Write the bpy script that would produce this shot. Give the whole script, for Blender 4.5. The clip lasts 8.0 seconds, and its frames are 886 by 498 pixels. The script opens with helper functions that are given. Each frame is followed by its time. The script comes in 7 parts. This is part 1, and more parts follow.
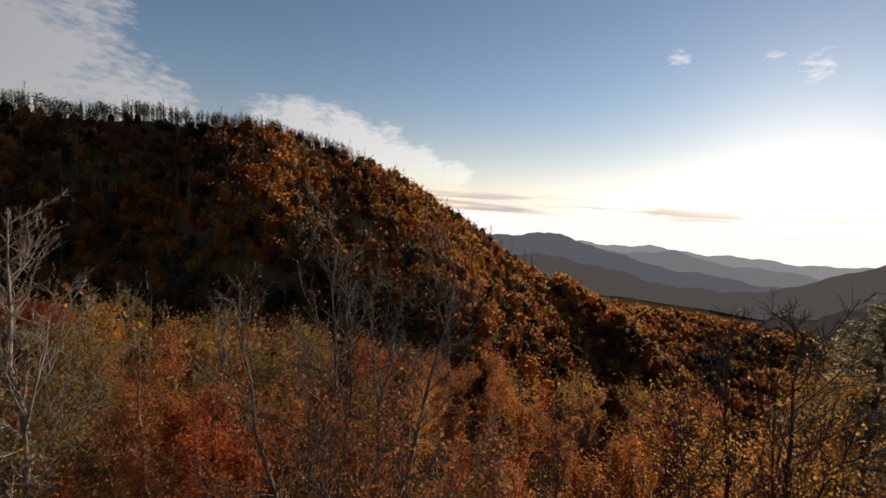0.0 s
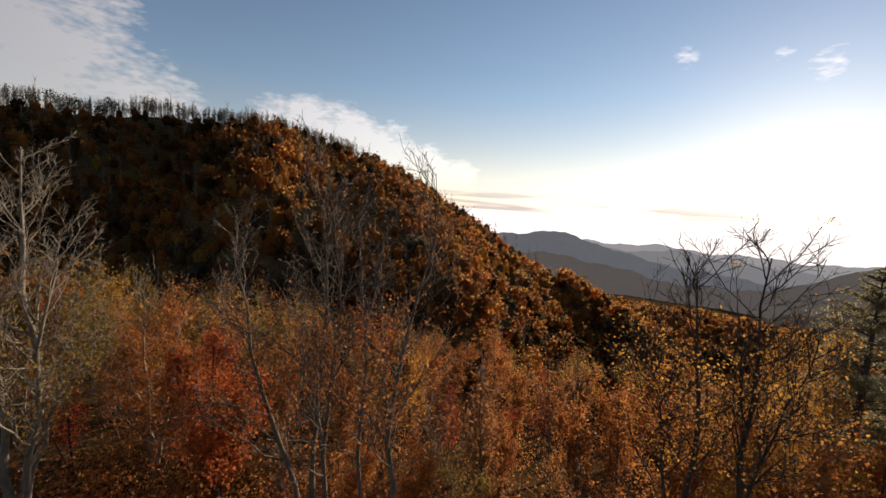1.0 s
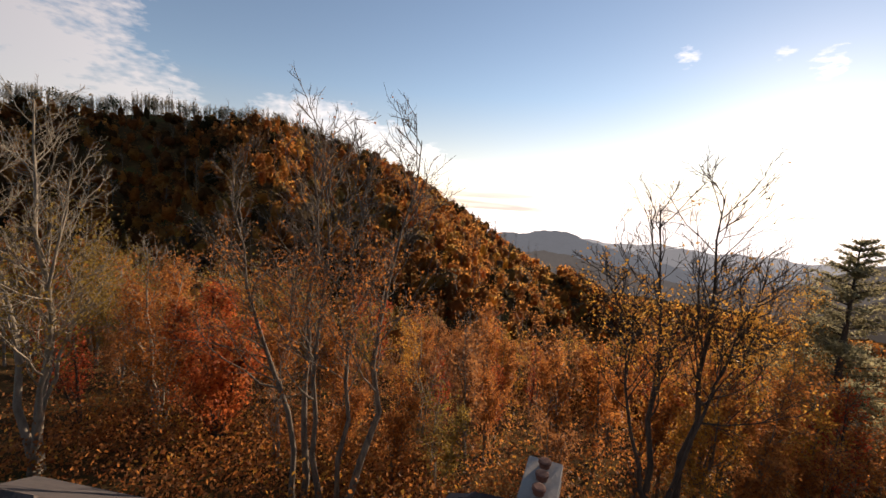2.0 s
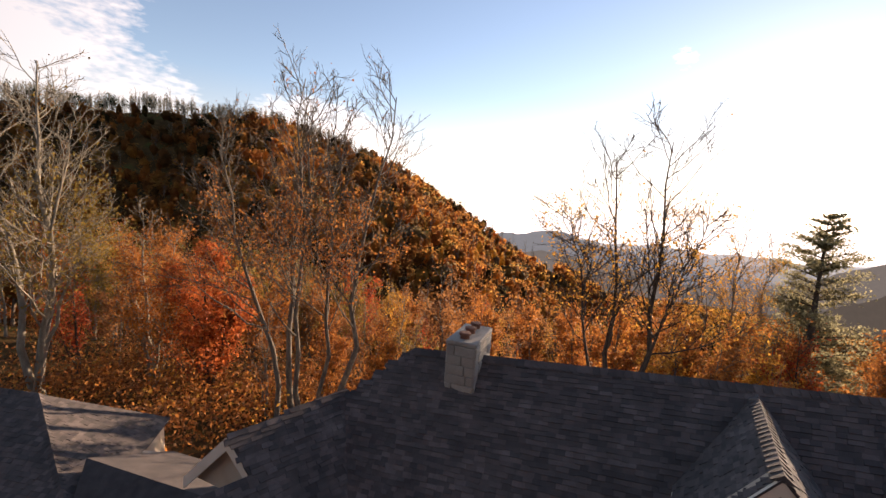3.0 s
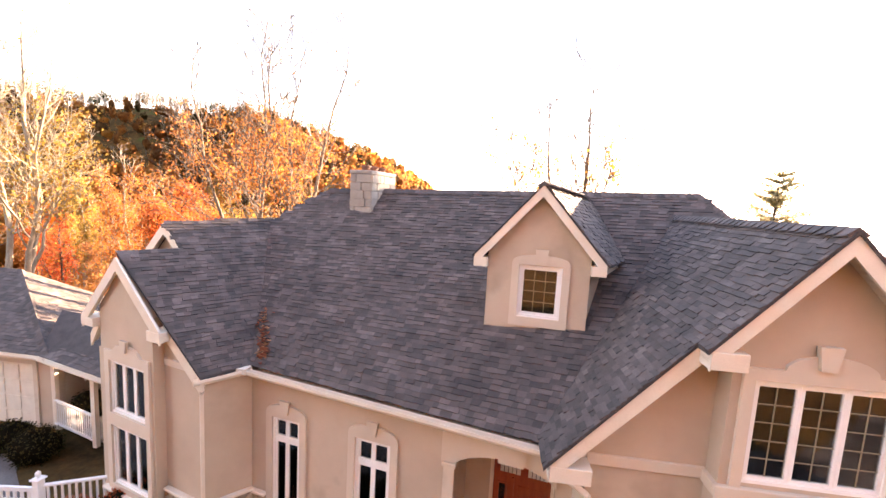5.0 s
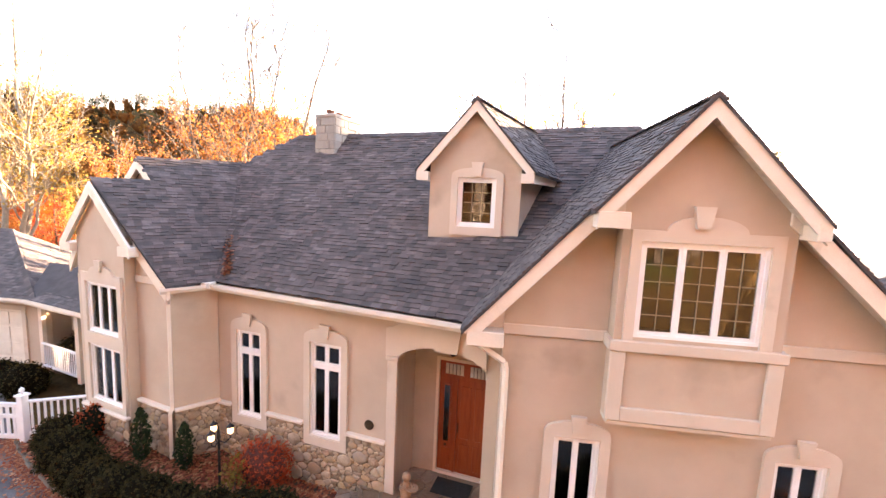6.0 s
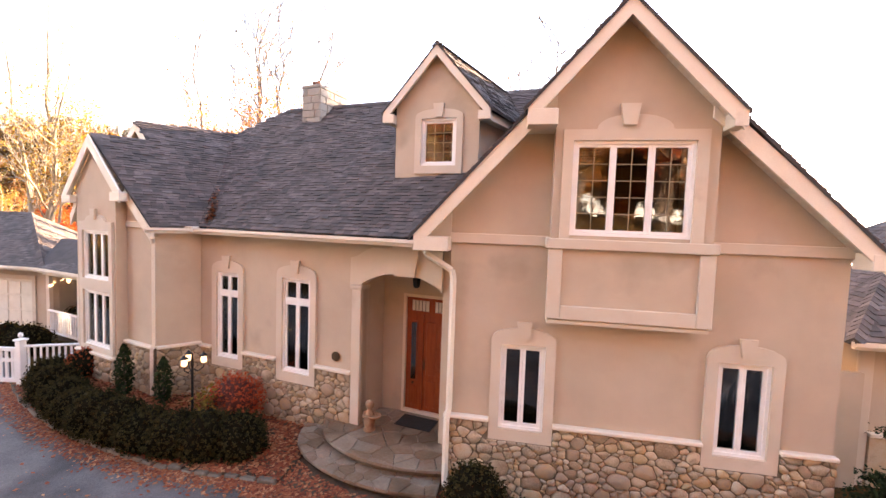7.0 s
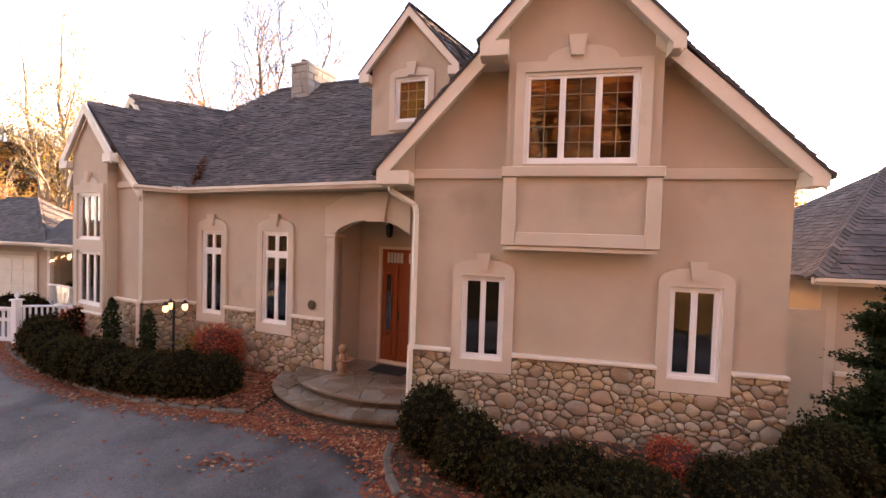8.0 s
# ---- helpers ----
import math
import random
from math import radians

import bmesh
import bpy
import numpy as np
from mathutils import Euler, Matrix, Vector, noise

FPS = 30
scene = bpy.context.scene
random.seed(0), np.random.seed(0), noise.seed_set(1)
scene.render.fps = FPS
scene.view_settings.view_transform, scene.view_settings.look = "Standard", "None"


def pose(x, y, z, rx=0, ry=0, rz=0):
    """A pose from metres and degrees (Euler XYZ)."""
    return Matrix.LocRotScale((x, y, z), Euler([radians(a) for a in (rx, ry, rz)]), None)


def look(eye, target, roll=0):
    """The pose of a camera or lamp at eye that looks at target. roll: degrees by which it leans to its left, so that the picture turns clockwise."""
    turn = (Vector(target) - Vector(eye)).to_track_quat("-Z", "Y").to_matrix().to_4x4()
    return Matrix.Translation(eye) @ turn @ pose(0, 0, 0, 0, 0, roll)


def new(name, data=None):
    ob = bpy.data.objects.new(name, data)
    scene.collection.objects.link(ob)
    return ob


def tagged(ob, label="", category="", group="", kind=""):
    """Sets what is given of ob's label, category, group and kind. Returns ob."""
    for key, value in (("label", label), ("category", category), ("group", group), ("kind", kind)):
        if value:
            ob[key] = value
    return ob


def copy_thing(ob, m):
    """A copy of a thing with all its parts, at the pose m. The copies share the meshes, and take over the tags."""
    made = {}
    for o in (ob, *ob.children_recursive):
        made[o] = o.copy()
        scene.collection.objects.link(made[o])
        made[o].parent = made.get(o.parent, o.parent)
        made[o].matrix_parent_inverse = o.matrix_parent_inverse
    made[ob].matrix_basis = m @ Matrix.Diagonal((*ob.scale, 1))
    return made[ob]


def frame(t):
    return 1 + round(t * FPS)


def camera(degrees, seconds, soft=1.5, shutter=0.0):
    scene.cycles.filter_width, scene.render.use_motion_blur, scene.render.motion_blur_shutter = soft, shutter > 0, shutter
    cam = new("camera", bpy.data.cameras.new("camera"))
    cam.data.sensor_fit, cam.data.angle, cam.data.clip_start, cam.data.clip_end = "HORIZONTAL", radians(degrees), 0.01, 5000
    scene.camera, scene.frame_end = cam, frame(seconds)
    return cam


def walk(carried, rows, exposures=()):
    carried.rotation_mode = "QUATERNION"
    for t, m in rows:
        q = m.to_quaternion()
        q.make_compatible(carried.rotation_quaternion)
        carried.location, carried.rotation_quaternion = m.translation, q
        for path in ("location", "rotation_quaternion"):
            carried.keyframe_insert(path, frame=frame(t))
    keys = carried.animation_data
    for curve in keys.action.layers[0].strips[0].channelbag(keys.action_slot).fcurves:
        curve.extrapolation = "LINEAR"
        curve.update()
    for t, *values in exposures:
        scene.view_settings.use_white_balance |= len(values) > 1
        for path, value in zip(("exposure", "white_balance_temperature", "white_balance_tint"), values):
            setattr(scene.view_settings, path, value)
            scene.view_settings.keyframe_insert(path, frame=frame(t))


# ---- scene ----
cam = camera(94.5, 8.0)

PATH = [
    (0, (-7.394, 0.44, 17.882), (-7.633, 2.412, 17.651), 3.6),
    (0.5, (-6.866, -0.008, 16.619), (-7.117, 1.962, 16.381), 3.6),
    (1, (-6.303, -0.563, 15.446), (-6.567, 1.405, 15.208), 3.6),
    (1.5, (-5.737, -1.167, 14.229), (-6.008, 0.8, 13.992), 3.4),
    (1.7, (-5.503, -1.45, 13.785), (-5.775, 0.517, 13.548), 3.5),
    (2.8, (-3.949, -3.291, 11.478), (-4.209, -1.322, 11.24), 3.5),
    (3, (-3.588, -3.475, 11.009), (-3.851, -1.506, 10.776), 3.5),
    (3.5, (-2.75, -4.09, 10.001), (-3.015, -2.121, 9.772), 3.5),
    (4, (-1.966, -4.631, 8.966), (-2.232, -2.661, 8.746), 3.5),
    (4.5, (-1.287, -5.105, 8.124), (-1.549, -3.135, 7.906), 3.5),
    (5.8, (0.254, -6.035, 6.443), (0.025, -4.067, 6.169), 2.6),
    (6, (0.554, -6.149, 6.036), (0.298, -4.18, 5.797), 2.5),
    (6.5, (1.232, -6.347, 5.166), (0.916, -4.38, 4.988), 2.2),
    (7, (1.751, -6.465, 4.345), (1.405, -4.499, 4.224), 2.0),
    (7.5, (2.194, -6.539, 3.671), (1.818, -4.576, 3.589), 1.9),
    (8, (2.584, -6.627, 3.103), (2.194, -4.666, 3.046), 1.8),
]
walk(cam, [(t, look(eye, target, roll)) for t, eye, target, roll in PATH],
     exposures=[(0.0, 0.01, 6900, 17), (1.0, 0.27, 7000, 18), (1.7, 0.52, 7200, 20), (3.0, 1.26, 7600, 24), (3.5, 1.74, 7900, 27), (4.0, 2.45, 8500, 31), (4.5, 3.35, 9000, 35), (5.8, 4.32, 8700, 30), (6.5, 4.26, 8800, 30), (7.0, 4.09, 9000, 32), (7.5, 4.10, 9150, 33), (8.0, 3.55, 9450, 36)])

# ---- world, sun, exposure ----
SUN_AZ, SUN_EL = radians(34.2), radians(8.6)      # clockwise from +y
SUN_DIR = Vector((math.sin(SUN_AZ) * math.cos(SUN_EL), math.cos(SUN_AZ) * math.cos(SUN_EL), math.sin(SUN_EL)))


def make_world():
    w = bpy.data.worlds.new("sky")
    scene.world = w
    w.use_nodes = True
    nt = w.node_tree
    nt.nodes.clear()
    N, L = nt.nodes.new, nt.links.new
    out, bg = N("ShaderNodeOutputWorld"), N("ShaderNodeBackground")
    sky = N("ShaderNodeTexSky")
    sky.sky_type, sky.sun_disc = "NISHITA", False
    sky.sun_elevation, sky.sun_rotation = SUN_EL, SUN_AZ
    sky.altitude, sky.air_density, sky.dust_density, sky.ozone_density = 900, 1.0, SKY_DUST, 2.0
    tc, mp, nz = N("ShaderNodeTexCoord"), N("ShaderNodeMapping"), N("ShaderNodeTexNoise")
    mp.inputs["Scale"].default_value = (1, 1, 2.6)
    nz.inputs["Scale"].default_value, nz.inputs["Detail"].default_value, nz.inputs["Roughness"].default_value = 9.0, 8, 0.6
    L(tc.outputs["Generated"], mp.inputs["Vector"])
    L(mp.outputs["Vector"], nz.inputs["Vector"])

    def math_node(op, a, b=None, clamp=False):
        m = N("ShaderNodeMath")
        m.operation, m.use_clamp = op, clamp
        for i, v in enumerate((a, b)):
            if v is None:
                continue
            if isinstance(v, (int, float)):
                m.inputs[i].default_value = v
            else:
                L(v, m.inputs[i])
        return m.outputs[0]

    # banks of cumulus: directions, angular size, weight
    total = None
    for d, size, weight in CLOUDS:
        v = Vector(d).normalized()
        dot = N("ShaderNodeVectorMath")
        dot.operation = "DOT_PRODUCT"
        L(tc.outputs["Generated"], dot.inputs[0])
        dot.inputs[1].default_value = v
        c = math.cos(radians(size))
        ramp = math_node("DIVIDE", math_node("SUBTRACT", dot.outputs["Value"], c), 1 - c)
        ramp = math_node("MULTIPLY", math_node("MAXIMUM", ramp, 0.0), weight)
        total = ramp if total is None else math_node("MAXIMUM", total, ramp)
    shape = math_node("ADD", math_node("MULTIPLY", total, 1.0), math_node("MULTIPLY", math_node("SUBTRACT", nz.outputs["Fac"], 0.5), 1.9))
    fluff = N("ShaderNodeTexNoise")
    fluff.inputs["Scale"].default_value, fluff.inputs["Detail"].default_value = 48.0, 5
    L(mp.outputs["Vector"], fluff.inputs["Vector"])
    shape = math_node("ADD", shape, math_node("MULTIPLY", math_node("SUBTRACT", fluff.outputs["Fac"], 0.5), 1.1))
    cover = math_node("MULTIPLY", math_node("SUBTRACT", shape, 0.20), 1.7, True)
    cover = math_node("MULTIPLY", cover, math_node("MULTIPLY", total, 6.0, True), True)
    # thin streaks low over the horizon
    sep = N("ShaderNodeSeparateXYZ")
    L(tc.outputs["Generated"], sep.inputs[0])
    mp2, nz2 = N("ShaderNodeMapping"), N("ShaderNodeTexNoise")
    mp2.inputs["Scale"].default_value = (1.2, 1.2, 22)
    nz2.inputs["Scale"].default_value, nz2.inputs["Detail"].default_value = 3.0, 6
    L(tc.outputs["Generated"], mp2.inputs["Vector"])
    L(mp2.outputs["Vector"], nz2.inputs["Vector"])
    low = math_node("SUBTRACT", 1.0, math_node("MULTIPLY", math_node("ABSOLUTE", math_node("ADD", sep.outputs["Z"], 0.0)), 20.0), True)
    streak = math_node("MULTIPLY", math_node("MULTIPLY", math_node("SUBTRACT", nz2.outputs["Fac"], 0.47), 7.0, True), low, True)
    # damp air pales the sky towards the horizon
    bw, pale = N("ShaderNodeRGBToBW"), N("ShaderNodeMix")
    pale.data_type = "RGBA"
    L(sky.outputs["Color"], bw.inputs[0])
    tone = N("ShaderNodeCombineColor")
    for i, k in enumerate((1.0, 0.985, 0.97)):
        L(math_node("MULTIPLY", bw.outputs[0], k), tone.inputs[i])
    near = math_node("SUBTRACT", 1.0, math_node("MULTIPLY", math_node("ABSOLUTE", sep.outputs["Z"]), 4.2), True)
    L(math_node("ADD", math_node("MULTIPLY", near, 0.70), 0.08, True), pale.inputs["Factor"])
    L(sky.outputs["Color"], pale.inputs["A"])
    L(tone.outputs["Color"], pale.inputs["B"])
    cloud_col, streak_col = N("ShaderNodeMix"), N("ShaderNodeMix")
    for m in (cloud_col, streak_col):
        m.data_type = "RGBA"
    L(cover, cloud_col.inputs["Factor"])
    L(pale.outputs["Result"], cloud_col.inputs["A"])
    lit = N("ShaderNodeMix")
    lit.data_type, lit.blend_type = "RGBA", "ADD"
    lit.inputs["Factor"].default_value = 0.45
    sunward = N("ShaderNodeVectorMath")
    sunward.operation = "DOT_PRODUCT"
    L(tc.outputs["Generated"], sunward.inputs[0])
    sunward.inputs[1].default_value = SUN_DIR
    gain = math_node("ADD", math_node("MULTIPLY", math_node("MAXIMUM", sunward.outputs["Value"], 0.0), 1.0), 0.62)
    white = N("ShaderNodeCombineColor")
    for i in range(3):
        L(math_node("MULTIPLY", gain, CLOUD_COL[i]), white.inputs[i])
    L(white.outputs["Color"], lit.inputs["A"])
    L(sky.outputs["Color"], lit.inputs["B"])
    L(lit.outputs["Result"], cloud_col.inputs["B"])
    L(math_node("MULTIPLY", streak, 0.8), streak_col.inputs["Factor"])
    L(cloud_col.outputs["Result"], streak_col.inputs["A"])
    streak_col.inputs["B"].default_value = STREAK_COL
    L(streak_col.outputs["Result"], bg.inputs["Color"])
    bg.inputs["Strength"].default_value = SKY_STRENGTH
    L(bg.outputs[0], out.inputs["Surface"])


SKY_STRENGTH, SKY_DUST = 0.13, 0.20
CLOUD_COL, STREAK_COL = (3.3, 3.12, 2.95, 1), (3.0, 2.85, 2.85, 1)
CLOUDS = [((-0.504, 0.848, 0.148), 3.6, 0.8), ((-0.433, 0.887, 0.136), 5.0, 1.1), ((-0.355, 0.924, 0.116), 5.6, 1.2), ((-0.27, 0.956, 0.086), 5.4, 1.2), ((-0.191, 0.978, 0.056), 5.0, 1.2), ((-0.10, 0.993, 0.060), 3.0, 0.7), ((-0.12, 0.992, 0.015), 4.5, 1.0),
          ((-0.82, 0.55, 0.22), 15.0, 1.0), ((-0.70, 0.69, 0.15), 8.0, 0.8), ((0.332, 0.892, 0.306), 1.6, 0.42), ((0.528, 0.804, 0.274), 2.0, 0.45), ((0.47, 0.83, 0.295), 1.2, 0.3),
          ((-0.6, -0.75, 0.35), 25.0, 0.7), ((0.7, -0.6, 0.3), 22.0, 0.7)]
make_world()
sun = new("sun", bpy.data.lights.new("sun", "SUN"))
sun.data.energy, sun.data.angle, sun.data.color = 5.0, radians(0.6), (1.0, 0.84, 0.64)
sun.matrix_world = look(tuple(SUN_DIR * 60), (0, 0, 0))
tagged(sun, "low evening sun over the valley", "sun")

# ---- materials ----
MATS = {}


def material(name, dark, light, scale=4.0, rough=0.8, metal=0.0, bump=0.3, fine=40.0, detail=6, stretch=(1, 1, 1), spot=None, random_tint=0.0,
             island=0.0, tint=None, spec=0.4, dist=0.02, trans=0.0):
    """Two colours mixed by coarse and fine noise, optional stains, variation per object or per piece, and bump."""
    m = bpy.data.materials.new(name)
    m.use_nodes = True
    nt = m.node_tree
    b = nt.nodes["Principled BSDF"]
    N, L = nt.nodes.new, nt.links.new
    tc, mp = N("ShaderNodeTexCoord"), N("ShaderNodeMapping")
    mp.inputs["Scale"].default_value = stretch
    geo = N("ShaderNodeNewGeometry")
    L(geo.outputs["Position"] if island >= 0 else tc.outputs["Object"], mp.inputs["Vector"])
    n1, n2 = N("ShaderNodeTexNoise"), N("ShaderNodeTexNoise")
    for n, s in ((n1, scale), (n2, fine)):
        n.inputs["Scale"].default_value, n.inputs["Detail"].default_value, n.inputs["Roughness"].default_value = s, detail, 0.6
        L(mp.outputs["Vector"], n.inputs["Vector"])
    add = N("ShaderNodeMath")
    add.operation = "MULTIPLY_ADD"
    L(n2.outputs["Fac"], add.inputs[0])
    add.inputs[1].default_value = 0.6
    L(n1.outputs["Fac"], add.inputs[2])
    fac = add.outputs[0]
    lo, hi = 0.55, 1.05
    if random_tint or island > 0:
        r = N("ShaderNodeMath")
        r.operation = "MULTIPLY_ADD"
        if island > 0:
            L(geo.outputs["Random Per Island"], r.inputs[0])
        else:
            info = N("ShaderNodeObjectInfo")
            L(info.outputs["Random"], r.inputs[0])
        r.inputs[1].default_value = max(random_tint, island)
        L(fac, r.inputs[2])
        fac = r.outputs[0]
        hi += max(random_tint, island)
    ramp = N("ShaderNodeValToRGB")
    L(fac, ramp.inputs[0])
    rng = N("ShaderNodeMapRange")
    rng.inputs["From Min"].default_value, rng.inputs["From Max"].default_value = lo, hi
    L(fac, rng.inputs["Value"])
    L(rng.outputs[0], ramp.inputs[0])
    els = ramp.color_ramp.elements
    els[0].color, els[1].color = (*dark, 1), (*light, 1)
    if tint:
        for i, c in enumerate(tint):
            e = els.new((i + 1) / (len(tint) + 1))
            e.color = (*c, 1)
    col = ramp.outputs["Color"]
    if spot:
        n3, r3, mix = N("ShaderNodeTexNoise"), N("ShaderNodeMapRange"), N("ShaderNodeMix")
        n3.inputs["Scale"].default_value, n3.inputs["Detail"].default_value = spot[1], 5
        L(geo.outputs["Position"], n3.inputs["Vector"])
        r3.inputs["From Min"].default_value, r3.inputs["From Max"].default_value = spot[2], spot[2] + 0.12
        L(n3.outputs["Fac"], r3.inputs["Value"])
        mix.data_type = "RGBA"
        L(r3.outputs[0], mix.inputs["Factor"])
        L(col, mix.inputs["A"])
        mix.inputs["B"].default_value = (*spot[0], 1)
        col = mix.outputs["Result"]
    L(col, b.inputs["Base Color"])
    b.inputs["Roughness"].default_value, b.inputs["Metallic"].default_value = rough, metal
    b.inputs["Specular IOR Level"].default_value = spec
    if trans:
        b.inputs["Subsurface Weight"].default_value = 0.0
        tr, mx, out = N("ShaderNodeBsdfTranslucent"), N("ShaderNodeMixShader"), nt.nodes["Material Output"]
        L(col, tr.inputs["Color"])
        mx.inputs["Fac"].default_value = trans
        L(b.outputs[0], mx.inputs[1])
        L(tr.outputs[0], mx.inputs[2])
        L(mx.outputs[0], out.inputs["Surface"])
    if bump:
        bp = N("ShaderNodeBump")
        bp.inputs["Strength"].default_value, bp.inputs["Distance"].default_value = bump, dist
        L(add.outputs[0], bp.inputs["Height"])
        L(bp.outputs[0], b.inputs["Normal"])
    MATS[name] = m
    return m


def glass_material(name, tint):
    m = bpy.data.materials.new(name)
    m.use_nodes = True
    nt = m.node_tree
    nt.nodes.clear()
    N, L = nt.nodes.new, nt.links.new
    out, mx, tr, gl, fr = N("ShaderNodeOutputMaterial"), N("ShaderNodeMixShader"), N("ShaderNodeBsdfTransparent"), N("ShaderNodeBsdfGlossy"), N("ShaderNodeFresnel")
    nz, bp = N("ShaderNodeTexNoise"), N("ShaderNodeBump")
    nz.inputs["Scale"].default_value = 2.5
    bp.inputs["Strength"].default_value, bp.inputs["Distance"].default_value = 0.12, 0.02
    L(nz.outputs["Fac"], bp.inputs["Height"])
    L(bp.outputs[0], gl.inputs["Normal"])
    tr.inputs["Color"].default_value = (*tint, 1)
    gl.inputs["Roughness"].default_value = 0.015
    fr.inputs["IOR"].default_value = 1.95
    L(fr.outputs[0], mx.inputs["Fac"])
    L(tr.outputs[0], mx.inputs[1])
    L(gl.outputs[0], mx.inputs[2])
    L(mx.outputs[0], out.inputs["Surface"])
    MATS[name] = m
    return m


def glow_material(name, color, strength):
    m = bpy.data.materials.new(name)
    m.use_nodes = True
    b = m.node_tree.nodes["Principled BSDF"]
    b.inputs["Base Color"].default_value = (*color, 1)
    b.inputs["Emission Color"].default_value, b.inputs["Emission Strength"].default_value = (*color, 1), strength
    MATS[name] = m
    return m


material("stucco", (0.42, 0.33, 0.245), (0.51, 0.41, 0.315), 0.9, 0.92, bump=0.5, fine=160, spot=((0.36, 0.29, 0.215), 0.7, 0.60), dist=0.004)
material("stucco_trim", (0.505, 0.420, 0.328), (0.595, 0.505, 0.405), 1.2, 0.9, bump=0.4, fine=160, spot=((0.47, 0.39, 0.30), 1.6, 0.66), dist=0.004)
material("painted_trim", (0.62, 0.53, 0.42), (0.72, 0.63, 0.52), 2.0, 0.55, bump=0.1, fine=60, spot=((0.5, 0.42, 0.33), 2.5, 0.68))
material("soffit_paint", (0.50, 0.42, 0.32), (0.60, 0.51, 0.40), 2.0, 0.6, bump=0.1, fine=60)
material("white_frame", (0.74, 0.72, 0.68), (0.82, 0.80, 0.77), 3.0, 0.4, bump=0.05, fine=50)
material("white_fence", (0.70, 0.70, 0.68), (0.82, 0.82, 0.80), 3.0, 0.5, bump=0.1, fine=50, spot=((0.5, 0.5, 0.44), 2.0, 0.66))
material("shingle", (0.034, 0.029, 0.028), (0.175, 0.141, 0.129), 1.6, 0.9, bump=0.7, fine=150, random_tint=0.5, dist=0.005, spot=((0.052, 0.042, 0.039), 0.38, 0.62), tint=((0.062, 0.052, 0.049), (0.100, 0.080, 0.073)))
material("shingle_field", (0.034, 0.029, 0.028), (0.175, 0.141, 0.129), 1.6, 0.9, bump=0.7, fine=150, island=0.5, dist=0.005, spot=((0.052, 0.042, 0.039), 0.38, 0.62), tint=((0.062, 0.052, 0.049), (0.100, 0.080, 0.073)))
material("roof_deck", (0.036, 0.031, 0.030), (0.072, 0.062, 0.060), 3, 0.95, bump=0.3)
material("river_stone", (0.14, 0.098, 0.064), (0.56, 0.455, 0.34), 3.0, 0.75, bump=0.6, fine=45, random_tint=1.6, tint=((0.36, 0.255, 0.165), (0.27, 0.215, 0.16), (0.40, 0.265, 0.14), (0.47, 0.37, 0.265), (0.24, 0.165, 0.105), (0.40, 0.30, 0.20)), dist=0.012)
material("mortar", (0.12, 0.085, 0.056), (0.21, 0.155, 0.105), 8, 0.95, bump=0.6, fine=70)
material("chimney_stone", (0.20, 0.175, 0.15), (0.36, 0.32, 0.275), 3.0, 0.9, bump=0.7, fine=30, random_tint=0.5)
material("flagstone", (0.125, 0.082, 0.050), (0.36, 0.262, 0.178), 1.4, 0.38, bump=0.5, fine=18, random_tint=0.35, spot=((0.115, 0.076, 0.048), 1.1, 0.54), tint=((0.19, 0.120, 0.074), (0.24, 0.19, 0.145)))
material("asphalt", (0.036, 0.032, 0.031), (0.172, 0.154, 0.146), 0.55, 0.7, bump=0.9, fine=42, spot=((0.030, 0.026, 0.026), 0.42, 0.51), dist=0.012)
material("soil", (0.035, 0.022, 0.014), (0.105, 0.066, 0.038), 3.0, 0.95, bump=0.9, fine=30, spot=((0.15, 0.075, 0.035), 2.2, 0.58), dist=0.03)
material("forest_floor", (0.040, 0.026, 0.014), (0.115, 0.068, 0.028), 0.35, 0.95, bump=0.9, fine=6, spot=((0.06, 0.065, 0.022), 0.12, 0.58), dist=0.1, spec=0.0)
material("kerb_stone", (0.08, 0.06, 0.045), (0.19, 0.15, 0.11), 5, 0.9, bump=0.6, fine=40, random_tint=0.4)
material("door_wood", (0.19, 0.034, 0.010), (0.32, 0.074, 0.022), 2.0, 0.35, bump=0.25, fine=24, stretch=(9, 9, 0.8))
material("dark_wood", (0.05, 0.022, 0.012), (0.10, 0.045, 0.024), 3, 0.5, bump=0.2, fine=30, stretch=(9, 9, 0.8))
material("iron", (0.015, 0.014, 0.013), (0.035, 0.032, 0.03), 9, 0.5, 0.7, bump=0.1)
material("bronze", (0.055, 0.038, 0.026), (0.12, 0.085, 0.055), 9, 0.45, 0.8, bump=0.4, fine=60)
material("rubber_mat", (0.012, 0.012, 0.012), (0.03, 0.028, 0.026), 20, 0.95, bump=0.8, fine=150)
material("terracotta", (0.20, 0.10, 0.055), (0.42, 0.25, 0.15), 6, 0.8, bump=0.4, fine=40)
material("chimney_pot", (0.10, 0.04, 0.025), (0.22, 0.09, 0.055), 5, 0.85, bump=0.4, fine=40)
material("garage_panel", (0.60, 0.55, 0.46), (0.70, 0.65, 0.55), 3, 0.5, bump=0.1)
material("deck_board", (0.17, 0.15, 0.13), (0.30, 0.27, 0.24), 3, 0.8, bump=0.4, fine=30, random_tint=0.5)
# dark colours put the unlit look of the rooms into walls and floor
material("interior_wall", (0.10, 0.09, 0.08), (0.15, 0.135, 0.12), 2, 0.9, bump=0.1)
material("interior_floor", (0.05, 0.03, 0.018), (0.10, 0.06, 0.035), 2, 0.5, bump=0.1)
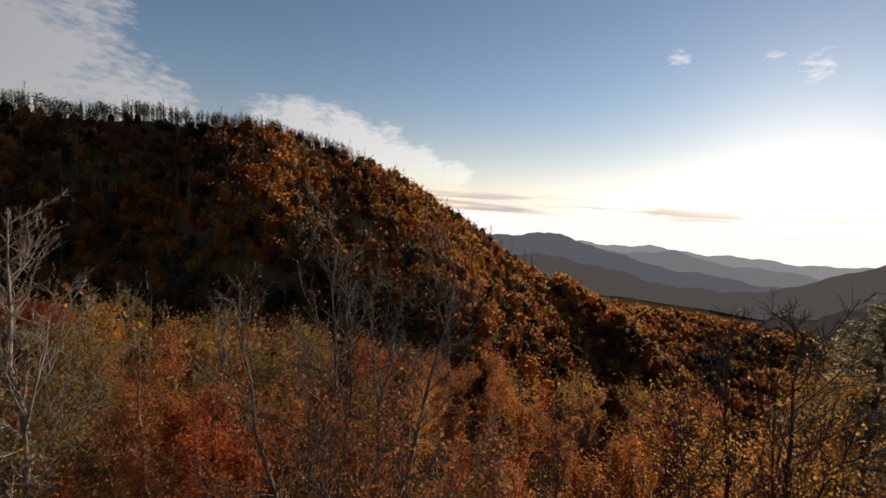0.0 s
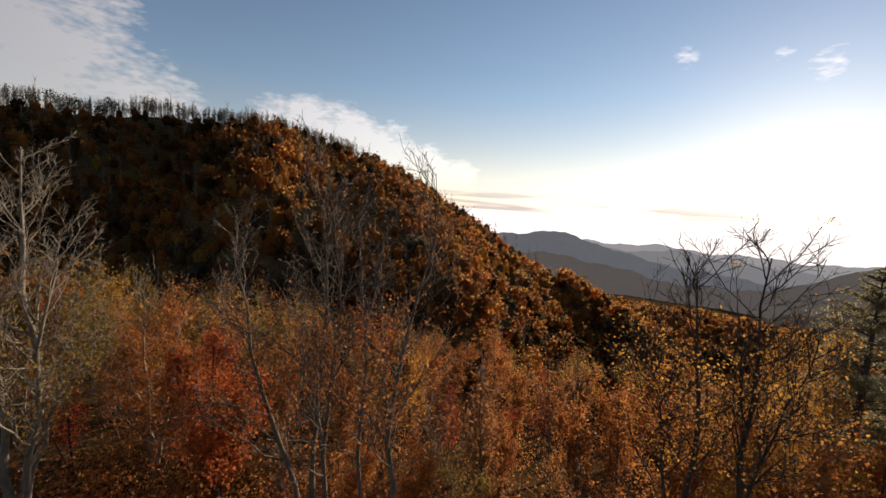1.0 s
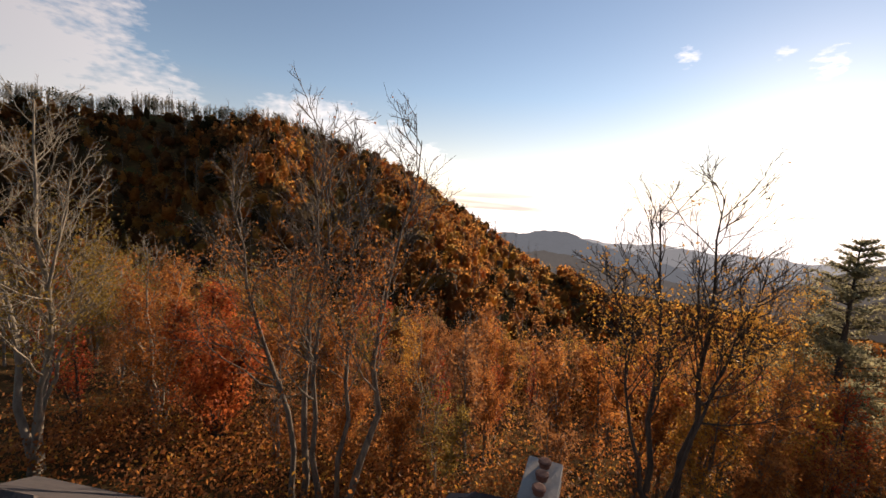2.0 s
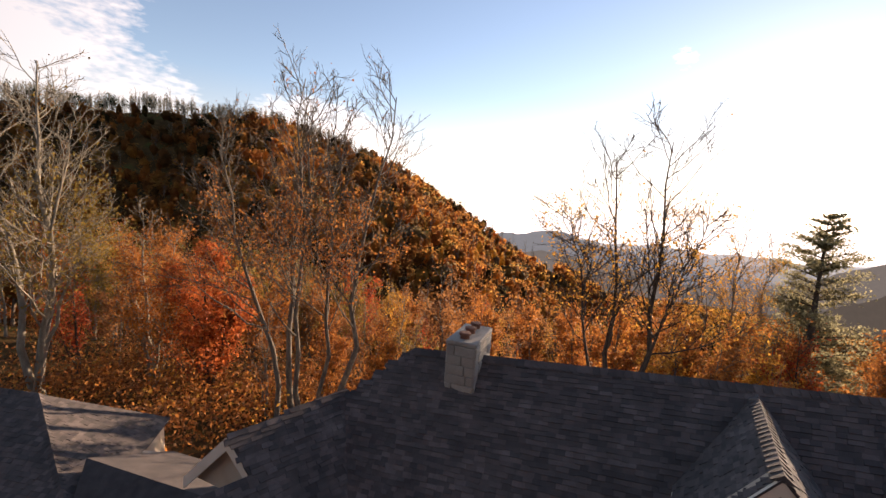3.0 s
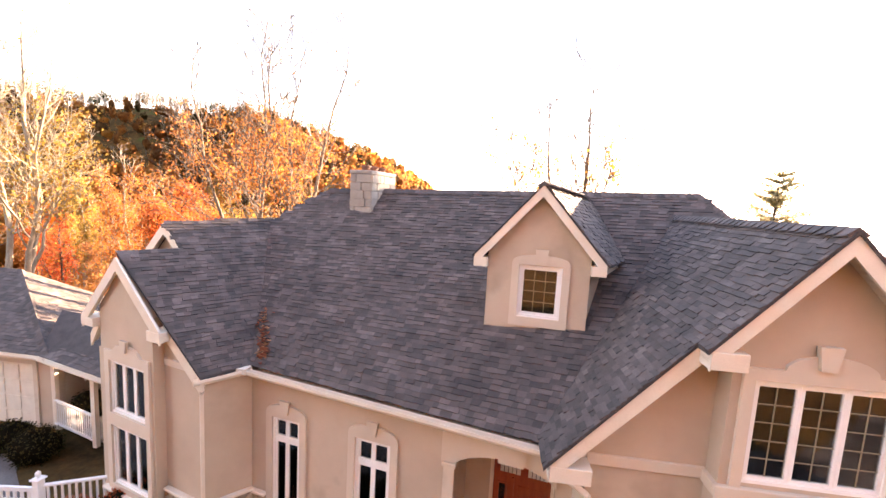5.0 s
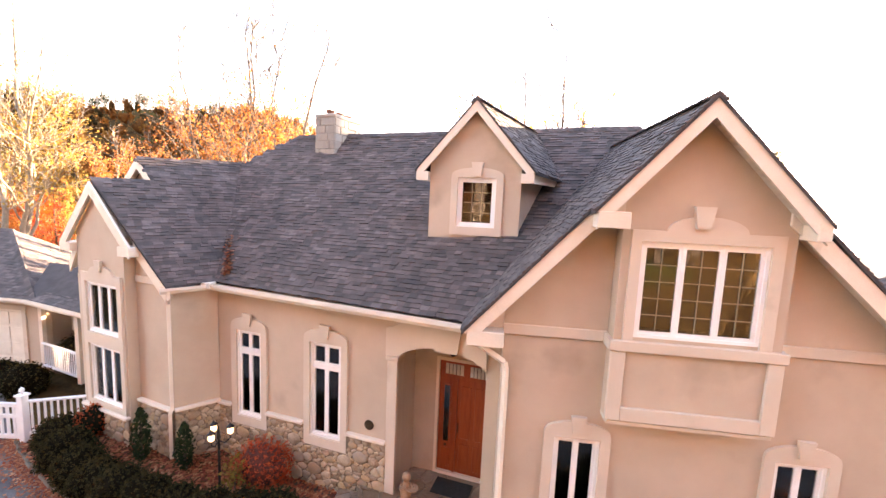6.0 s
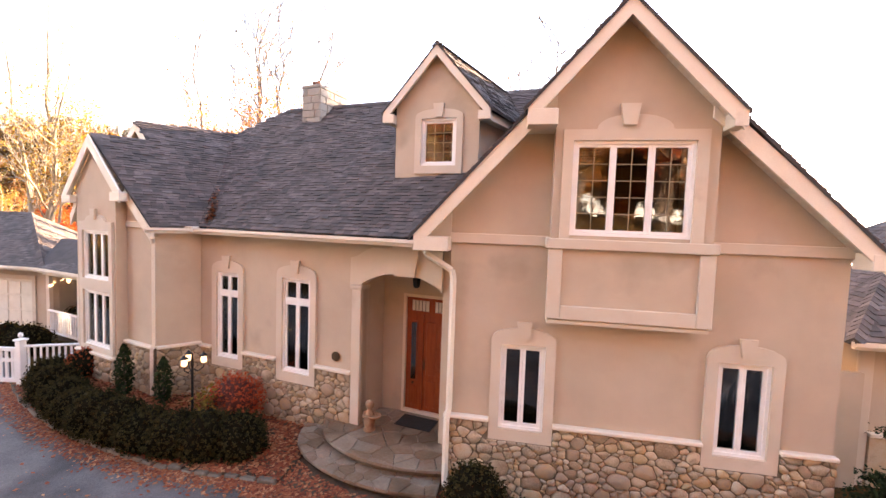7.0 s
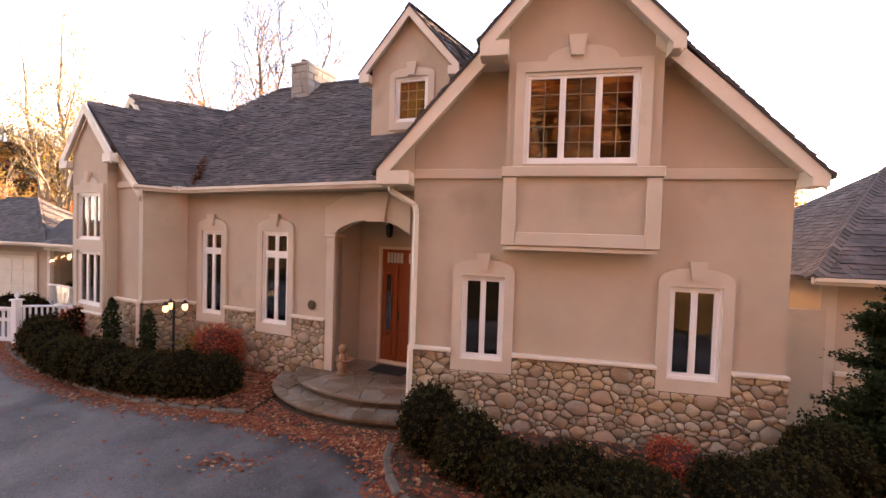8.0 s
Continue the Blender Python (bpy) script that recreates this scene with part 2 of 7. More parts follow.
material("bark", (0.060, 0.047, 0.036), (0.20, 0.165, 0.125), 3.0, 0.95, bump=0.8, fine=24, stretch=(3, 3, 0.6), dist=0.03)
material("pale_bark", (0.11, 0.092, 0.068), (0.29, 0.25, 0.19), 2.0, 0.9, bump=0.6, fine=20, stretch=(2, 2, 0.8), dist=0.02)
material("dark_bark", (0.030, 0.022, 0.017), (0.10, 0.075, 0.055), 3.0, 0.95, bump=0.8, fine=24, stretch=(3, 3, 0.6), dist=0.03)
LEAF = dict(rough=0.6, bump=0.0, fine=1.3, detail=3, island=0.9, trans=0.6, spec=0.25)
material("leaf_rust", (0.17, 0.046, 0.014), (0.58, 0.240, 0.062), 0.30, **LEAF)
material("leaf_gold", (0.28, 0.115, 0.022), (0.66, 0.36, 0.068), 0.35, **LEAF)
material("leaf_red", (0.20, 0.030, 0.014), (0.58, 0.125, 0.040), 0.35, **LEAF)
material("leaf_maple", (0.26, 0.050, 0.016), (0.64, 0.195, 0.055), 0.35, **LEAF)
material("leaf_olive", (0.10, 0.066, 0.018), (0.36, 0.235, 0.052), 0.30, **LEAF)
material("leaf_brown", (0.13, 0.052, 0.022), (0.42, 0.190, 0.070), 0.30, **LEAF)
material("needle", (0.010, 0.016, 0.008), (0.040, 0.058, 0.022), 1.0, rough=0.7, bump=0.0, fine=3, island=0.7, trans=0.2, spec=0.05)
# far pine's needles: glare and haze over it put into the pale colour
material("hazed_needle", (0.14, 0.13, 0.075), (0.38, 0.34, 0.20), 0.6, rough=0.7, bump=0.0, fine=3, island=0.7, trans=0.8, spec=0.1)
material("box_leaf", (0.010, 0.009, 0.004), (0.058, 0.047, 0.017), 1.2, rough=0.75, bump=0.0, fine=6, island=0.7, trans=0.15, spec=0.04)
# shrub_core and red_core: shade between the leaves painted as a dark solid colour
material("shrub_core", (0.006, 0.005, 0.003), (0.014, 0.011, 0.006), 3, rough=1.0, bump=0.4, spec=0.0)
material("red_bush_leaf", (0.28, 0.030, 0.012), (0.62, 0.115, 0.036), 1.5, rough=0.6, bump=0.0, fine=6, island=0.9, trans=0.4)
material("litter", (0.055, 0.014, 0.007), (0.66, 0.36, 0.19), 0.8, rough=0.8, bump=0.0, fine=5, island=1.2, tint=((0.25, 0.052, 0.021), (0.34, 0.11, 0.045)), trans=0.2)
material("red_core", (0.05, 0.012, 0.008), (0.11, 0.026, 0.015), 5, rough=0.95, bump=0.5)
material("flag_mortar", (0.070, 0.050, 0.034), (0.130, 0.095, 0.066), 8, 0.95, bump=0.5, fine=60)
material("chimney_mortar", (0.19, 0.165, 0.14), (0.28, 0.245, 0.21), 8, 0.95, bump=0.5, fine=60)
material("leading", (0.20, 0.165, 0.11), (0.30, 0.25, 0.17), 5, 0.6, bump=0.1)
# white colour stands in for light showing through the transom panes
material("bright_pane_white", (0.62, 0.61, 0.58), (0.78, 0.77, 0.74), 9, 0.25, bump=0.4, fine=60, trans=0.3)
glass_material("window_glass", (0.62, 0.62, 0.60))
glow_material("lamp_glow", (1.0, 0.70, 0.36), 0.2)

# ---- building helpers ----


def part(name, bm, mat, parent=None, label="", smooth=False):
    me = bpy.data.meshes.new(name)
    bmesh.ops.recalc_face_normals(bm, faces=bm.faces)
    if smooth:
        for fc in bm.faces:
            fc.smooth = True
    bm.to_mesh(me)
    bm.free()
    me.materials.append(MATS[mat])
    ob = new(name, me)
    if parent:
        ob.parent = parent
    if label:
        ob["label"] = label
    return ob


def thing(name, label, category, m=None, group="", kind=""):
    ob = new(name)
    ob.empty_display_size = 0.2
    if m is not None:
        ob.matrix_world = m
    return tagged(ob, label, category, group, kind)


def turn(x, y, deg, z=0.0):
    return pose(x, y, z, 0, 0, deg)


I4 = Matrix.Identity(4)


def box(bm, x0, x1, y0, y1, z0, z1, m=I4, bevel=0.0):
    r = bmesh.ops.create_cube(bm, size=1.0, matrix=m @ Matrix.Translation(((x0 + x1) / 2, (y0 + y1) / 2, (z0 + z1) / 2)) @ Matrix.Diagonal((abs(x1 - x0), abs(y1 - y0), abs(z1 - z0), 1)))
    if bevel:
        es = list({e for v in r["verts"] for e in v.link_edges})
        bmesh.ops.bevel(bm, geom=es, offset=bevel, segments=1, affect="EDGES")
    return bm


def new_box(*a, **k):
    return box(bmesh.new(), *a, **k)


def prism(bm, pts, y0, y1, m=I4):
    """A prism on an outline in x and z, from depth y0 to y1."""
    a = [bm.verts.new(m @ Vector((x, y0, z))) for x, z in pts]
    b = [bm.verts.new(m @ Vector((x, y1, z))) for x, z in pts]
    bm.faces.new(a)
    bm.faces.new(b[::-1])
    n = len(pts)
    for i in range(n):
        bm.faces.new((a[i], b[i], b[(i + 1) % n], a[(i + 1) % n]))
    return bm


def slab(bm, pts, thick):
    """A sheet on corner points in space, with a thickness straight down."""
    a = [bm.verts.new(p) for p in pts]
    b = [bm.verts.new(Vector(p) - Vector((0, 0, thick))) for p in pts]
    bm.faces.new(a)
    bm.faces.new(b[::-1])
    n = len(pts)
    for i in range(n):
        bm.faces.new((a[i], b[i], b[(i + 1) % n], a[(i + 1) % n]))
    return bm


def wall_sheet(bm, top, z0, holes, thick, m=I4):
    """A wall from y = 0 (outside) to thick, under the broken line top [(x, z), ...], with rectangular openings that go through."""
    xs = sorted({x for x, _ in top} | {h[0] for h in holes} | {h[1] for h in holes})

    def roof(x):
        for (xa, za), (xb, zb) in zip(top, top[1:]):
            if xa <= x <= xb and xb > xa:
                return za + (zb - za) * (x - xa) / (xb - xa)
        return top[-1][1]

    def quad(pts):
        bm.faces.new([bm.verts.new(m @ Vector(p)) for p in pts])

    for xa, xb in zip(xs, xs[1:]):
        mid = (xa + xb) / 2
        cut = sorted((h[2], h[3]) for h in holes if h[0] < mid < h[1])
        spans, lo = [], (z0, z0)
        for a, b in cut:
            spans.append((lo, (a, a)))
            lo = (b, b)
        if lo[0] < roof(mid) - 1e-4:
            top_a, top_b = roof(xa + 1e-6), roof(xb - 1e-6)
            spans.append((lo, (top_a, top_b)))
            quad([(xa, 0, top_a), (xb, 0, top_b), (xb, thick, top_b), (xa, thick, top_a)])
        for (la, lb), (ha, hb) in spans:
            for y in (0, thick):
                quad([(xa, y, la), (xb, y, lb), (xb, y, hb), (xa, y, ha)])
    for a, b, c, d in holes:
        d = min(d, roof((a + b) / 2))
        quad([(a, 0, c), (a, thick, c), (a, thick, d), (a, 0, d)])
        quad([(b, 0, c), (b, thick, c), (b, thick, d), (b, 0, d)])
        quad([(a, 0, c), (b, 0, c), (b, thick, c), (a, thick, c)])
        if d < roof((a + b) / 2) - 1e-4:
            quad([(a, 0, d), (b, 0, d), (b, thick, d), (a, thick, d)])
    for x, z in (top[0], top[-1]):
        quad([(x, 0, z0), (x, thick, z0), (x, thick, z), (x, 0, z)])
    bmesh.ops.remove_doubles(bm, verts=bm.verts, dist=1e-5)
    return bm


def tube(bm, pts, radii, sides=6, close=True):
    """A tapering tube along points."""
    pts = [Vector(p) for p in pts]
    rings = []
    for i, p in enumerate(pts):
        d = (pts[min(i + 1, len(pts) - 1)] - pts[max(i - 1, 0)]).normalized()
        up = Vector((0, 0, 1)) if abs(d.z) < 0.95 else Vector((1, 0, 0))
        a = d.cross(up).normalized()
        b = d.cross(a)
        r = radii[i] if not isinstance(radii, (int, float)) else radii
        rings.append([bm.verts.new(p + r * (math.cos(t) * a + math.sin(t) * b)) for t in (2 * math.pi * k / sides for k in range(sides))])
    for r0, r1 in zip(rings, rings[1:]):
        for k in range(sides):
            bm.faces.new((r0[k], r0[(k + 1) % sides], r1[(k + 1) % sides], r1[k]))
    if close:
        bm.faces.new(rings[0][::-1])
        bm.faces.new(rings[-1])
    return bm


def lathe(bm, profile, m=I4, sides=14):
    """A turned shape from (radius, height) pairs."""
    rings = []
    for r, z in profile:
        rings.append([bm.verts.new(m @ Vector((r * math.cos(2 * math.pi * k / sides), r * math.sin(2 * math.pi * k / sides), z))) for k in range(sides)])
    for r0, r1 in zip(rings, rings[1:]):
        for k in range(sides):
            bm.faces.new((r0[k], r0[(k + 1) % sides], r1[(k + 1) % sides], r1[k]))
    bm.faces.new(rings[0][::-1])
    bm.faces.new(rings[-1])
    return bm


def mesh_object(name, verts, faces, mat, parent=None, smooth=False):
    me = bpy.data.meshes.new(name)
    v = np.asarray(verts, np.float32).reshape(-1, 3)
    fa = np.asarray(faces, np.int32)
    k = fa.shape[1]
    me.vertices.add(len(v))
    me.vertices.foreach_set("co", v.ravel())
    me.loops.add(fa.size)
    me.loops.foreach_set("vertex_index", fa.ravel())
    me.polygons.add(len(fa))
    me.polygons.foreach_set("loop_start", np.arange(0, fa.size, k, dtype=np.int32))
    me.polygons.foreach_set("loop_total", np.full(len(fa), k, np.int32))
    me.update(calc_edges=True)
    me.materials.append(MATS[mat])
    ob = new(name, me)
    if parent:
        ob.parent = parent
    return ob


def leaf_cards(rng, centres, size, flat=0.0):
    """Small bent four-cornered leaves, one at each centre, turned at random."""
    n = len(centres)
    a = rng.normal(size=(n, 3))
    a[:, 2] *= 1 - flat
    a /= np.linalg.norm(a, axis=1, keepdims=True)
    b = np.cross(a, rng.normal(size=(n, 3)) * (1, 1, 1) + (0, 0, flat * 6))
    b /= np.linalg.norm(b, axis=1, keepdims=True) + 1e-9
    if flat:
        b[:, 2] *= 1 - flat
    s = (size * rng.uniform(0.6, 1.3, n))[:, None]
    w = s * rng.uniform(0.5, 0.8, n)[:, None]
    v = np.stack([centres - a * s, centres + b * w, centres + a * s, centres - b * w], 1)
    return v.reshape(-1, 3), np.arange(4 * n).reshape(-1, 4)

# ---- ground, hills and sky edge ----
KERB_W = [(-10.6, 1.6), (-9.5, 1.0), (-8.2, 0.42), (-7.0, 0.0), (-5.9, -0.3), (-5.0, -0.47), (-4.2, -0.58), (-3.4, -0.62), (-2.6, -0.56), (-1.9, -0.56)]
CREST = [(-684, 46, 41), (-471, 144, 61), (-350, 201, 61), (-250, 251, 59), (-178, 304, 60), (-125, 338, 42), (-60, 380, 6), (-15, 380, -17), (30, 334, -34), (61, 274, -47), (84, 213, -62)]


def seg_far(x, y):
    """Height of the wooded mountain at a place: its crest less the fall with distance from it."""
    best = np.full_like(x, -500.0)
    for (xa, ya, za), (xb, yb, zb), steep in zip(CREST, CREST[1:], (0.62, 0.62, 0.62, 0.54, 0.32, 0.29, 0.36, 0.50, 0.58, 0.62)):
        dx, dy = xb - xa, yb - ya
        t = np.clip(((x - xa) * dx + (y - ya) * dy) / (dx * dx + dy * dy), 0, 1)
        d = np.hypot(x - xa - t * dx, y - ya - t * dy)
        best = np.maximum(best, za + t * (zb - za) - steep * np.sqrt(d * d + 60) + 3 - 0.25 * np.maximum(x - xb, 0))
    return best


def smooth(a, b, t):
    t = np.clip((t - a) / (b - a), 0, 1)
    return t * t * (3 - 2 * t)


SPUR = [(-217, 259), (-146, 186), (-101, 151), (-75, 142), (-50, 133), (-26, 134), (-5, 131)]


def away(line, x, y):
    """Distance from a broken line, positive on the right of its way."""
    best, side = np.full_like(x, 1e9), np.zeros_like(x)
    for (xa, ya), (xb, yb) in zip(line, line[1:]):
        dx, dy = xb - xa, yb - ya
        t = np.clip(((x - xa) * dx + (y - ya) * dy) / (dx * dx + dy * dy), 0, 1)
        d = np.hypot(x - xa - t * dx, y - ya - t * dy)
        side = np.where(d < best, dy * (x - xa) - dx * (y - ya), side)
        best = np.minimum(d, best)
    return best * np.sign(side)


def hollow(x, y):
    """Depth of the cove west of the mountain's spur, which lies in the spur's shade."""
    crest = np.abs(away([c[:2] for c in CREST], x, y))
    return 34 * smooth(-6, 38, away(SPUR, x, y)) * smooth(25, 75, crest) * smooth(75, 125, np.hypot(x, y)) * smooth(-250, -170, x)


def ground_height(x, y):
    x, y = np.asarray(x, float), np.asarray(y, float)
    back = y + 0.12 * x - 6.0
    fall = np.where(back > 0, -0.20 * back - 0.0024 * back * back, 0.0)
    fall = np.where(fall < -95, -95 + 0.0 * fall, fall)
    right = smooth(9, 40, x) * -4
    base = np.maximum(fall + right, -95)
    hill = seg_far(x, y)
    wob = 2.5 * np.sin(x * 0.031 + 1.3) * np.cos(y * 0.027) + 1.3 * np.sin(x * 0.083 + y * 0.061)
    far = smooth(35, 120, np.hypot(x, y))
    k = 10.0
    lift = np.maximum(base, hill) + np.where(np.abs(base - hill) < k, (k - np.abs(base - hill)) ** 2 / (4 * k), 0) * far
    h = np.where(hill > base - k, lift, base) + wob * far
    # planting bed in front of the house rises a little to the west
    edge = np.interp(x, [k[0] for k in KERB_W], [k[1] for k in KERB_W])
    bed = smooth(-3.0, -7.5, x) * 0.4 * smooth(0.1, 1.2, y - edge) * smooth(9, 4, y) * smooth(-10.9, -9.6, x)
    rise = smooth(-8, -40, y) * 6.0                                             # bank behind the drive
    return h + bed + rise - hollow(x, y)


def build_ground():
    radii = np.concatenate([np.linspace(0, 30, 61), np.geomspace(31, 600, 120)[0:], np.geomspace(640, 4500, 24)])
    n = 320
    ang = np.linspace(0, 2 * np.pi, n, endpoint=False)
    R, A = np.meshgrid(radii[1:], ang, indexing="ij")
    X, Y = R * np.sin(A), R * np.cos(A)
    Z = ground_height(X, Y)
    Z = np.where(R > 480, Z - 0.16 * (R - 480), Z)
    v = np.concatenate([[[0, 0, 0.0]], np.stack([X, Y, Z], -1).reshape(-1, 3)])
    i = np.arange(len(radii) - 2)[:, None] * n + np.arange(n)[None]
    j = np.arange(len(radii) - 2)[:, None] * n + (np.arange(n) + 1)[None] % n
    q = np.stack([i + 1, i + 1 + n, j + 1 + n, j + 1], -1).reshape(-1, 4)
    ob = mesh_object("ground", v, q, "forest_floor")
    for p in ob.data.polygons:
        p.use_smooth = True
    return tagged(ob, "leaf-strewn ground falling into a wooded valley", "ground", kind="structure")


build_ground()


def far_range(name, dist, rows, mat, seed, depth=900, label="", rough=1.0):
    """A distant range: a ridge line over the horizon with spurs in front."""
    rng = np.random.default_rng(seed)
    az = np.radians(np.linspace(rows[0][0], rows[-1][0], 220))
    el = np.interp(np.degrees(az), [r[0] for r in rows], [r[1] for r in rows])
    el = el + rough * (0.16 * np.sin(az * 38 + seed) + 0.10 * np.sin(az * 91 + 2 * seed) + 0.04 * np.sin(az * 260))
    vs = []
    for k in range(8):
        d = dist - depth * k / 7
        top = 15 + dist * np.tan(np.radians(el))
        z = top - (top + 700) * (k / 7) ** 1.2 + (20 * np.sin(az * 140 + k) * (k / 7) if k else 0)
        vs.append(np.stack([d * np.sin(az), d * np.cos(az), z], -1))
    v = np.concatenate(vs)
    n = len(az)
    i = np.arange(7)[:, None] * n + np.arange(n - 1)[None]
    q = np.stack([i, i + 1, i + 1 + n, i + n], -1).reshape(-1, 4)
    ob = mesh_object(name, v, q, mat)
    for p in ob.data.polygons:
        p.use_smooth = True
    return tagged(ob, label, "hills", kind="structure")


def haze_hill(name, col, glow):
    """Distant hills with the haze put into the colour: dull ground plus an even emitted glow."""
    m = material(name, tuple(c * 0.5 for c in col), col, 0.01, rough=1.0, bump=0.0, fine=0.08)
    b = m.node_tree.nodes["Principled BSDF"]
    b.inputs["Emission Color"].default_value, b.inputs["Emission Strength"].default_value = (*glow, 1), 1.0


# each farther range glows paler, painting in the light scattered by the air
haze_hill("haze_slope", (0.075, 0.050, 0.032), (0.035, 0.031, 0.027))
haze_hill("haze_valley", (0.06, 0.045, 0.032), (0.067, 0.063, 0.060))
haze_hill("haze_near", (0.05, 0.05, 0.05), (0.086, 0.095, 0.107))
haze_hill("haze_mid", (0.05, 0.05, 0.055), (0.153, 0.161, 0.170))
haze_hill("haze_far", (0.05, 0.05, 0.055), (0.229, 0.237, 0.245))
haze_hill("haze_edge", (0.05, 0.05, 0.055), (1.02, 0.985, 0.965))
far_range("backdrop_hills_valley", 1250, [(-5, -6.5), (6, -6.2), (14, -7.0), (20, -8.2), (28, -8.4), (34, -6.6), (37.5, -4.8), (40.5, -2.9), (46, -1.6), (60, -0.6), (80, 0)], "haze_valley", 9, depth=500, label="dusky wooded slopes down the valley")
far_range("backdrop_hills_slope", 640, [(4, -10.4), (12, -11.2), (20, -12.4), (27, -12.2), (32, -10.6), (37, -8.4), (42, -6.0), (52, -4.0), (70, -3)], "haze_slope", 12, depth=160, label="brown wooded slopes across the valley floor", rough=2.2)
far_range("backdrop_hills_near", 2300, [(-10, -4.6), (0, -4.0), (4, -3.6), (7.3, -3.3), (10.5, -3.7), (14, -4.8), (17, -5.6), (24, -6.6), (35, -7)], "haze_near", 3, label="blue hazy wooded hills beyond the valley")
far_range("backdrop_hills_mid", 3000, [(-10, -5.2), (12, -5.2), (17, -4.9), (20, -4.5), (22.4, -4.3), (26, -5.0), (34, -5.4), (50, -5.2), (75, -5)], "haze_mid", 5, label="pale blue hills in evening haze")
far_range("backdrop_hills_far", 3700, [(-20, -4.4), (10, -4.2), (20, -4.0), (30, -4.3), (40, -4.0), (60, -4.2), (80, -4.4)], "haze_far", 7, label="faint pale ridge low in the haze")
# added glowing strip: covers the dark sky below the horizon with painted haze
far_range("backdrop_haze", 4400, [(-70, -0.9), (90, -0.9)], "haze_edge", 2, label="added glowing strip in place of bright haze on the horizon", rough=0.0)

# drive
def sheet(name, outline, z, mat, label, category, thick=0.06, follow=False):
    bm = bmesh.new()
    a = [bm.verts.new((x, y, z + (float(ground_height(x, y)) if follow else 0))) for x, y in outline]
    fc = bm.faces.new(a)
    r = bmesh.ops.extrude_face_region(bm, geom=[fc])
    for g in r["geom"]:
        if isinstance(g, bmesh.types.BMVert):
            g.co.z -= thick
    return tagged(part(name, bm, mat), label, category, kind="structure")


KERB_E = [(0.75, -0.95), (0.85, -1.35), (1.0, -1.7), (1.25, -2.05), (1.7, -2.45), (2.4, -2.8), (3.4, -3.05), (4.8, -3.2), (6.4, -3.1), (8.2, -2.7), (11, -2.0), (15, -1.6)]
DRIVE = KERB_W + [(-1.2, -0.75), (-0.3, -0.85)] + KERB_E + [(18, -6), (14, -14), (2, -18), (-10, -15), (-19, -8), (-19, 3.6), (-14, 4.1), (-12.5, 2.8)]
sheet("drive", DRIVE, 0.012, "asphalt", "worn grey asphalt drive with damp patches", "drive", 0.1)

# ---- the house ----
house = thing("house", "tan stucco house with river-stone base and grey shingle roof", "house")
RS = random.Random(5)


def clip_space(poly, cut):
    """What of a polygon in space lies on the near side of an upright plane (nx, ny, c)."""
    out = []
    for p, q in zip(poly, poly[1:] + poly[:1]):
        dp, dq = p.x * cut[0] + p.y * cut[1] - cut[2], q.x * cut[0] + q.y * cut[1] - cut[2]
        if dp <= 0:
            out.append(p)
        if (dp < 0) != (dq < 0) and abs(dp - dq) > 1e-9:
            out.append(p + (q - p) * (dp / (dp - dq)))
    return out


def side_cut(a, b):
    """The upright plane through two places that keeps what lies to the left of the way from a to b."""
    dx, dy = b[0] - a[0], b[1] - a[1]
    ln = math.hypot(dx, dy)
    nx, ny = dy / ln, -dx / ln
    return nx, ny, nx * a[0] + ny * a[1]


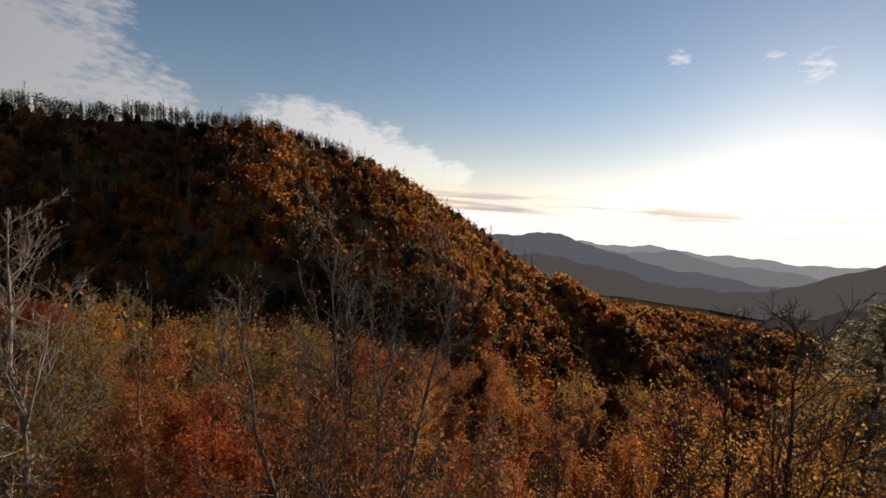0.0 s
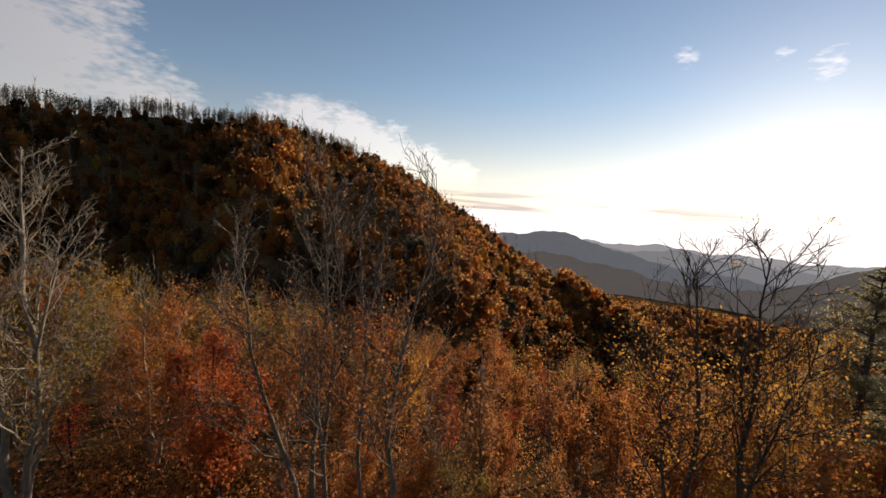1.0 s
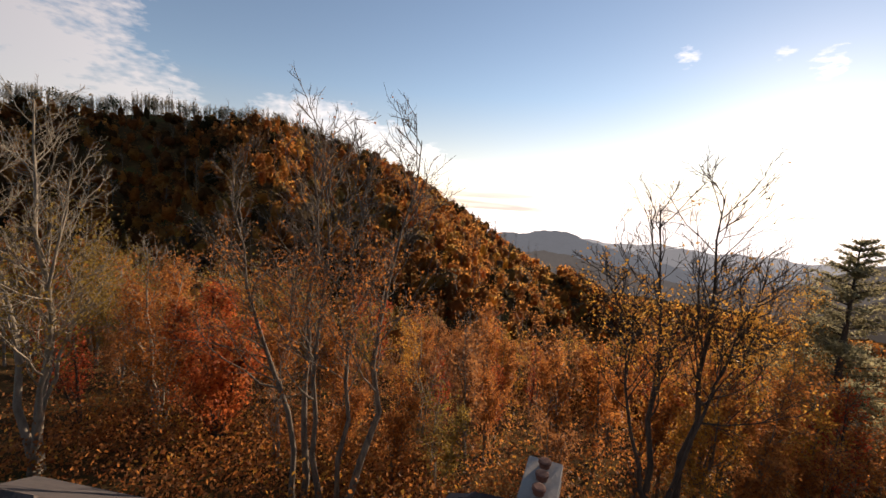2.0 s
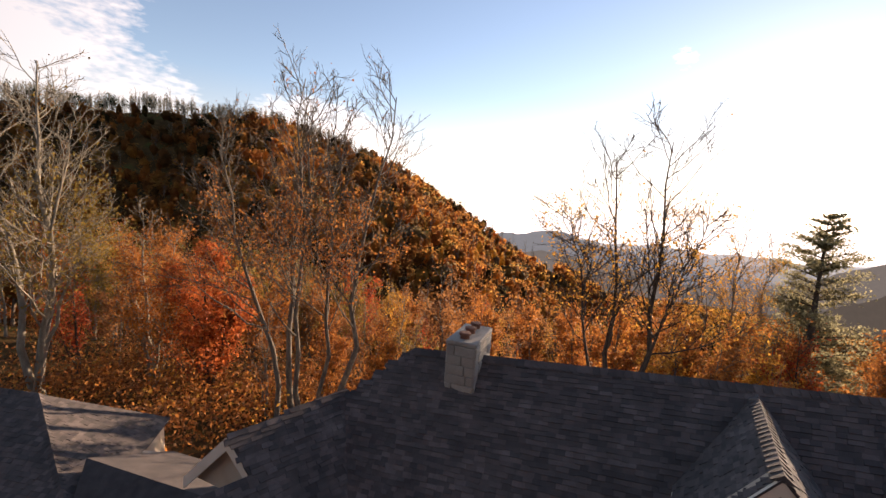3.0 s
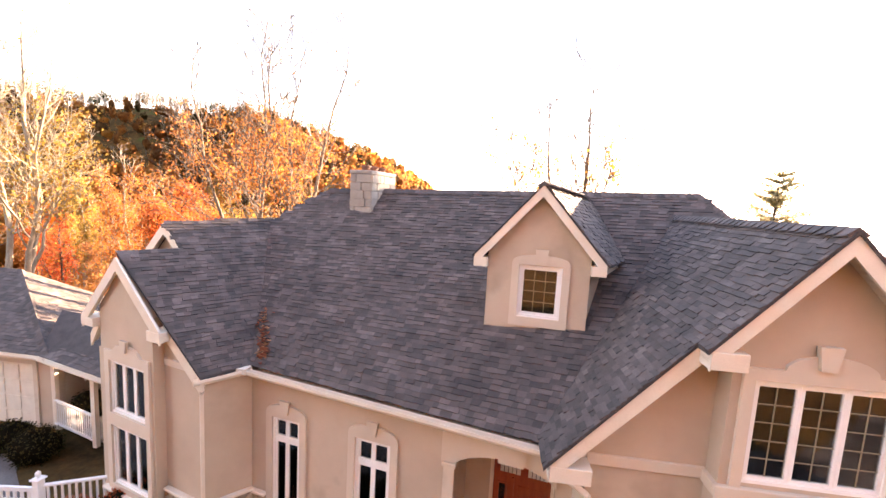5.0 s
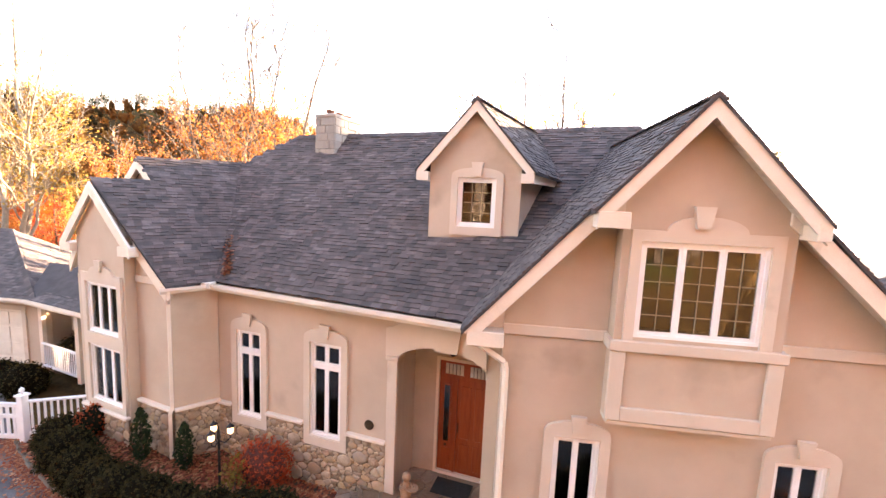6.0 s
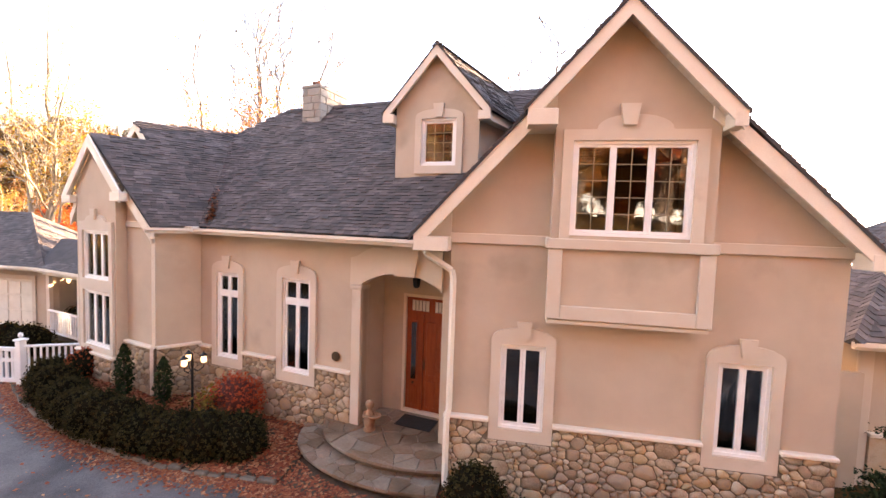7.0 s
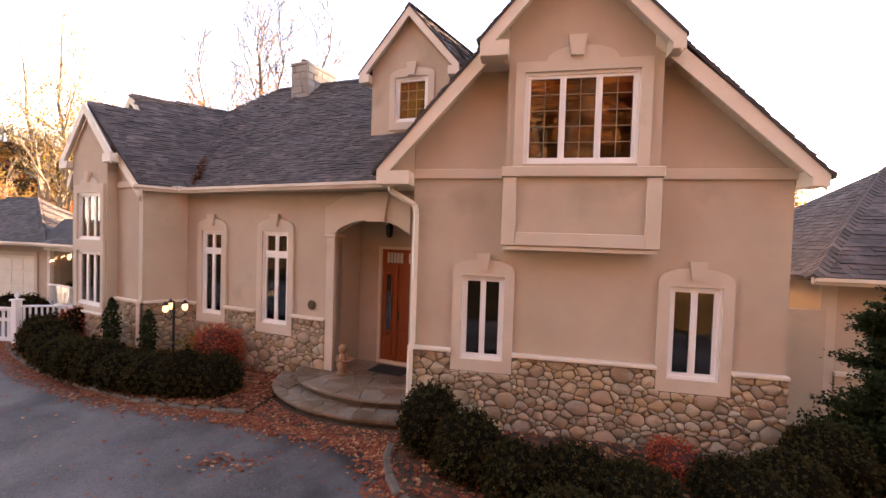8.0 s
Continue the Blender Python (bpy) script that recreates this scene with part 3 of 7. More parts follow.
def sheathe(s_len, t_len, place, keep, parent, tab=0.19, row=0.088, near=None, seed=1, cuts=()):
    """Lays overlapping shingle tabs over a roof given by place(s, t): metres along the eave and up the slope."""
    rng = random.Random(seed)
    verts, faces, singles = [], [], []
    rows = int(t_len / row) + 1
    for r in range(rows):
        t0, t1 = r * row, min(r * row + row * 1.25, t_len)
        s = -rng.random() * tab
        while s < s_len:
            w = tab * rng.uniform(0.55, 1.25)
            a, b = max(s, 0), min(s + w - 0.002, s_len)
            s += w
            if b - a < 0.03:
                continue
            mid = place((a + b) / 2, (t0 + t1) / 2)
            p = [place(a, t0), place(b, t0), place(b, t1), place(a, t1)]
            if not cuts and not keep(mid.x, mid.y):
                continue
            crossed = [c for c in cuts if any(v.x * c[0] + v.y * c[1] > c[2] for v in p)]
            if crossed:
                nrm = (p[1] - p[0]).cross(p[3] - p[0]).normalized()
                poly = [v + nrm * (0.02 if i < 2 else 0.006) for i, v in enumerate(p)]
                for c in crossed:
                    poly = clip_space(poly, c)
                if len(poly) >= 3 and keep(sum(v.x for v in poly) / len(poly), sum(v.y for v in poly) / len(poly)):
                    k = len(verts)
                    verts += poly
                    faces.append(tuple(range(k, k + len(poly))))
                continue
            if not keep(mid.x, mid.y):
                continue
            nrm = (p[1] - p[0]).cross(p[3] - p[0]).normalized()
            drop = rng.uniform(-0.010, 0.010)
            up = (p[3] - p[0]).normalized()
            h = rng.choice((0.012, 0.025)) + rng.uniform(-0.003, 0.004)      # laminated tabs, thick and thin
            q = [p[0] + up * drop + nrm * h, p[1] + up * drop + nrm * h, p[2] + nrm * 0.006, p[3] + nrm * 0.006]
            low = [p[0] + up * drop, p[1] + up * drop]
            if near and near(mid) and len(singles) < 300:
                singles.append((q + low, mid))
                continue
            k = len(verts)
            verts += [*q, *low]
            faces += [(k, k + 1, k + 2, k + 3), (k + 4, k + 5, k + 1, k), (k, k + 3, k + 4, k + 4), (k + 1, k + 5, k + 2, k + 2)]
    if verts:
        bm = bmesh.new()
        vs = [bm.verts.new(v) for v in verts]
        for fc in faces:
            ids = list(dict.fromkeys(fc))
            bm.faces.new([vs[i] for i in ids])
        me = bpy.data.meshes.new("shingle_field")
        bm.to_mesh(me)
        bm.free()
        me.materials.append(MATS["shingle_field"])
        ob = new("shingle_field", me)
        ob.parent = parent
        ob["kind"] = "stuff"
    for q, mid in singles:
        bm = bmesh.new()
        vs = [bm.verts.new(v - mid) for v in q]
        for ids in ((0, 1, 2, 3), (4, 5, 1, 0), (0, 3, 4), (1, 5, 2)):
            bm.faces.new([vs[i] for i in ids])
        me = bpy.data.meshes.new("shingle")
        bm.to_mesh(me)
        bm.free()
        me.materials.append(MATS["shingle"])
        ob = new("shingle", me)
        ob.location = mid
        ob.parent = parent


def in_poly(poly):
    def test(x, y):
        ok = False
        for (xa, ya), (xb, yb) in zip(poly, poly[1:] + poly[:1]):
            if (ya > y) != (yb > y) and x < (xb - xa) * (y - ya) / (yb - ya) + xa:
                ok = not ok
        return ok
    return test


def plane_place(p0, along, up):
    p0, along, up = Vector(p0), Vector(along).normalized(), Vector(up).normalized()
    return lambda s, t: p0 + along * s + up * t


def surround(x0, x1, z0, z1, m, parent, side=0.15, sill=0.19, shoulder=0.16, rise=0.17, depth=0.05, key=True):
    """A raised stucco band round a window: jambs, sill, a segmental head and a keystone."""
    a, b, c, d = x0 - side, x1 + side, z0 - sill, z1 + shoulder
    part("jamb", new_box(a, x0, -depth, 0.0, c, z1, m), "stucco_trim", parent, "smooth cream stucco window surround")
    part("jamb", new_box(x1, b, -depth, 0.0, c, z1, m), "stucco_trim", parent)
    part("sill", new_box(x0, x1, -depth, 0.0, c, z0, m), "stucco_trim", parent)
    n, mid, hw = 12, (a + b) / 2, (b - a) / 2
    pts = [(a, z1), (b, z1)] + [(mid + hw * math.cos(t), d - 0.10 + (rise + 0.04) * math.sin(t) ** 0.8) for t in (math.pi * i / n for i in range(n + 1))]
    part("head", prism(bmesh.new(), pts, -depth, 0.0, m), "stucco_trim", parent)
    if key:
        top = d - 0.06 + rise
        bk = prism(bmesh.new(), [(mid - 0.075, top - 0.17), (mid + 0.075, top - 0.17), (mid + 0.115, top + 0.10), (mid - 0.115, top + 0.10)], -depth - 0.045, -depth + 0.012, m)
        part("keystone", bk, "stucco_trim", parent)


def casement(parent, x0, x1, z0, z1, m, cols, transom=None, grid=None, label="white casement window", inset=0.03):
    """A white window: outer frame, one sash and pane a light, and glazing bars behind the glass where it has them."""
    win = part("window", frame_mesh(x0, x1, z0, z1, m, 0.045, inset - 0.035, inset + 0.06), "white_frame", parent, label)
    w = (x1 - x0 - 0.09) / cols
    spans = [(z0 + 0.045, z1 - 0.045)] if not transom else [(z0 + 0.045, transom - 0.03), (transom + 0.03, z1 - 0.045)]
    if transom:
        part("transom_bar", new_box(x0 + 0.045, x1 - 0.045, inset - 0.02, inset + 0.05, transom - 0.03, transom + 0.03, m), "white_frame", win)
    for i in range(cols):
        xa, xb = x0 + 0.045 + i * w, x0 + 0.045 + (i + 1) * w
        for za, zb in spans:
            s = part("sash", frame_mesh(xa + 0.002, xb - 0.002, za + 0.002, zb - 0.002, m, 0.042, inset - 0.012, inset + 0.035), "white_frame", win)
            pane = part("pane", new_box(xa + 0.04, xb - 0.04, inset + 0.012, inset + 0.018, za + 0.04, zb - 0.04, m), "window_glass", win)
            pane.visible_shadow = False
            if grid:
                gx, gz = grid
                for k in range(1, gx):
                    x = xa + 0.042 + (xb - xa - 0.084) * k / gx
                    part("glazing_bar", new_box(x - 0.005, x + 0.005, inset - 0.001, inset + 0.010, za + 0.04, zb - 0.04, m), "leading", win)
                for k in range(1, gz):
                    z = za + 0.042 + (zb - za - 0.084) * k / gz
                    part("glazing_bar", new_box(xa + 0.04, xb - 0.04, inset - 0.0005, inset + 0.0095, z - 0.005, z + 0.005, m), "leading", win)
    return win


def frame_mesh(x0, x1, z0, z1, m, w, y0, y1):
    """A rectangular frame in one piece."""
    bm = bmesh.new()
    loops = []
    for d, y in ((0, y0), (w, y0), (w, y1), (0, y1)):
        loops.append([bm.verts.new(m @ Vector(p)) for p in ((x0 + d, y, z0 + d), (x1 - d, y, z0 + d), (x1 - d, y, z1 - d), (x0 + d, y, z1 - d))])
    for a, b in zip(loops, loops[1:] + loops[:1]):
        for i in range(4):
            bm.faces.new((a[i], a[(i + 1) % 4], b[(i + 1) % 4], b[i]))
    return bm


# -- wall axes: local x along the wall, y inwards
WING = turn(0, 0, 0)
MAIN = turn(-5.35, 1.86, -11.1)
BAYF = turn(-7.27, 1.484, -16)
MAIN_U = 6.25

# wing, gable to the front
wing_top = [(0.75, 4.76), (3.13, 7.37), (6.28, 4.27)]
W3, W4 = (1.605, 2.295, 1.135, 2.50), (4.72, 5.43, 1.105, 2.49)
part("wall", wall_sheet(bmesh.new(), wing_top, -0.3, [W3, W4, (2.505, 4.125, 4.25, 5.60)], 0.22, WING), "stucco", house, "tan stucco gable wall")
for w in (W3, W4):
    surround(*w, WING, house)
    casement(house, *w, WING, 2)
part("wall", new_box(0.75, 0.97, 0.22, 1.9, -0.3, 4.0), "stucco", house)
part("wall", new_box(6.06, 6.28, 0.22, 9.0, -0.3, 4.0), "stucco", house)

# belt course over the ground floor
for xa, xb in ((0.73, 2.25), (4.44, 6.30)):
    part("belt_course", new_box(xa, xb, -0.045, 0, 4.06, 4.22, WING, 0.01), "stucco_trim", house, "cream stucco belt course")

# bay window box hung on the gable
BX0, BX1, BY = 2.26, 4.43, -0.30
BUMP = turn(0, BY, 0)
bump_top = [(BX0, 6.42), (3.13, 7.38), (BX1, 6.04)]
bay = part("window_bay", wall_sheet(bmesh.new(), bump_top, 3.0, [(2.505, 4.125, 4.25, 5.60)], 0.15, BUMP), "stucco", house, "stucco box bay with panelled apron")
for xa, zt in ((BX0, 6.40), (BX1 - 0.12, 6.02)):
    part("cheek", new_box(xa, xa + 0.12, BY + 0.15, -0.002, 3.0, zt), "stucco", bay)
part("underside", new_box(BX0 - 0.005, BX1 + 0.005, BY - 0.02, -0.002, 2.95, 3.0), "soffit_paint", bay)
for fx in ((BX0 - 0.03, BX0 + 0.17, 3.02, 4.04), (BX1 - 0.17, BX1 + 0.03, 3.02, 4.04), (BX0 + 0.17, BX1 - 0.17, 3.02, 3.22)):
    part("apron_board", new_box(fx[0], fx[1], BY - 0.05, BY, fx[2], fx[3], I4, 0.008), "stucco_trim", bay)
part("belt_course", new_box(BX0 - 0.06, BX1 + 0.06, BY - 0.075, BY, 4.05, 4.20, I4, 0.01), "stucco_trim", bay)
part("belt_course", new_box(BX0 - 0.06, BX0 - 0.002, BY, -0.046, 4.05, 4.20), "stucco_trim", bay)
part("belt_course", new_box(BX1 + 0.002, BX1 + 0.06, BY, -0.046, 4.05, 4.20), "stucco_trim", bay)
part("jamb", new_box(2.37, 2.505, BY - 0.045, BY, 4.20, 5.60), "stucco_trim", bay)
part("jamb", new_box(4.125, 4.28, BY - 0.045, BY, 4.20, 5.60), "stucco_trim", bay)
part("head", prism(bmesh.new(), [(2.37, 5.60), (4.28, 5.60), (4.28, 5.75), (3.82, 5.75)] + [(3.315 + 0.50 * math.cos(t), 5.76 + 0.20 * math.sin(t)) for t in (math.pi * i / 12 for i in range(13))] + [(2.81, 5.75), (2.37, 5.75)], BY - 0.045, BY), "stucco_trim", bay)
part("keystone", prism(bmesh.new(), [(3.15, 5.80), (3.32, 5.80), (3.365, 6.09), (3.105, 6.09)], BY - 0.10, BY - 0.03), "stucco_trim", bay)
casement(bay, 2.505, 4.125, 4.25, 5.60, BUMP, 3, grid=(2, 5), label="three white casements with a glazing grid")


def rake(bm, xa, za, xb, zb, y0, y1, w=0.24, m=I4):
    prism(bm, [(xa, za + 0.045), (xb, zb + 0.045), (xb, zb - w), (xa, za - w)], y0, y1, m)
    return bm


def slatted(xa, za, xb, zb, y0, y1, w=0.04, m=I4):
    """A sloping soffit of narrow grooved boards."""
    ln = math.hypot(xb - xa, zb - za)
    n = max(2, int(ln / 0.105))
    low = []
    for k in range(n):
        for f, d in ((k / n, 0), ((k + 0.86) / n, 0), ((k + 0.88) / n, 0.016), ((k + 0.98) / n, 0.016)):
            low.append((xa + (xb - xa) * f, za + (zb - za) * f - w + d))
    return prism(bmesh.new(), [(xa, za), *low, (xb, zb)], y0, y1, m)


RIDGE = (3.13, 7.42)
for xa, za, xb, zb in ((0.20, 4.16, 2.10, 6.20), (4.30, 6.14, 6.47, 4.12)):
    part("rake_board", rake(bmesh.new(), xa, za, xb, zb, -0.34, -0.30), "painted_trim", house, "cream painted rake board")
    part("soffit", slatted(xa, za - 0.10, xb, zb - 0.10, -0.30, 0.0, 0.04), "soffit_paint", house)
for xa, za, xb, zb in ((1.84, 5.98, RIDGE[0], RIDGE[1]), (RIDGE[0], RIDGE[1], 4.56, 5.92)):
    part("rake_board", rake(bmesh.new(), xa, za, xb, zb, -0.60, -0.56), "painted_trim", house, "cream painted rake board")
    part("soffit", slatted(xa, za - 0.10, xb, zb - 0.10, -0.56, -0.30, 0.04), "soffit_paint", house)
for xa, xb, z, y0, y1 in ((1.84, 2.255, 5.76, -0.605, -0.002), (4.435, 4.60, 5.72, -0.605, -0.002), (0.20, 0.745, 3.93, -0.345, -0.002), (6.285, 6.50, 3.93, -0.345, -0.002)):
    part("eave_return", new_box(xa, xb, y0, y1, z, z + 0.22, bevel=0.008), "painted_trim", house, "boxed cream eave return")

for tri, y in (([(0.20, 4.14), (0.745, 4.14), (0.745, 4.70), (0.20, 4.10)], -0.03), ([(1.86, 5.97), (2.255, 5.97), (2.255, 6.36), (1.86, 5.92)], -0.33), ([(4.435, 5.93), (4.58, 5.93), (4.435, 6.03)], -0.33), ([(6.285, 4.14), (6.46, 4.14), (6.285, 4.27)], -0.03)):
    part("gable_filler", prism(bmesh.new(), tri, y, y + 0.03), "stucco_trim", house)
part("soffit", new_box(0.16, 0.745, 0.0, 1.85, 3.955, 3.985), "soffit_paint", house)
part("soffit", new_box(6.285, 6.50, 0.0, 4.9, 3.955, 3.985), "soffit_paint", house)

# wing roof
def wing_roof():
    roof = part("roof", slab(bmesh.new(), [(0.12, -0.36, 4.13), (RIDGE[0], -0.36, 7.46), (RIDGE[0], 5.2, 7.46), (0.12, 5.2, 4.13)], 0.05), "roof_deck", house, "weathered grey shingle roof")
    part("deck", slab(bmesh.new(), [(RIDGE[0], -0.36, 7.46), (6.55, -0.36, 4.08), (6.55, 5.0, 4.08), (RIDGE[0], 5.0, 7.46)], 0.05), "roof_deck", roof)
    part("deck", slab(bmesh.new(), [(1.80, -0.62, 5.99), (RIDGE[0], -0.62, 7.465), (RIDGE[0], -0.36, 7.465), (1.80, -0.36, 5.99)], 0.05), "roof_deck", roof)
    part("deck", slab(bmesh.new(), [(RIDGE[0], -0.62, 7.465), (4.62, -0.62, 5.93), (4.62, -0.36, 5.93), (RIDGE[0], -0.36, 7.465)], 0.05), "roof_deck", roof)
    up = Vector((RIDGE[0] - 0.12, 0, 3.33))
    sheathe(5.5, up.length, plane_place((0.12, 5.14, 4.13), (0, -1, 0), up), lambda x, y: True, roof, seed=2)
    up2 = Vector((RIDGE[0] - 6.55, 0, 3.38))
    sheathe(5.3, up2.length, plane_place((6.55, -0.36, 4.08), (0, 1, 0), up2), lambda x, y: True, roof, seed=3)
    up3 = Vector((RIDGE[0] - 1.80, 0, 7.465 - 5.99))
    sheathe(0.26, up3.length, plane_place((1.80, -0.36, 5.99), (0, -1, 0), up3), lambda x, y: True, roof, seed=4)
    ridge_caps([(RIDGE[0], -0.6, 7.49), (RIDGE[0], 4.0, 7.49)], roof)
    return roof


def ridge_caps(line, parent):
    for a, b in zip(line, line[1:]):
        a, b = Vector(a), Vector(b)
        n = max(1, int((b - a).length / 0.15))
        d = (b - a) / n
        side = Vector((d.y, -d.x, 0)).normalized() * 0.13
        for k in range(n):
            bm = bmesh.new()
            p, q = a + d * k + Vector((0, 0, 0.010)), a + d * (k + 1.12)
            vs = [bm.verts.new(v) for v in (p - side - Vector((0, 0, 0.10)), p, p + side - Vector((0, 0, 0.10)), q - side - Vector((0, 0, 0.12)), q, q + side - Vector((0, 0, 0.12)))]
            bm.faces.new((vs[0], vs[1], vs[4], vs[3]))
            bm.faces.new((vs[1], vs[2], vs[5], vs[4]))
            bm.faces.new((vs[0], vs[2], vs[1]))
            part("ridge_cap", bm, "shingle", parent)


wing_roof()

# main block
U1, U2 = (0.49, 1.15, 1.145, 3.09), (2.37, 3.10, 1.11, 3.11)
AX0, AX1, SPRING, CROWN = 4.31, 5.98, 3.13, 3.40
main_top = [(-0.1, 4.0), (MAIN_U, 4.0)]
part("wall", wall_sheet(bmesh.new(), main_top, -0.3, [U1, U2, (AX0, AX1, 0.3, CROWN)], 0.22, MAIN), "stucco", house, "tan stucco front wall")
for w in (U1, U2):
    surround(*w, MAIN, house, side=0.14, sill=0.2, shoulder=0.17, rise=0.17)
    casement(house, *w, MAIN, 2, transom=2.62, label="tall white casement pair with transom lights")
# entrance arch
bm = bmesh.new()
arc = [(AX0 + (AX1 - AX0) * i / 16, SPRING + (CROWN - SPRING) * math.sin(math.pi * i / 16) ** 0.75) for i in range(17)]
prism(bm, [(AX0 - 0.24, SPRING - 0.02), *arc[:1], *arc, (AX1, CROWN + 0.45), (AX0 + 0.25, CROWN + 0.45), (AX0 + 0.2, CROWN + 0.40), (AX0 - 0.02, CROWN + 0.31), (AX0 - 0.24, CROWN + 0.24)][:1] + arc + [(AX1, CROWN + 0.46), (AX0 + 0.24, CROWN + 0.46), (AX0 + 0.10, CROWN + 0.40), (AX0 - 0.10, CROWN + 0.28), (AX0 - 0.24, CROWN + 0.24)], -0.07, 0.16, MAIN)
part("arch_head", bm, "stucco_trim", house, "segmental cream stucco arch over the entrance")
part("arch_key", prism(bmesh.new(), [(5.05, CROWN - 0.04), (5.46, CROWN - 0.04), (5.54, CROWN + 0.52), (5.0, CROWN + 0.52)], -0.13, -0.05, MAIN), "stucco_trim", house)
bm = bmesh.new()
box(bm, AX0 - 0.20, AX0, -0.07, 0.24, 0.34, SPRING - 0.10, MAIN, 0.01)
box(bm, AX0 - 0.23, AX0 + 0.03, -0.10, 0.25, SPRING - 0.10, SPRING - 0.02, MAIN, 0.015)
part("pier", bm, "stucco_trim", house, "cream stucco pier of the entrance arch")
# porch recess
DEP = 0.90
part("porch_wall", new_box(AX0 - 0.02, AX0 - 0.14, 0.24, DEP + 0.1, 0.3, 3.75, MAIN), "stucco", house)
part("porch_ceiling", new_box(AX0 - 0.14, AX1 + 0.3, 0.22, DEP + 0.1, 3.62, 3.74, MAIN), "soffit_paint", house)
DX0, DX1, DZ1 = 4.77, 5.95, 2.87
part("porch_wall", wall_sheet(bmesh.new(), [(AX0 - 0.14, 3.7), (AX1 + 0.25, 3.7)], 0.3, [(DX0, DX1, 0.34, DZ1)], 0.15, MAIN @ turn(0, DEP, 0)), "stucco", house)
door = part("door", frame_mesh(DX0, DX1, 0.34, DZ1, MAIN @ turn(0, DEP, 0), 0.06, -0.02, 0.12), "painted_trim", house, "red-brown wooden front door with sidelight and leaded transom")
D = MAIN @ turn(0, DEP + 0.04, 0)
part("sidelight", new_box(DX0 + 0.06, DX0 + 0.40, 0.012, 0.055, 0.36, 2.44, D), "door_wood", door, "red-brown sidelight with a slim etched pane")
part("sidelight_moulding", frame_mesh(DX0 + 0.14, DX0 + 0.32, 1.02, 2.30, D, 0.03, -0.004, 0.012), "door_wood", door)
part("sidelight_pane", new_box(DX0 + 0.17, DX0 + 0.29, 0.004, 0.010, 1.05, 2.27, D), "window_glass", door)
part("sidelight_panel", new_box(DX0 + 0.13, DX0 + 0.33, -0.006, 0.012, 0.50, 0.92, D, 0.006), "door_wood", door)
part("mullion", new_box(DX0 + 0.40, DX0 + 0.45, -0.02, 0.05, 0.36, 2.44, D), "door_wood", door)
bm = new_box(DX0 + 0.45, DX1 - 0.06, 0.012, 0.055, 0.36, 2.44, D)
for za, zb in ((0.50, 1.05), (1.18, 2.30)):
    for xa, xb in ((DX0 + 0.52, DX0 + 0.74), (DX0 + 0.82, DX0 + 1.04)):
        box(bm, xa, xb, -0.006, 0.012, za, zb, D, 0.006)
leaf = part("door_leaf", bm, "door_wood", door, "panelled red-brown door leaf")
part("door_handle", tube(bmesh.new(), [D @ Vector((DX0 + 0.49, -0.02, z)) for z in (1.30, 1.34, 1.42, 1.50)], 0.014), "bronze", leaf, "bronze pull handle")
part("door_bell", lathe(bmesh.new(), [(0.018, 0.0), (0.03, 0.006), (0.03, 0.014), (0.01, 0.02)], D @ pose(DX0 + 0.23, 0.0, 0.98, 90), 10), "bronze", door)
part("transom_rail", new_box(DX0 + 0.06, DX1 - 0.06, 0.0, 0.05, 2.44, DZ1 - 0.06, D), "door_wood", door)
for xa, xb in ((DX0 + 0.18, DX0 + 0.56), (DX0 + 0.70, DX0 + 1.06)):
    pane = part("transom_pane", new_box(xa, xb, -0.008, -0.002, 2.52, DZ1 - 0.13, D), "bright_pane_white", door, "leaded transom pane coloured white for the light behind it")
    for k in range(1, 5):
        x = xa + (xb - xa) * k / 5
        part("leading_bar", new_box(x - 0.005, x + 0.005, -0.014, -0.008, 2.52, DZ1 - 0.13, D), "iron", pane)

# west bay, two storeys of windows under a narrow gable
BF = BAYF @ turn(0, -0.12, 0)
LWU, LWL = (-1.16, 0.0, 2.77, 3.92), (-1.16, 0.02, 1.165, 2.50)
wb = part("west_bay", wall_sheet(bmesh.new(), [(-1.48, 5.0), (-0.66, 5.9), (0.22, 5.0)], -0.1, [LWU, LWL], 0.2, BF), "stucco", house, "stucco window bay under a steep gable")
for xa in (-1.48, 0.07):
    part("cheek", new_box(xa, xa + 0.15, 0.2, 0.6, -0.1, 4.75, BF), "stucco", wb)
for w in (LWU, LWL):
    casement(wb, *w, BF, 3, label="three white casement lights")
for z0, z1 in ((1.0, 1.165), (2.50, 2.77), (3.92, 4.12)):
    part("band", new_box(-1.30, 0.14, -0.05, 0.0, z0, z1, BF), "stucco_trim", wb)
for xa, xb, z0, z1 in ((-1.30, -1.16, 1.165, 2.5), (0.02, 0.14, 1.165, 2.5), (-1.30, -1.16, 2.77, 3.92), (0.0, 0.14, 2.77, 3.92)):
    part("jamb", new_box(xa, xb, -0.05, 0.0, z0, z1, BF), "stucco_trim", wb)
part("head", prism(bmesh.new(), [(-1.05, 4.12), (-0.1, 4.12), (-0.25, 4.25), (-0.58, 4.31), (-0.9, 4.25)], -0.05, 0.0, BF), "stucco_trim", wb)
part("keystone", prism(bmesh.new(), [(-0.64, 4.18), (-0.50, 4.18), (-0.46, 4.42), (-0.68, 4.42)], -0.10, -0.04, BF), "stucco_trim", wb)
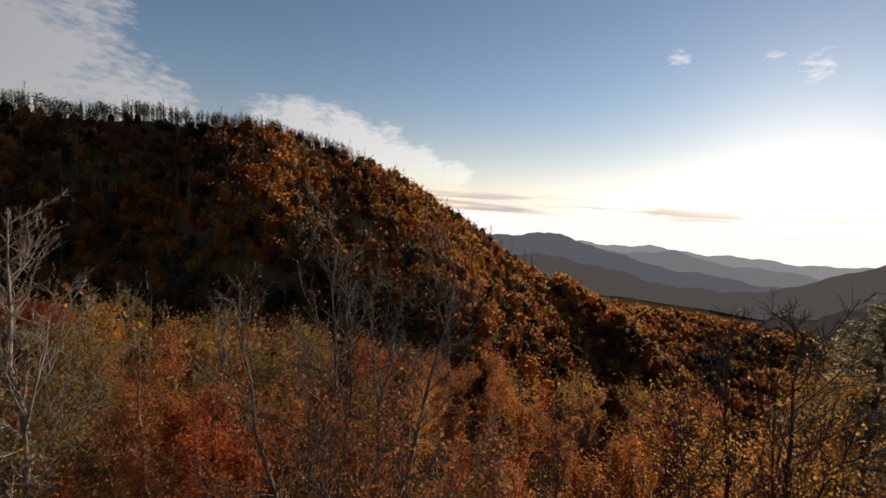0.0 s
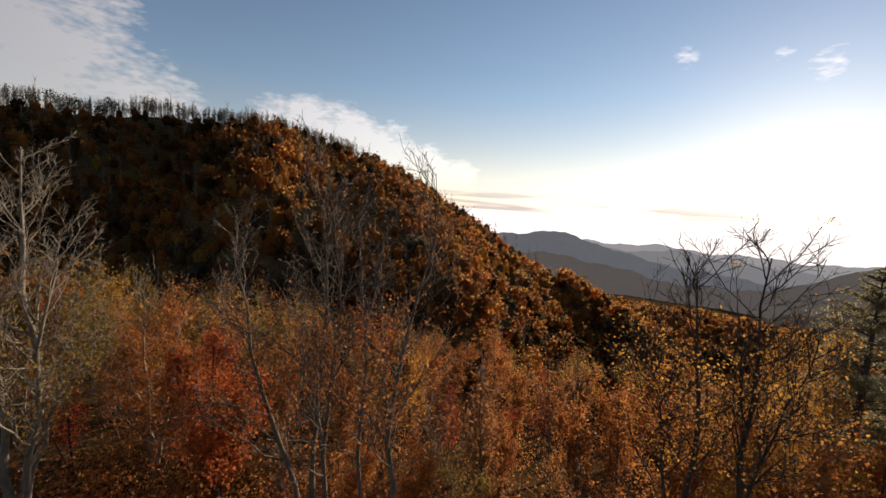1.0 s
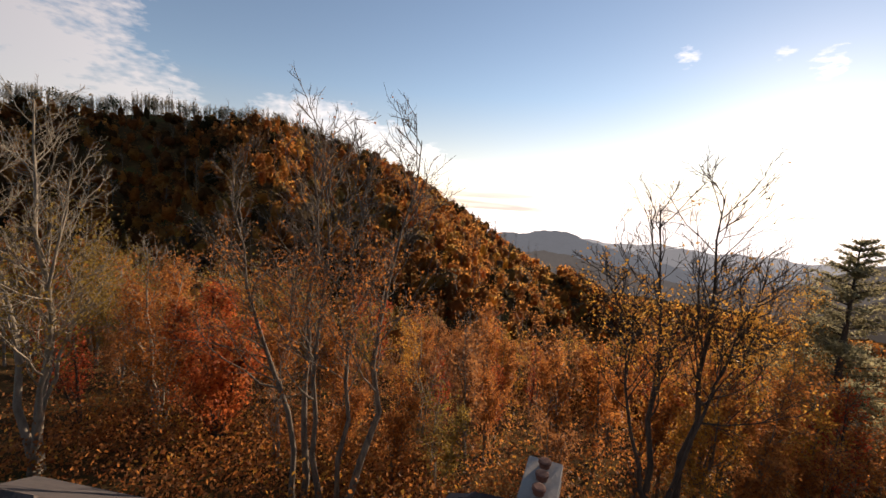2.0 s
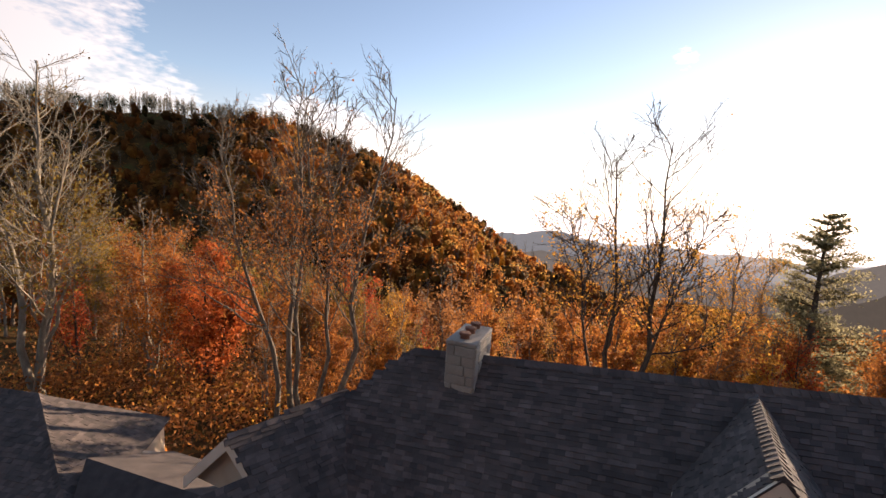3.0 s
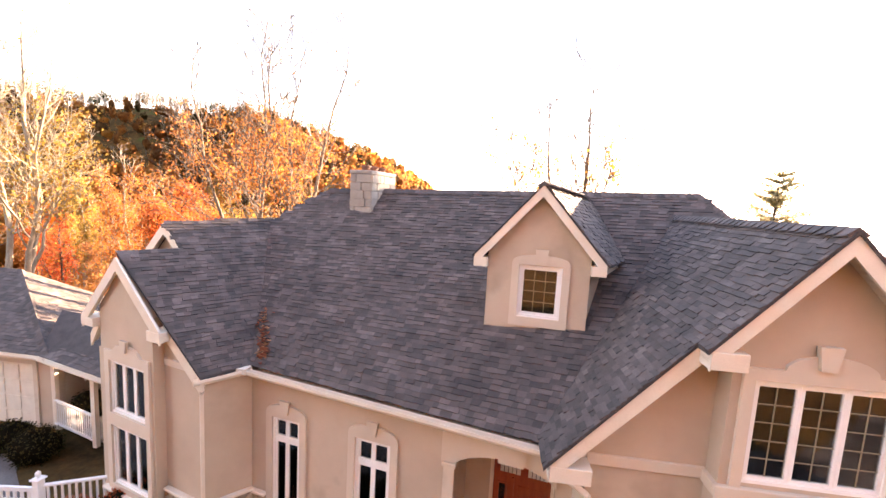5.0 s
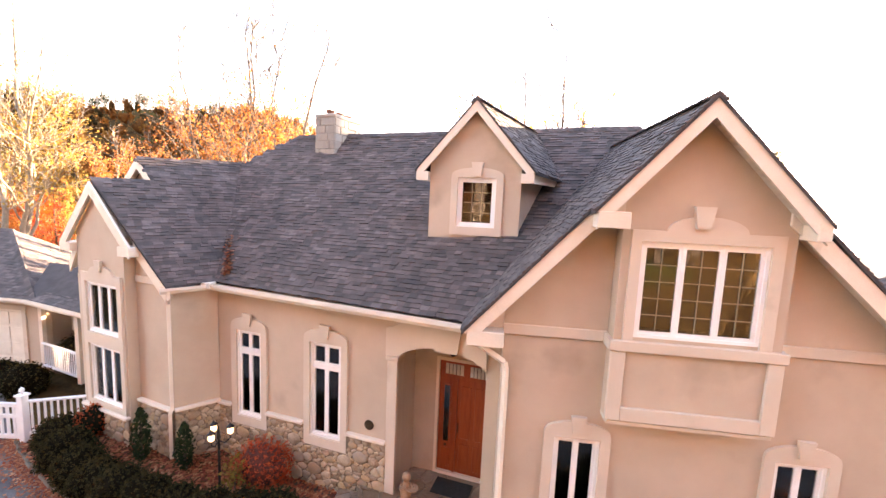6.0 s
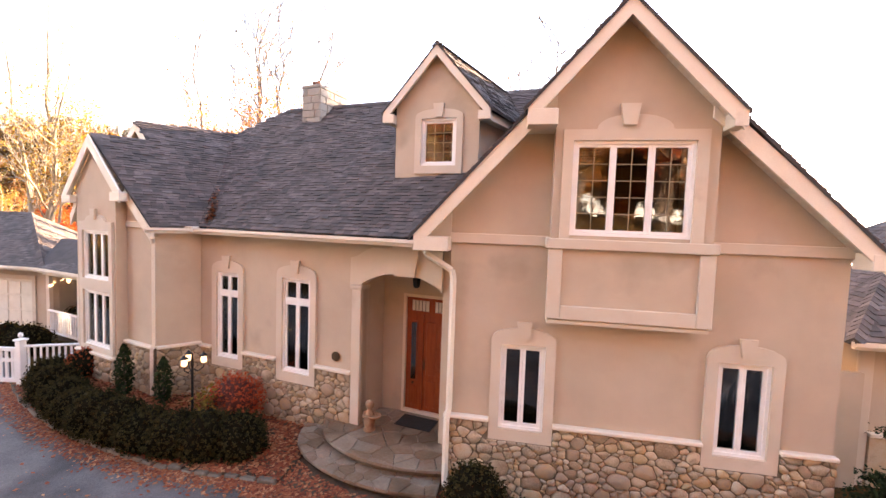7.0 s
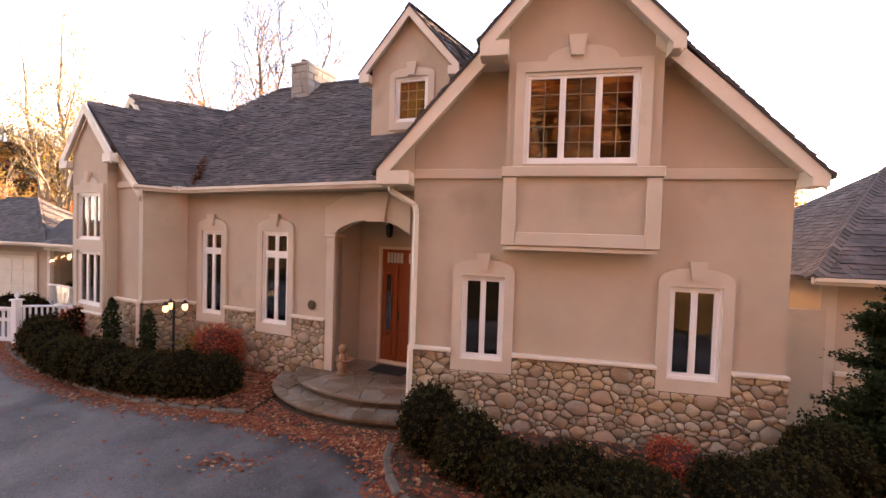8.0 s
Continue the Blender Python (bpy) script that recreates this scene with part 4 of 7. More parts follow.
# set-back wall of the bay and its return to the main block
BR = BAYF @ turn(0, 0.10, 0)
part("wall", wall_sheet(bmesh.new(), [(-2.0, 3.95), (0.3, 4.75), (1.34, 3.95)], -0.1, [(-1.2, 0.1, 1.0, 4.0)], 0.2, BR), "stucco", house)
A = BR @ Vector((1.34, 0, 0))
B = Vector((-5.37, 1.845, 0))
ret_deg = math.degrees(math.atan2(B.y - A.y, B.x - A.x))
RET = turn(A.x, A.y, ret_deg)
RLEN = (B - A).length
part("wall", new_box(0, RLEN, 0.002, 0.2, -0.1, 4.0, RET), "stucco", house)
bm = bmesh.new()
box(bm, 0.26, 1.36, -0.05, -0.002, 4.03, 4.17, BR, 0.01)
part("belt_course", bm, "stucco_trim", house)
for xa, za, xb, zb in ((-1.90, 4.72, -0.66, 6.05), (-0.66, 6.05, 0.60, 4.78)):
    part("rake_board", rake(bmesh.new(), xa, za, xb, zb, -0.12, -0.08, 0.22, BF), "painted_trim", house)
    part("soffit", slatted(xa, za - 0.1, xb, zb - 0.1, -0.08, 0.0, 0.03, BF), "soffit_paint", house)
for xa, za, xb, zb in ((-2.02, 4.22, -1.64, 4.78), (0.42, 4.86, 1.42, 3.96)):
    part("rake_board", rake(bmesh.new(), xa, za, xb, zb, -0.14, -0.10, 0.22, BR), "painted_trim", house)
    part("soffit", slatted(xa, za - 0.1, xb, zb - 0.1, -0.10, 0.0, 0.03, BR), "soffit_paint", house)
part("eave_return", new_box(0.24, 0.62, -0.125, 0.2, 4.60, 4.80, BF, 0.008), "painted_trim", house)
part("eave_return", new_box(-1.92, -1.50, -0.125, 0.2, 4.55, 4.74, BF, 0.008), "painted_trim", house)

# bay roof
DV = Vector((0.6, 0.8, 0))                       # its eaves and ridges run this way
NV = Vector((0.8, -0.6, 0))
E0 = Vector((-5.86, 1.02, 4.09))
UPV = (-NV + Vector((0, 0, 0.975)))
R1, R2 = Vector((-8.04, 1.62, 6.10)), Vector((-8.00, 2.66, 6.65))


def bay_roof():
    def on(p):
        d = -(Vector((p[0], p[1], 0)) - Vector((E0.x, E0.y, 0))).dot(NV)
        return Vector((p[0], p[1], E0.z + 0.975 * d))
    poly = [(-8.06, 1.58), (-5.84, 1.00), (-5.25, 1.86), (-6.45, 4.72), (-6.62, 4.70), (-8.00, 2.66), (-7.45, 2.49)]
    roof = part("roof", slab(bmesh.new(), [on(p) for p in poly], 0.05), "roof_deck", house, "slate-grey shingle roof of the bay")
    start = E0 - DV * 1.6
    sheathe(6.6, 3.9, plane_place(start, DV, UPV), in_poly([(-8.26, 1.34), (-5.98, 0.78)] + poly[2:]), roof, seed=6, cuts=(side_cut((-8.06, 1.58), (-5.84, 1.00)),))
    # west slopes
    for r, ln in ((R1, 1.0), (R2, 2.6)):
        a, b = r, r + DV * ln
        dn = -NV * 1.5 - Vector((0, 0, 1.5))
        part("deck", slab(bmesh.new(), [a, b, b + dn, a + dn], 0.05), "shingle_field", roof)
    ridge_caps([R1 + Vector((0, 0, 0.03)), R1 + DV * 1.02 + Vector((0, 0, 0.03))], roof)
    ridge_caps([R2 + Vector((0, 0, 0.03)), R2 + DV * 2.45 + Vector((0, 0, 0.03))], roof)
    # upper gable peeping over
    G = turn(R2.x + 0.045, R2.y + 0.155, -16)
    part("wall", prism(bmesh.new(), [(-1.0, 5.5), (1.0, 5.5), (0, 6.52)], 0, 0.1, G), "stucco", house)
    part("rake_board", rake(bmesh.new(), -1.15, 5.52, 0, 6.66, -0.17, -0.13, 0.20, G), "painted_trim", house)
    part("rake_board", rake(bmesh.new(), 0, 6.66, 0.66, 6.05, -0.17, -0.13, 0.20, G), "painted_trim", house)
    part("soffit", rake(bmesh.new(), -1.15, 5.44, 0, 6.58, -0.13, 0.0, 0.03, G), "soffit_paint", house)
    part("soffit", rake(bmesh.new(), 0, 6.58, 0.66, 5.97, -0.13, 0.0, 0.03, G), "soffit_paint", house)


bay_roof()

# main roof, ridge nearly level, eave line over the front wall
EA, EB = Vector((-5.36, 1.72, 4.09)), Vector((1.1, 0.02, 4.09))
RA, RB = Vector((-5.25, 5.28, 7.66)), Vector((3.8, 4.5, 7.97))


def main_place(s, t):
    """s: share along from the west end, t: share up the slope; west of 0 it runs on under the bay roof."""
    return (EA + (EB - EA) * s) * (1 - t) + (RA + (RB - RA) * s) * t


def roof_z(x, y):
    """Height of the main roof's front over a place."""
    s, t = 0.5, 0.5
    for _ in range(12):
        p = main_place(s, t)
        ds, dt = (main_place(s + 1e-4, t) - p) / 1e-4, (main_place(s, t + 1e-4) - p) / 1e-4
        det = ds.x * dt.y - ds.y * dt.x
        ex, ey = x - p.x, y - p.y
        s, t = s + (ex * dt.y - ey * dt.x) / det, t + (ds.x * ey - ds.y * ex) / det
    return main_place(s, t).z


def main_roof():
    bm = bmesh.new()
    HIP = main_place(1.22, 0.66)
    keep = in_poly([(-5.42, 1.70), (1.2, -0.05), (3.6, 2.0), (HIP.x, HIP.y), (3.82, 4.52), (-5.25, 5.30), (-6.85, 4.40), (-6.6, 3.6)])
    g = {}
    # fine deck cut to the outline
    n = 48
    for i in range(n):
        for j in range(n):
            s0, s1, t0, t1 = -0.25 + 1.5 * i / n, -0.25 + 1.5 * (i + 1) / n, j / n, (j + 1) / n
            mid = main_place((s0 + s1) / 2, (t0 + t1) / 2)
            if keep(mid.x, mid.y):
                vs = []
                for s, t in ((s0, t0), (s1, t0), (s1, t1), (s0, t1)):
                    key = (round(s, 5), round(t, 5))
                    if key not in g:
                        g[key] = bm.verts.new(main_place(s, t))
                    vs.append(g[key])
                bm.faces.new(vs)
    roof = part("roof", bm, "roof_deck", house, "weathered dark grey asphalt-shingle main roof")
    ls, lt = 7.7, 5.1
    sheathe(ls * 1.5, lt, lambda s, t: main_place(-0.25 + s / ls, t / lt), keep, roof, near=lambda p: -2.2 < p.x < 2.2 and 0.2 < p.y < 2.2, seed=8, cuts=(side_cut(HIP, RB),))
    back = [RA, RB, RB + Vector((0.6, 4.6, -3.9)), RA + Vector((-0.8, 4.6, -3.6))]
    part("deck", slab(bmesh.new(), back, 0.05), "shingle_field", roof)
    part("deck", slab(bmesh.new(), [RA, Vector((-6.85, 4.40, 6.42)), Vector((-8.3, 5.4, 4.1)), RA + Vector((-0.8, 4.6, -3.6))], 0.05), "shingle_field", roof)
    part("deck", slab(bmesh.new(), [RB, HIP, Vector((6.4, 7.0, 4.3)), RB + Vector((0.6, 4.6, -3.9))], 0.05), "shingle_field", roof)
    ridge_caps([RA + Vector((0, 0, 0.03)), RB + Vector((0, 0, 0.03))], roof)
    ridge_caps([HIP + Vector((0, 0, 0.04)), RB + Vector((0, 0, 0.03))], roof)
    ridge_caps([Vector((-6.85, 4.40, 6.48)), RA + Vector((0, 0, 0.03))], roof)
    return roof


main_roof()

# dormer; its sides and ridge run back at a slant, square to the roof behind
DM = turn(0.07, 1.84, -7)
BACK = Vector((0.42, 0.907, 0))
BACK_DEG = math.degrees(math.atan2(BACK.y, BACK.x))
dormer = part("dormer", wall_sheet(bmesh.new(), [(-0.89, 6.84), (0, 7.85), (0.89, 6.84)], 4.9, [(-0.32, 0.43, 5.53, 6.48)], 0.12, DM), "stucco", house, "stucco dormer with a gabled roof")
surround(-0.32, 0.43, 5.53, 6.48, DM, dormer, side=0.13, sill=0.16, shoulder=0.13, rise=0.12, depth=0.04)
casement(dormer, -0.32, 0.43, 5.53, 6.48, DM, 1, grid=(3, 4), label="single white casement with glazing grid")
for sx in (-1, 1):
    foot = DM @ Vector((sx * 0.89, 0.12, 0))
    part("cheek", new_box(0, 2.0, min(0, sx * 0.11), max(0, sx * 0.11), 4.9, 6.72, turn(foot.x, foot.y, BACK_DEG)), "stucco", dormer)
    part("rake_board", rake(bmesh.new(), sx * 1.12, 6.60, 0, 7.88, -0.16, -0.12, 0.19, DM), "painted_trim", dormer)
    part("soffit", slatted(sx * 1.12, 6.51, 0, 7.79, -0.12, 0.0, 0.03, DM), "soffit_paint", dormer)
    part("eave_return", new_box(sx * 1.13, sx * 0.89, -0.165, 0.0, 6.40, 6.57, DM), "painted_trim", dormer)
    edge = DM @ Vector((sx * 1.10, 0.0, 0))
    part("fascia", new_box(0, 1.5, -0.02, 0.02, 6.40, 6.55, turn(edge.x, edge.y, BACK_DEG)), "painted_trim", dormer)
    part("eave_soffit", new_box(0, 1.5, min(0, sx * 0.22), max(0, sx * 0.22), 6.42, 6.44, turn(edge.x, edge.y, BACK_DEG)), "soffit_paint", dormer)
    c = [DM @ Vector((sx * 1.16, -0.17, 6.60)), DM @ Vector((0, -0.17, 7.93))]
    c += [c[1] + BACK * 3.05 - Vector((0, 0, 0.13)), c[0] + BACK * 3.05 - Vector((0, 0, 0.13))]
    rf = part("dormer_roof", slab(bmesh.new(), c, 0.04), "roof_deck", dormer)
    up = c[1] - c[0]
    if sx < 0:
        sheathe(3.0, up.length, plane_place(c[3], c[0] - c[3], up), lambda x, y: True, rf, seed=11)
    else:
        sheathe(3.0, up.length, plane_place(c[0], c[3] - c[0], up), lambda x, y: True, rf, seed=12)
    ridge = [c[1] + Vector((0, 0, 0.03)), c[2] + Vector((0, 0, 0.03))]
ridge_caps(ridge, dormer)

# chimney
CH = turn(-4.17, 4.62, -13, 0.09)
chim = part("chimney", new_box(-0.30, 0.30, 0.0, 1.25, 6.4, 8.06, CH), "chimney_mortar", house, "grey stone chimney with clay flues")
for k in range(7):
    z = 6.55 + k * 0.205
    off = 0.0 if k % 2 else 0.12
    for face in range(3):
        edges = [0.0, RS.uniform(0.14, 0.46), 0.62] if face == 0 else [0.0, RS.uniform(0.2, 0.45), RS.uniform(0.6, 0.95), 1.27]
        for a, b in zip(edges, edges[1:]):
            j = RS.uniform(0.0, 0.012)
            if face == 0:
                bmk = new_box(-0.31 + a + 0.008, -0.31 + b - 0.008, -0.022 - j, 0.02, z + 0.003, z + 0.202, CH, 0.012)
            elif face == 1:
                bmk = new_box(0.28, 0.322 + j, -0.01 + a + 0.008, -0.01 + b - 0.008, z + 0.003, z + 0.202, CH, 0.012)
            else:
                bmk = new_box(-0.322 - j, -0.28, -0.01 + a + 0.008, -0.01 + b - 0.008, z + 0.003, z + 0.202, CH, 0.012)
            part("stone_block", bmk, "chimney_stone", chim)
part("chimney_cap", new_box(-0.335, 0.335, -0.035, 1.285, 7.99, 8.09, CH, 0.02), "chimney_stone", chim, "weathered stone cap")
for y in (0.22, 0.62, 1.02):
    part("flue_pot", lathe(bmesh.new(), [(0.10, 8.10), (0.10, 8.17), (0.125, 8.18), (0.125, 8.22), (0.09, 8.23)], CH @ turn(0, y, 0)), "chimney_pot", chim, "dark red clay flue")

# closed rooms behind the glass: added partitions stop the view, dark colours paint their shade
for fx in ((-8.2, 6.0, 8.9, 9.1, -0.3, 4.1), (-8.35, -8.15, 3.0, 9.1, -0.3, 4.1)):
    part("wall", new_box(*fx), "stucco", house)
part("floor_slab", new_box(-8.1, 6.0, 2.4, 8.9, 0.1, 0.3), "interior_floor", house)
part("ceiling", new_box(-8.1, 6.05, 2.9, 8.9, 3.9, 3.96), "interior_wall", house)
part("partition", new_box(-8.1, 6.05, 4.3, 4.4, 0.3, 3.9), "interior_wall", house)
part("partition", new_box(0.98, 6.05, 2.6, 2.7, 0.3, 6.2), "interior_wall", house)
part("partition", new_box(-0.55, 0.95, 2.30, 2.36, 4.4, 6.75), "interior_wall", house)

# gutters and downpipes
def gutter(points, parent, width=0.12):
    for a, b in zip(points, points[1:]):
        a, b = Vector(a), Vector(b)
        ln, deg = (b - a).length, math.degrees(math.atan2(b.y - a.y, b.x - a.x))
        m = turn(a.x, a.y, deg, a.z)
        bm = bmesh.new()
        prof = [(0, 0), (0, -0.11), (-0.07, -0.12), (-0.095, -0.07), (-0.12, -0.055), (-0.12, 0.0), (-0.108, 0.0), (-0.108, -0.05), (-0.085, -0.06), (-0.06, -0.105), (-0.012, -0.10), (-0.012, 0)]
        va = [bm.verts.new(m @ Vector((-0.03, y, z))) for y, z in prof]
        vb = [bm.verts.new(m @ Vector((ln + 0.03, y, z))) for y, z in prof]
        n = len(prof)
        for i in range(n):
            bm.faces.new((va[i], vb[i], vb[(i + 1) % n], va[(i + 1) % n]))
        bm.faces.new(va)
        bm.faces.new(vb[::-1])
        part("gutter", bm, "painted_trim", parent, "cream metal gutter")


gutter([(-5.95, 0.98, 4.06), (-5.40, 1.66, 4.06), (0.30, 0.20, 4.06)], house)
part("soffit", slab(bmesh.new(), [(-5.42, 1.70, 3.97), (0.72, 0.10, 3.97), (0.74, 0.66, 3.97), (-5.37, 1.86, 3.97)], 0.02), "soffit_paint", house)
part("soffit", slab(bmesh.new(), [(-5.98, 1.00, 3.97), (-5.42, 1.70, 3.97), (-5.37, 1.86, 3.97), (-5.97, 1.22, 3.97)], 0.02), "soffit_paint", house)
part("eave_corner", new_box(-5.52, -5.30, 1.50, 1.72, 3.98, 4.10, bevel=0.01), "painted_trim", house)


def pipe(points, r=0.045):
    bm = bmesh.new()
    pts = [Vector(p) for p in points]
    for a, b in zip(pts, pts[1:]):
        tube(bm, [a, b], r, 4)
    part("downpipe", bm, "painted_trim", house, "cream square downpipe")


pipe([(0.30, 0.05, 3.98), (0.33, 0.03, 3.86), (0.78, -0.07, 3.62), (0.81, -0.07, 3.50), (0.81, -0.07, 1.36), (0.79, -0.13, 1.22), (0.79, -0.13, 0.12)], 0.05)
pipe([(-5.84, 1.02, 3.98), (-5.84, 1.02, 3.84), (-5.93, 1.12, 3.72), (-5.93, 1.12, 1.52), (-5.93, 1.06, 1.38), (-5.93, 1.06, 0.40)], 0.045)

# river-stone base
def clip(poly, nx, nz, c):
    out = []
    for i, p in enumerate(poly):
        q = poly[(i + 1) % len(poly)]
        dp, dq = p[0] * nx + p[1] * nz - c, q[0] * nx + q[1] * nz - c
        if dp <= 0:
            out.append(p)
        if (dp < 0) != (dq < 0) and abs(dp - dq) > 1e-9:
            t = dp / (dp - dq)
            out.append((p[0] + (q[0] - p[0]) * t, p[1] + (q[1] - p[1]) * t))
    return out


def stone_base(m, u0, u1, z0, z1, holes, size, seed, parent):
    """Rounded river stones packed over a mortar bed."""
    rng = random.Random(seed)
    part("mortar_bed", wall_sheet(bmesh.new(), [(u0, z1), (u1, z1)], z0, [h for h in holes], 0.05, m @ turn(0, -0.052, 0)), "mortar", parent)
    sites, tries = [], 0
    flat = 1.28                                   # stones lie wider than they are high
    z0, z1, holes = z0 * flat, z1 * flat, [(a, b, c * flat, d * flat) for a, b, c, d in holes]
    want = int((u1 - u0) * (z1 - z0) / (size * size) * 1.15)
    while len(sites) < want and tries < 20000:
        tries += 1
        p = (rng.uniform(u0, u1), rng.uniform(z0, z1), size * rng.choice((0.5, 0.6, 0.7, 0.85, 1.0, 1.0, 1.25, 1.7)))
        if all(math.hypot(p[0] - q[0], p[1] - q[1]) > 0.42 * (p[2] + q[2]) for q in sites):
            sites.append(p)
    for p in sites:
        poly = [(max(u0, p[0] - 0.3), max(z0, p[1] - 0.3)), (min(u1, p[0] + 0.3), max(z0, p[1] - 0.3)), (min(u1, p[0] + 0.3), min(z1, p[1] + 0.3)), (max(u0, p[0] - 0.3), min(z1, p[1] + 0.3))]
        for q in sites:
            dx, dz = q[0] - p[0], q[1] - p[1]
            d = math.hypot(dx, dz)
            if 0 < d < 0.9:
                k = d / 2 + (p[2] ** 2 - q[2] ** 2) / (2 * d) * 0.5
                nx, nz = dx / d, dz / d
                poly = clip(poly, nx, nz, p[0] * nx + p[1] * nz + k - 0.003)
        for a, b, c, d in holes:
            if a < p[0] < b:
                poly = clip(poly, 0, 1, c - 0.008) if p[1] < c + 0.10 else []
            elif p[0] <= a and any(x > a and z > c for x, z in poly):
                poly = clip(poly, 1, 0, a - 0.008)
            elif p[0] >= b and any(x < b and z > c for x, z in poly):
                poly = clip(poly, -1, 0, -b - 0.008)
        if len(poly) < 3:
            continue
        cx, cz = sum(a for a, _ in poly) / len(poly), sum(b for _, b in poly) / len(poly)
        area = abs(sum(poly[i][0] * poly[(i + 1) % len(poly)][1] - poly[(i + 1) % len(poly)][0] * poly[i][1] for i in range(len(poly)))) / 2
        if area < 0.003:
            continue
        for _ in range(2):
            poly = [pt for i in range(len(poly)) for a, b in ((poly[i], poly[(i + 1) % len(poly)]),) for pt in ((a[0] * 0.84 + b[0] * 0.16, a[1] * 0.84 + b[1] * 0.16), (a[0] * 0.16 + b[0] * 0.84, a[1] * 0.16 + b[1] * 0.84))]
        if len(poly) > 14:
            poly = poly[::2]
        poly, cz = [(x, z / flat) for x, z in poly], cz / flat
        out = rng.uniform(0.014, 0.046)
        bm = bmesh.new()
        rings = []
        for sc, dp in ((1.0, -0.035), (0.95, -0.048 - out * 0.60), (0.78, -0.052 - out * 0.94)):
            rings.append([bm.verts.new((( x - cx) * sc, dp, (z - cz) * sc)) for x, z in poly])
        for r0, r1 in zip(rings, rings[1:]):
            for i in range(len(poly)):
                bm.faces.new((r0[i], r0[(i + 1) % len(poly)], r1[(i + 1) % len(poly)], r1[i]))
        tip = bm.verts.new((0, -0.052 - out, 0))
        for i in range(len(poly)):
            bm.faces.new((rings[-1][i], rings[-1][(i + 1) % len(poly)], tip))
        ob = part("stone", bm, "river_stone", parent, smooth=True)
        ob.matrix_world = m @ Matrix.Translation((cx, 0, cz))


def cap(m, u0, u1, z, parent):
    part("sill_course", new_box(u0, u1, -0.115, 0.0, z - 0.005, z + 0.055, m, 0.012), "painted_trim", parent, "cream stone-cap moulding")


def stone_wall(m, u0, u1, z0, z1, holes, size, seed):
    bed = part("stone_base", new_box(u0, u1, -0.012, -0.003, z0, z0 + 0.2, m), "mortar", house, "rounded tan and grey river-stone base")
    stone_base(m, u0, u1, z0, z1, holes, size, seed, bed)
    xs = [u0] + [v for h in sorted(holes) for v in (h[0], h[1])] + [u1]
    for a, b in zip(xs[::2], xs[1::2]):
        if b - a > 0.05:
            cap(m, a, b, z1, house)


def sill_hole(w, side, sill, z1):
    return (w[0] - side, w[1] + side, w[2] - sill, z1 + 0.01)


stone_wall(WING, 0.73, 6.30, -0.25, 1.24, [sill_hole(W3, 0.15, 0.19, 1.24), sill_hole(W4, 0.15, 0.19, 1.24)], 0.15, 3)
stone_wall(MAIN, 0.0, AX0 - 0.20, 0.0, 1.33, [sill_hole(U1, 0.14, 0.2, 1.33), sill_hole(U2, 0.14, 0.2, 1.33)], 0.15, 4)
stone_wall(RET, 0.0, RLEN, 0.1, 1.38, [], 0.145, 5)
stone_wall(BR, 0.24, 1.34, 0.1, 1.38, [], 0.145, 6)
stone_wall(BF, -1.46, 0.22, 0.1, 0.99, [], 0.145, 7)

# ---- porch ----
porch = thing("porch_steps", "curved flagstone porch with two low steps", "steps", kind="structure")


def half_disc(rx, ry, z0, z1, cx=0.15, cy=1.05, n=28):
    pts = [(cx + rx * math.cos(t), cy - ry * math.sin(t)) for t in (math.pi * i / n for i in range(n + 1))]
    pts = [(x, y) for x, y in pts if x < 0.80] + [(0.80, 1.9), (-0.9, 1.95), (-1.15, 1.3)]
    bm = bmesh.new()
    a = [bm.verts.new((x, y, z1)) for x, y in pts]
    fc = bm.faces.new(a)
    r = bmesh.ops.extrude_face_region(bm, geom=[fc])
    for g in r["geom"]:
        if isinstance(g, bmesh.types.BMVert):
            g.co.z = z0
    bmesh.ops.bevel(bm, geom=[e for e in bm.edges if all(v.co.z > z1 - 1e-4 for v in e.verts)], offset=0.018, segments=2, affect="EDGES")
    return bm


part("step_bed", half_disc(2.34, 1.49, -0.02, 0.145), "flag_mortar", porch)
part("landing_bed", half_disc(1.87, 1.13, 0.145, 0.315), "flag_mortar", porch)


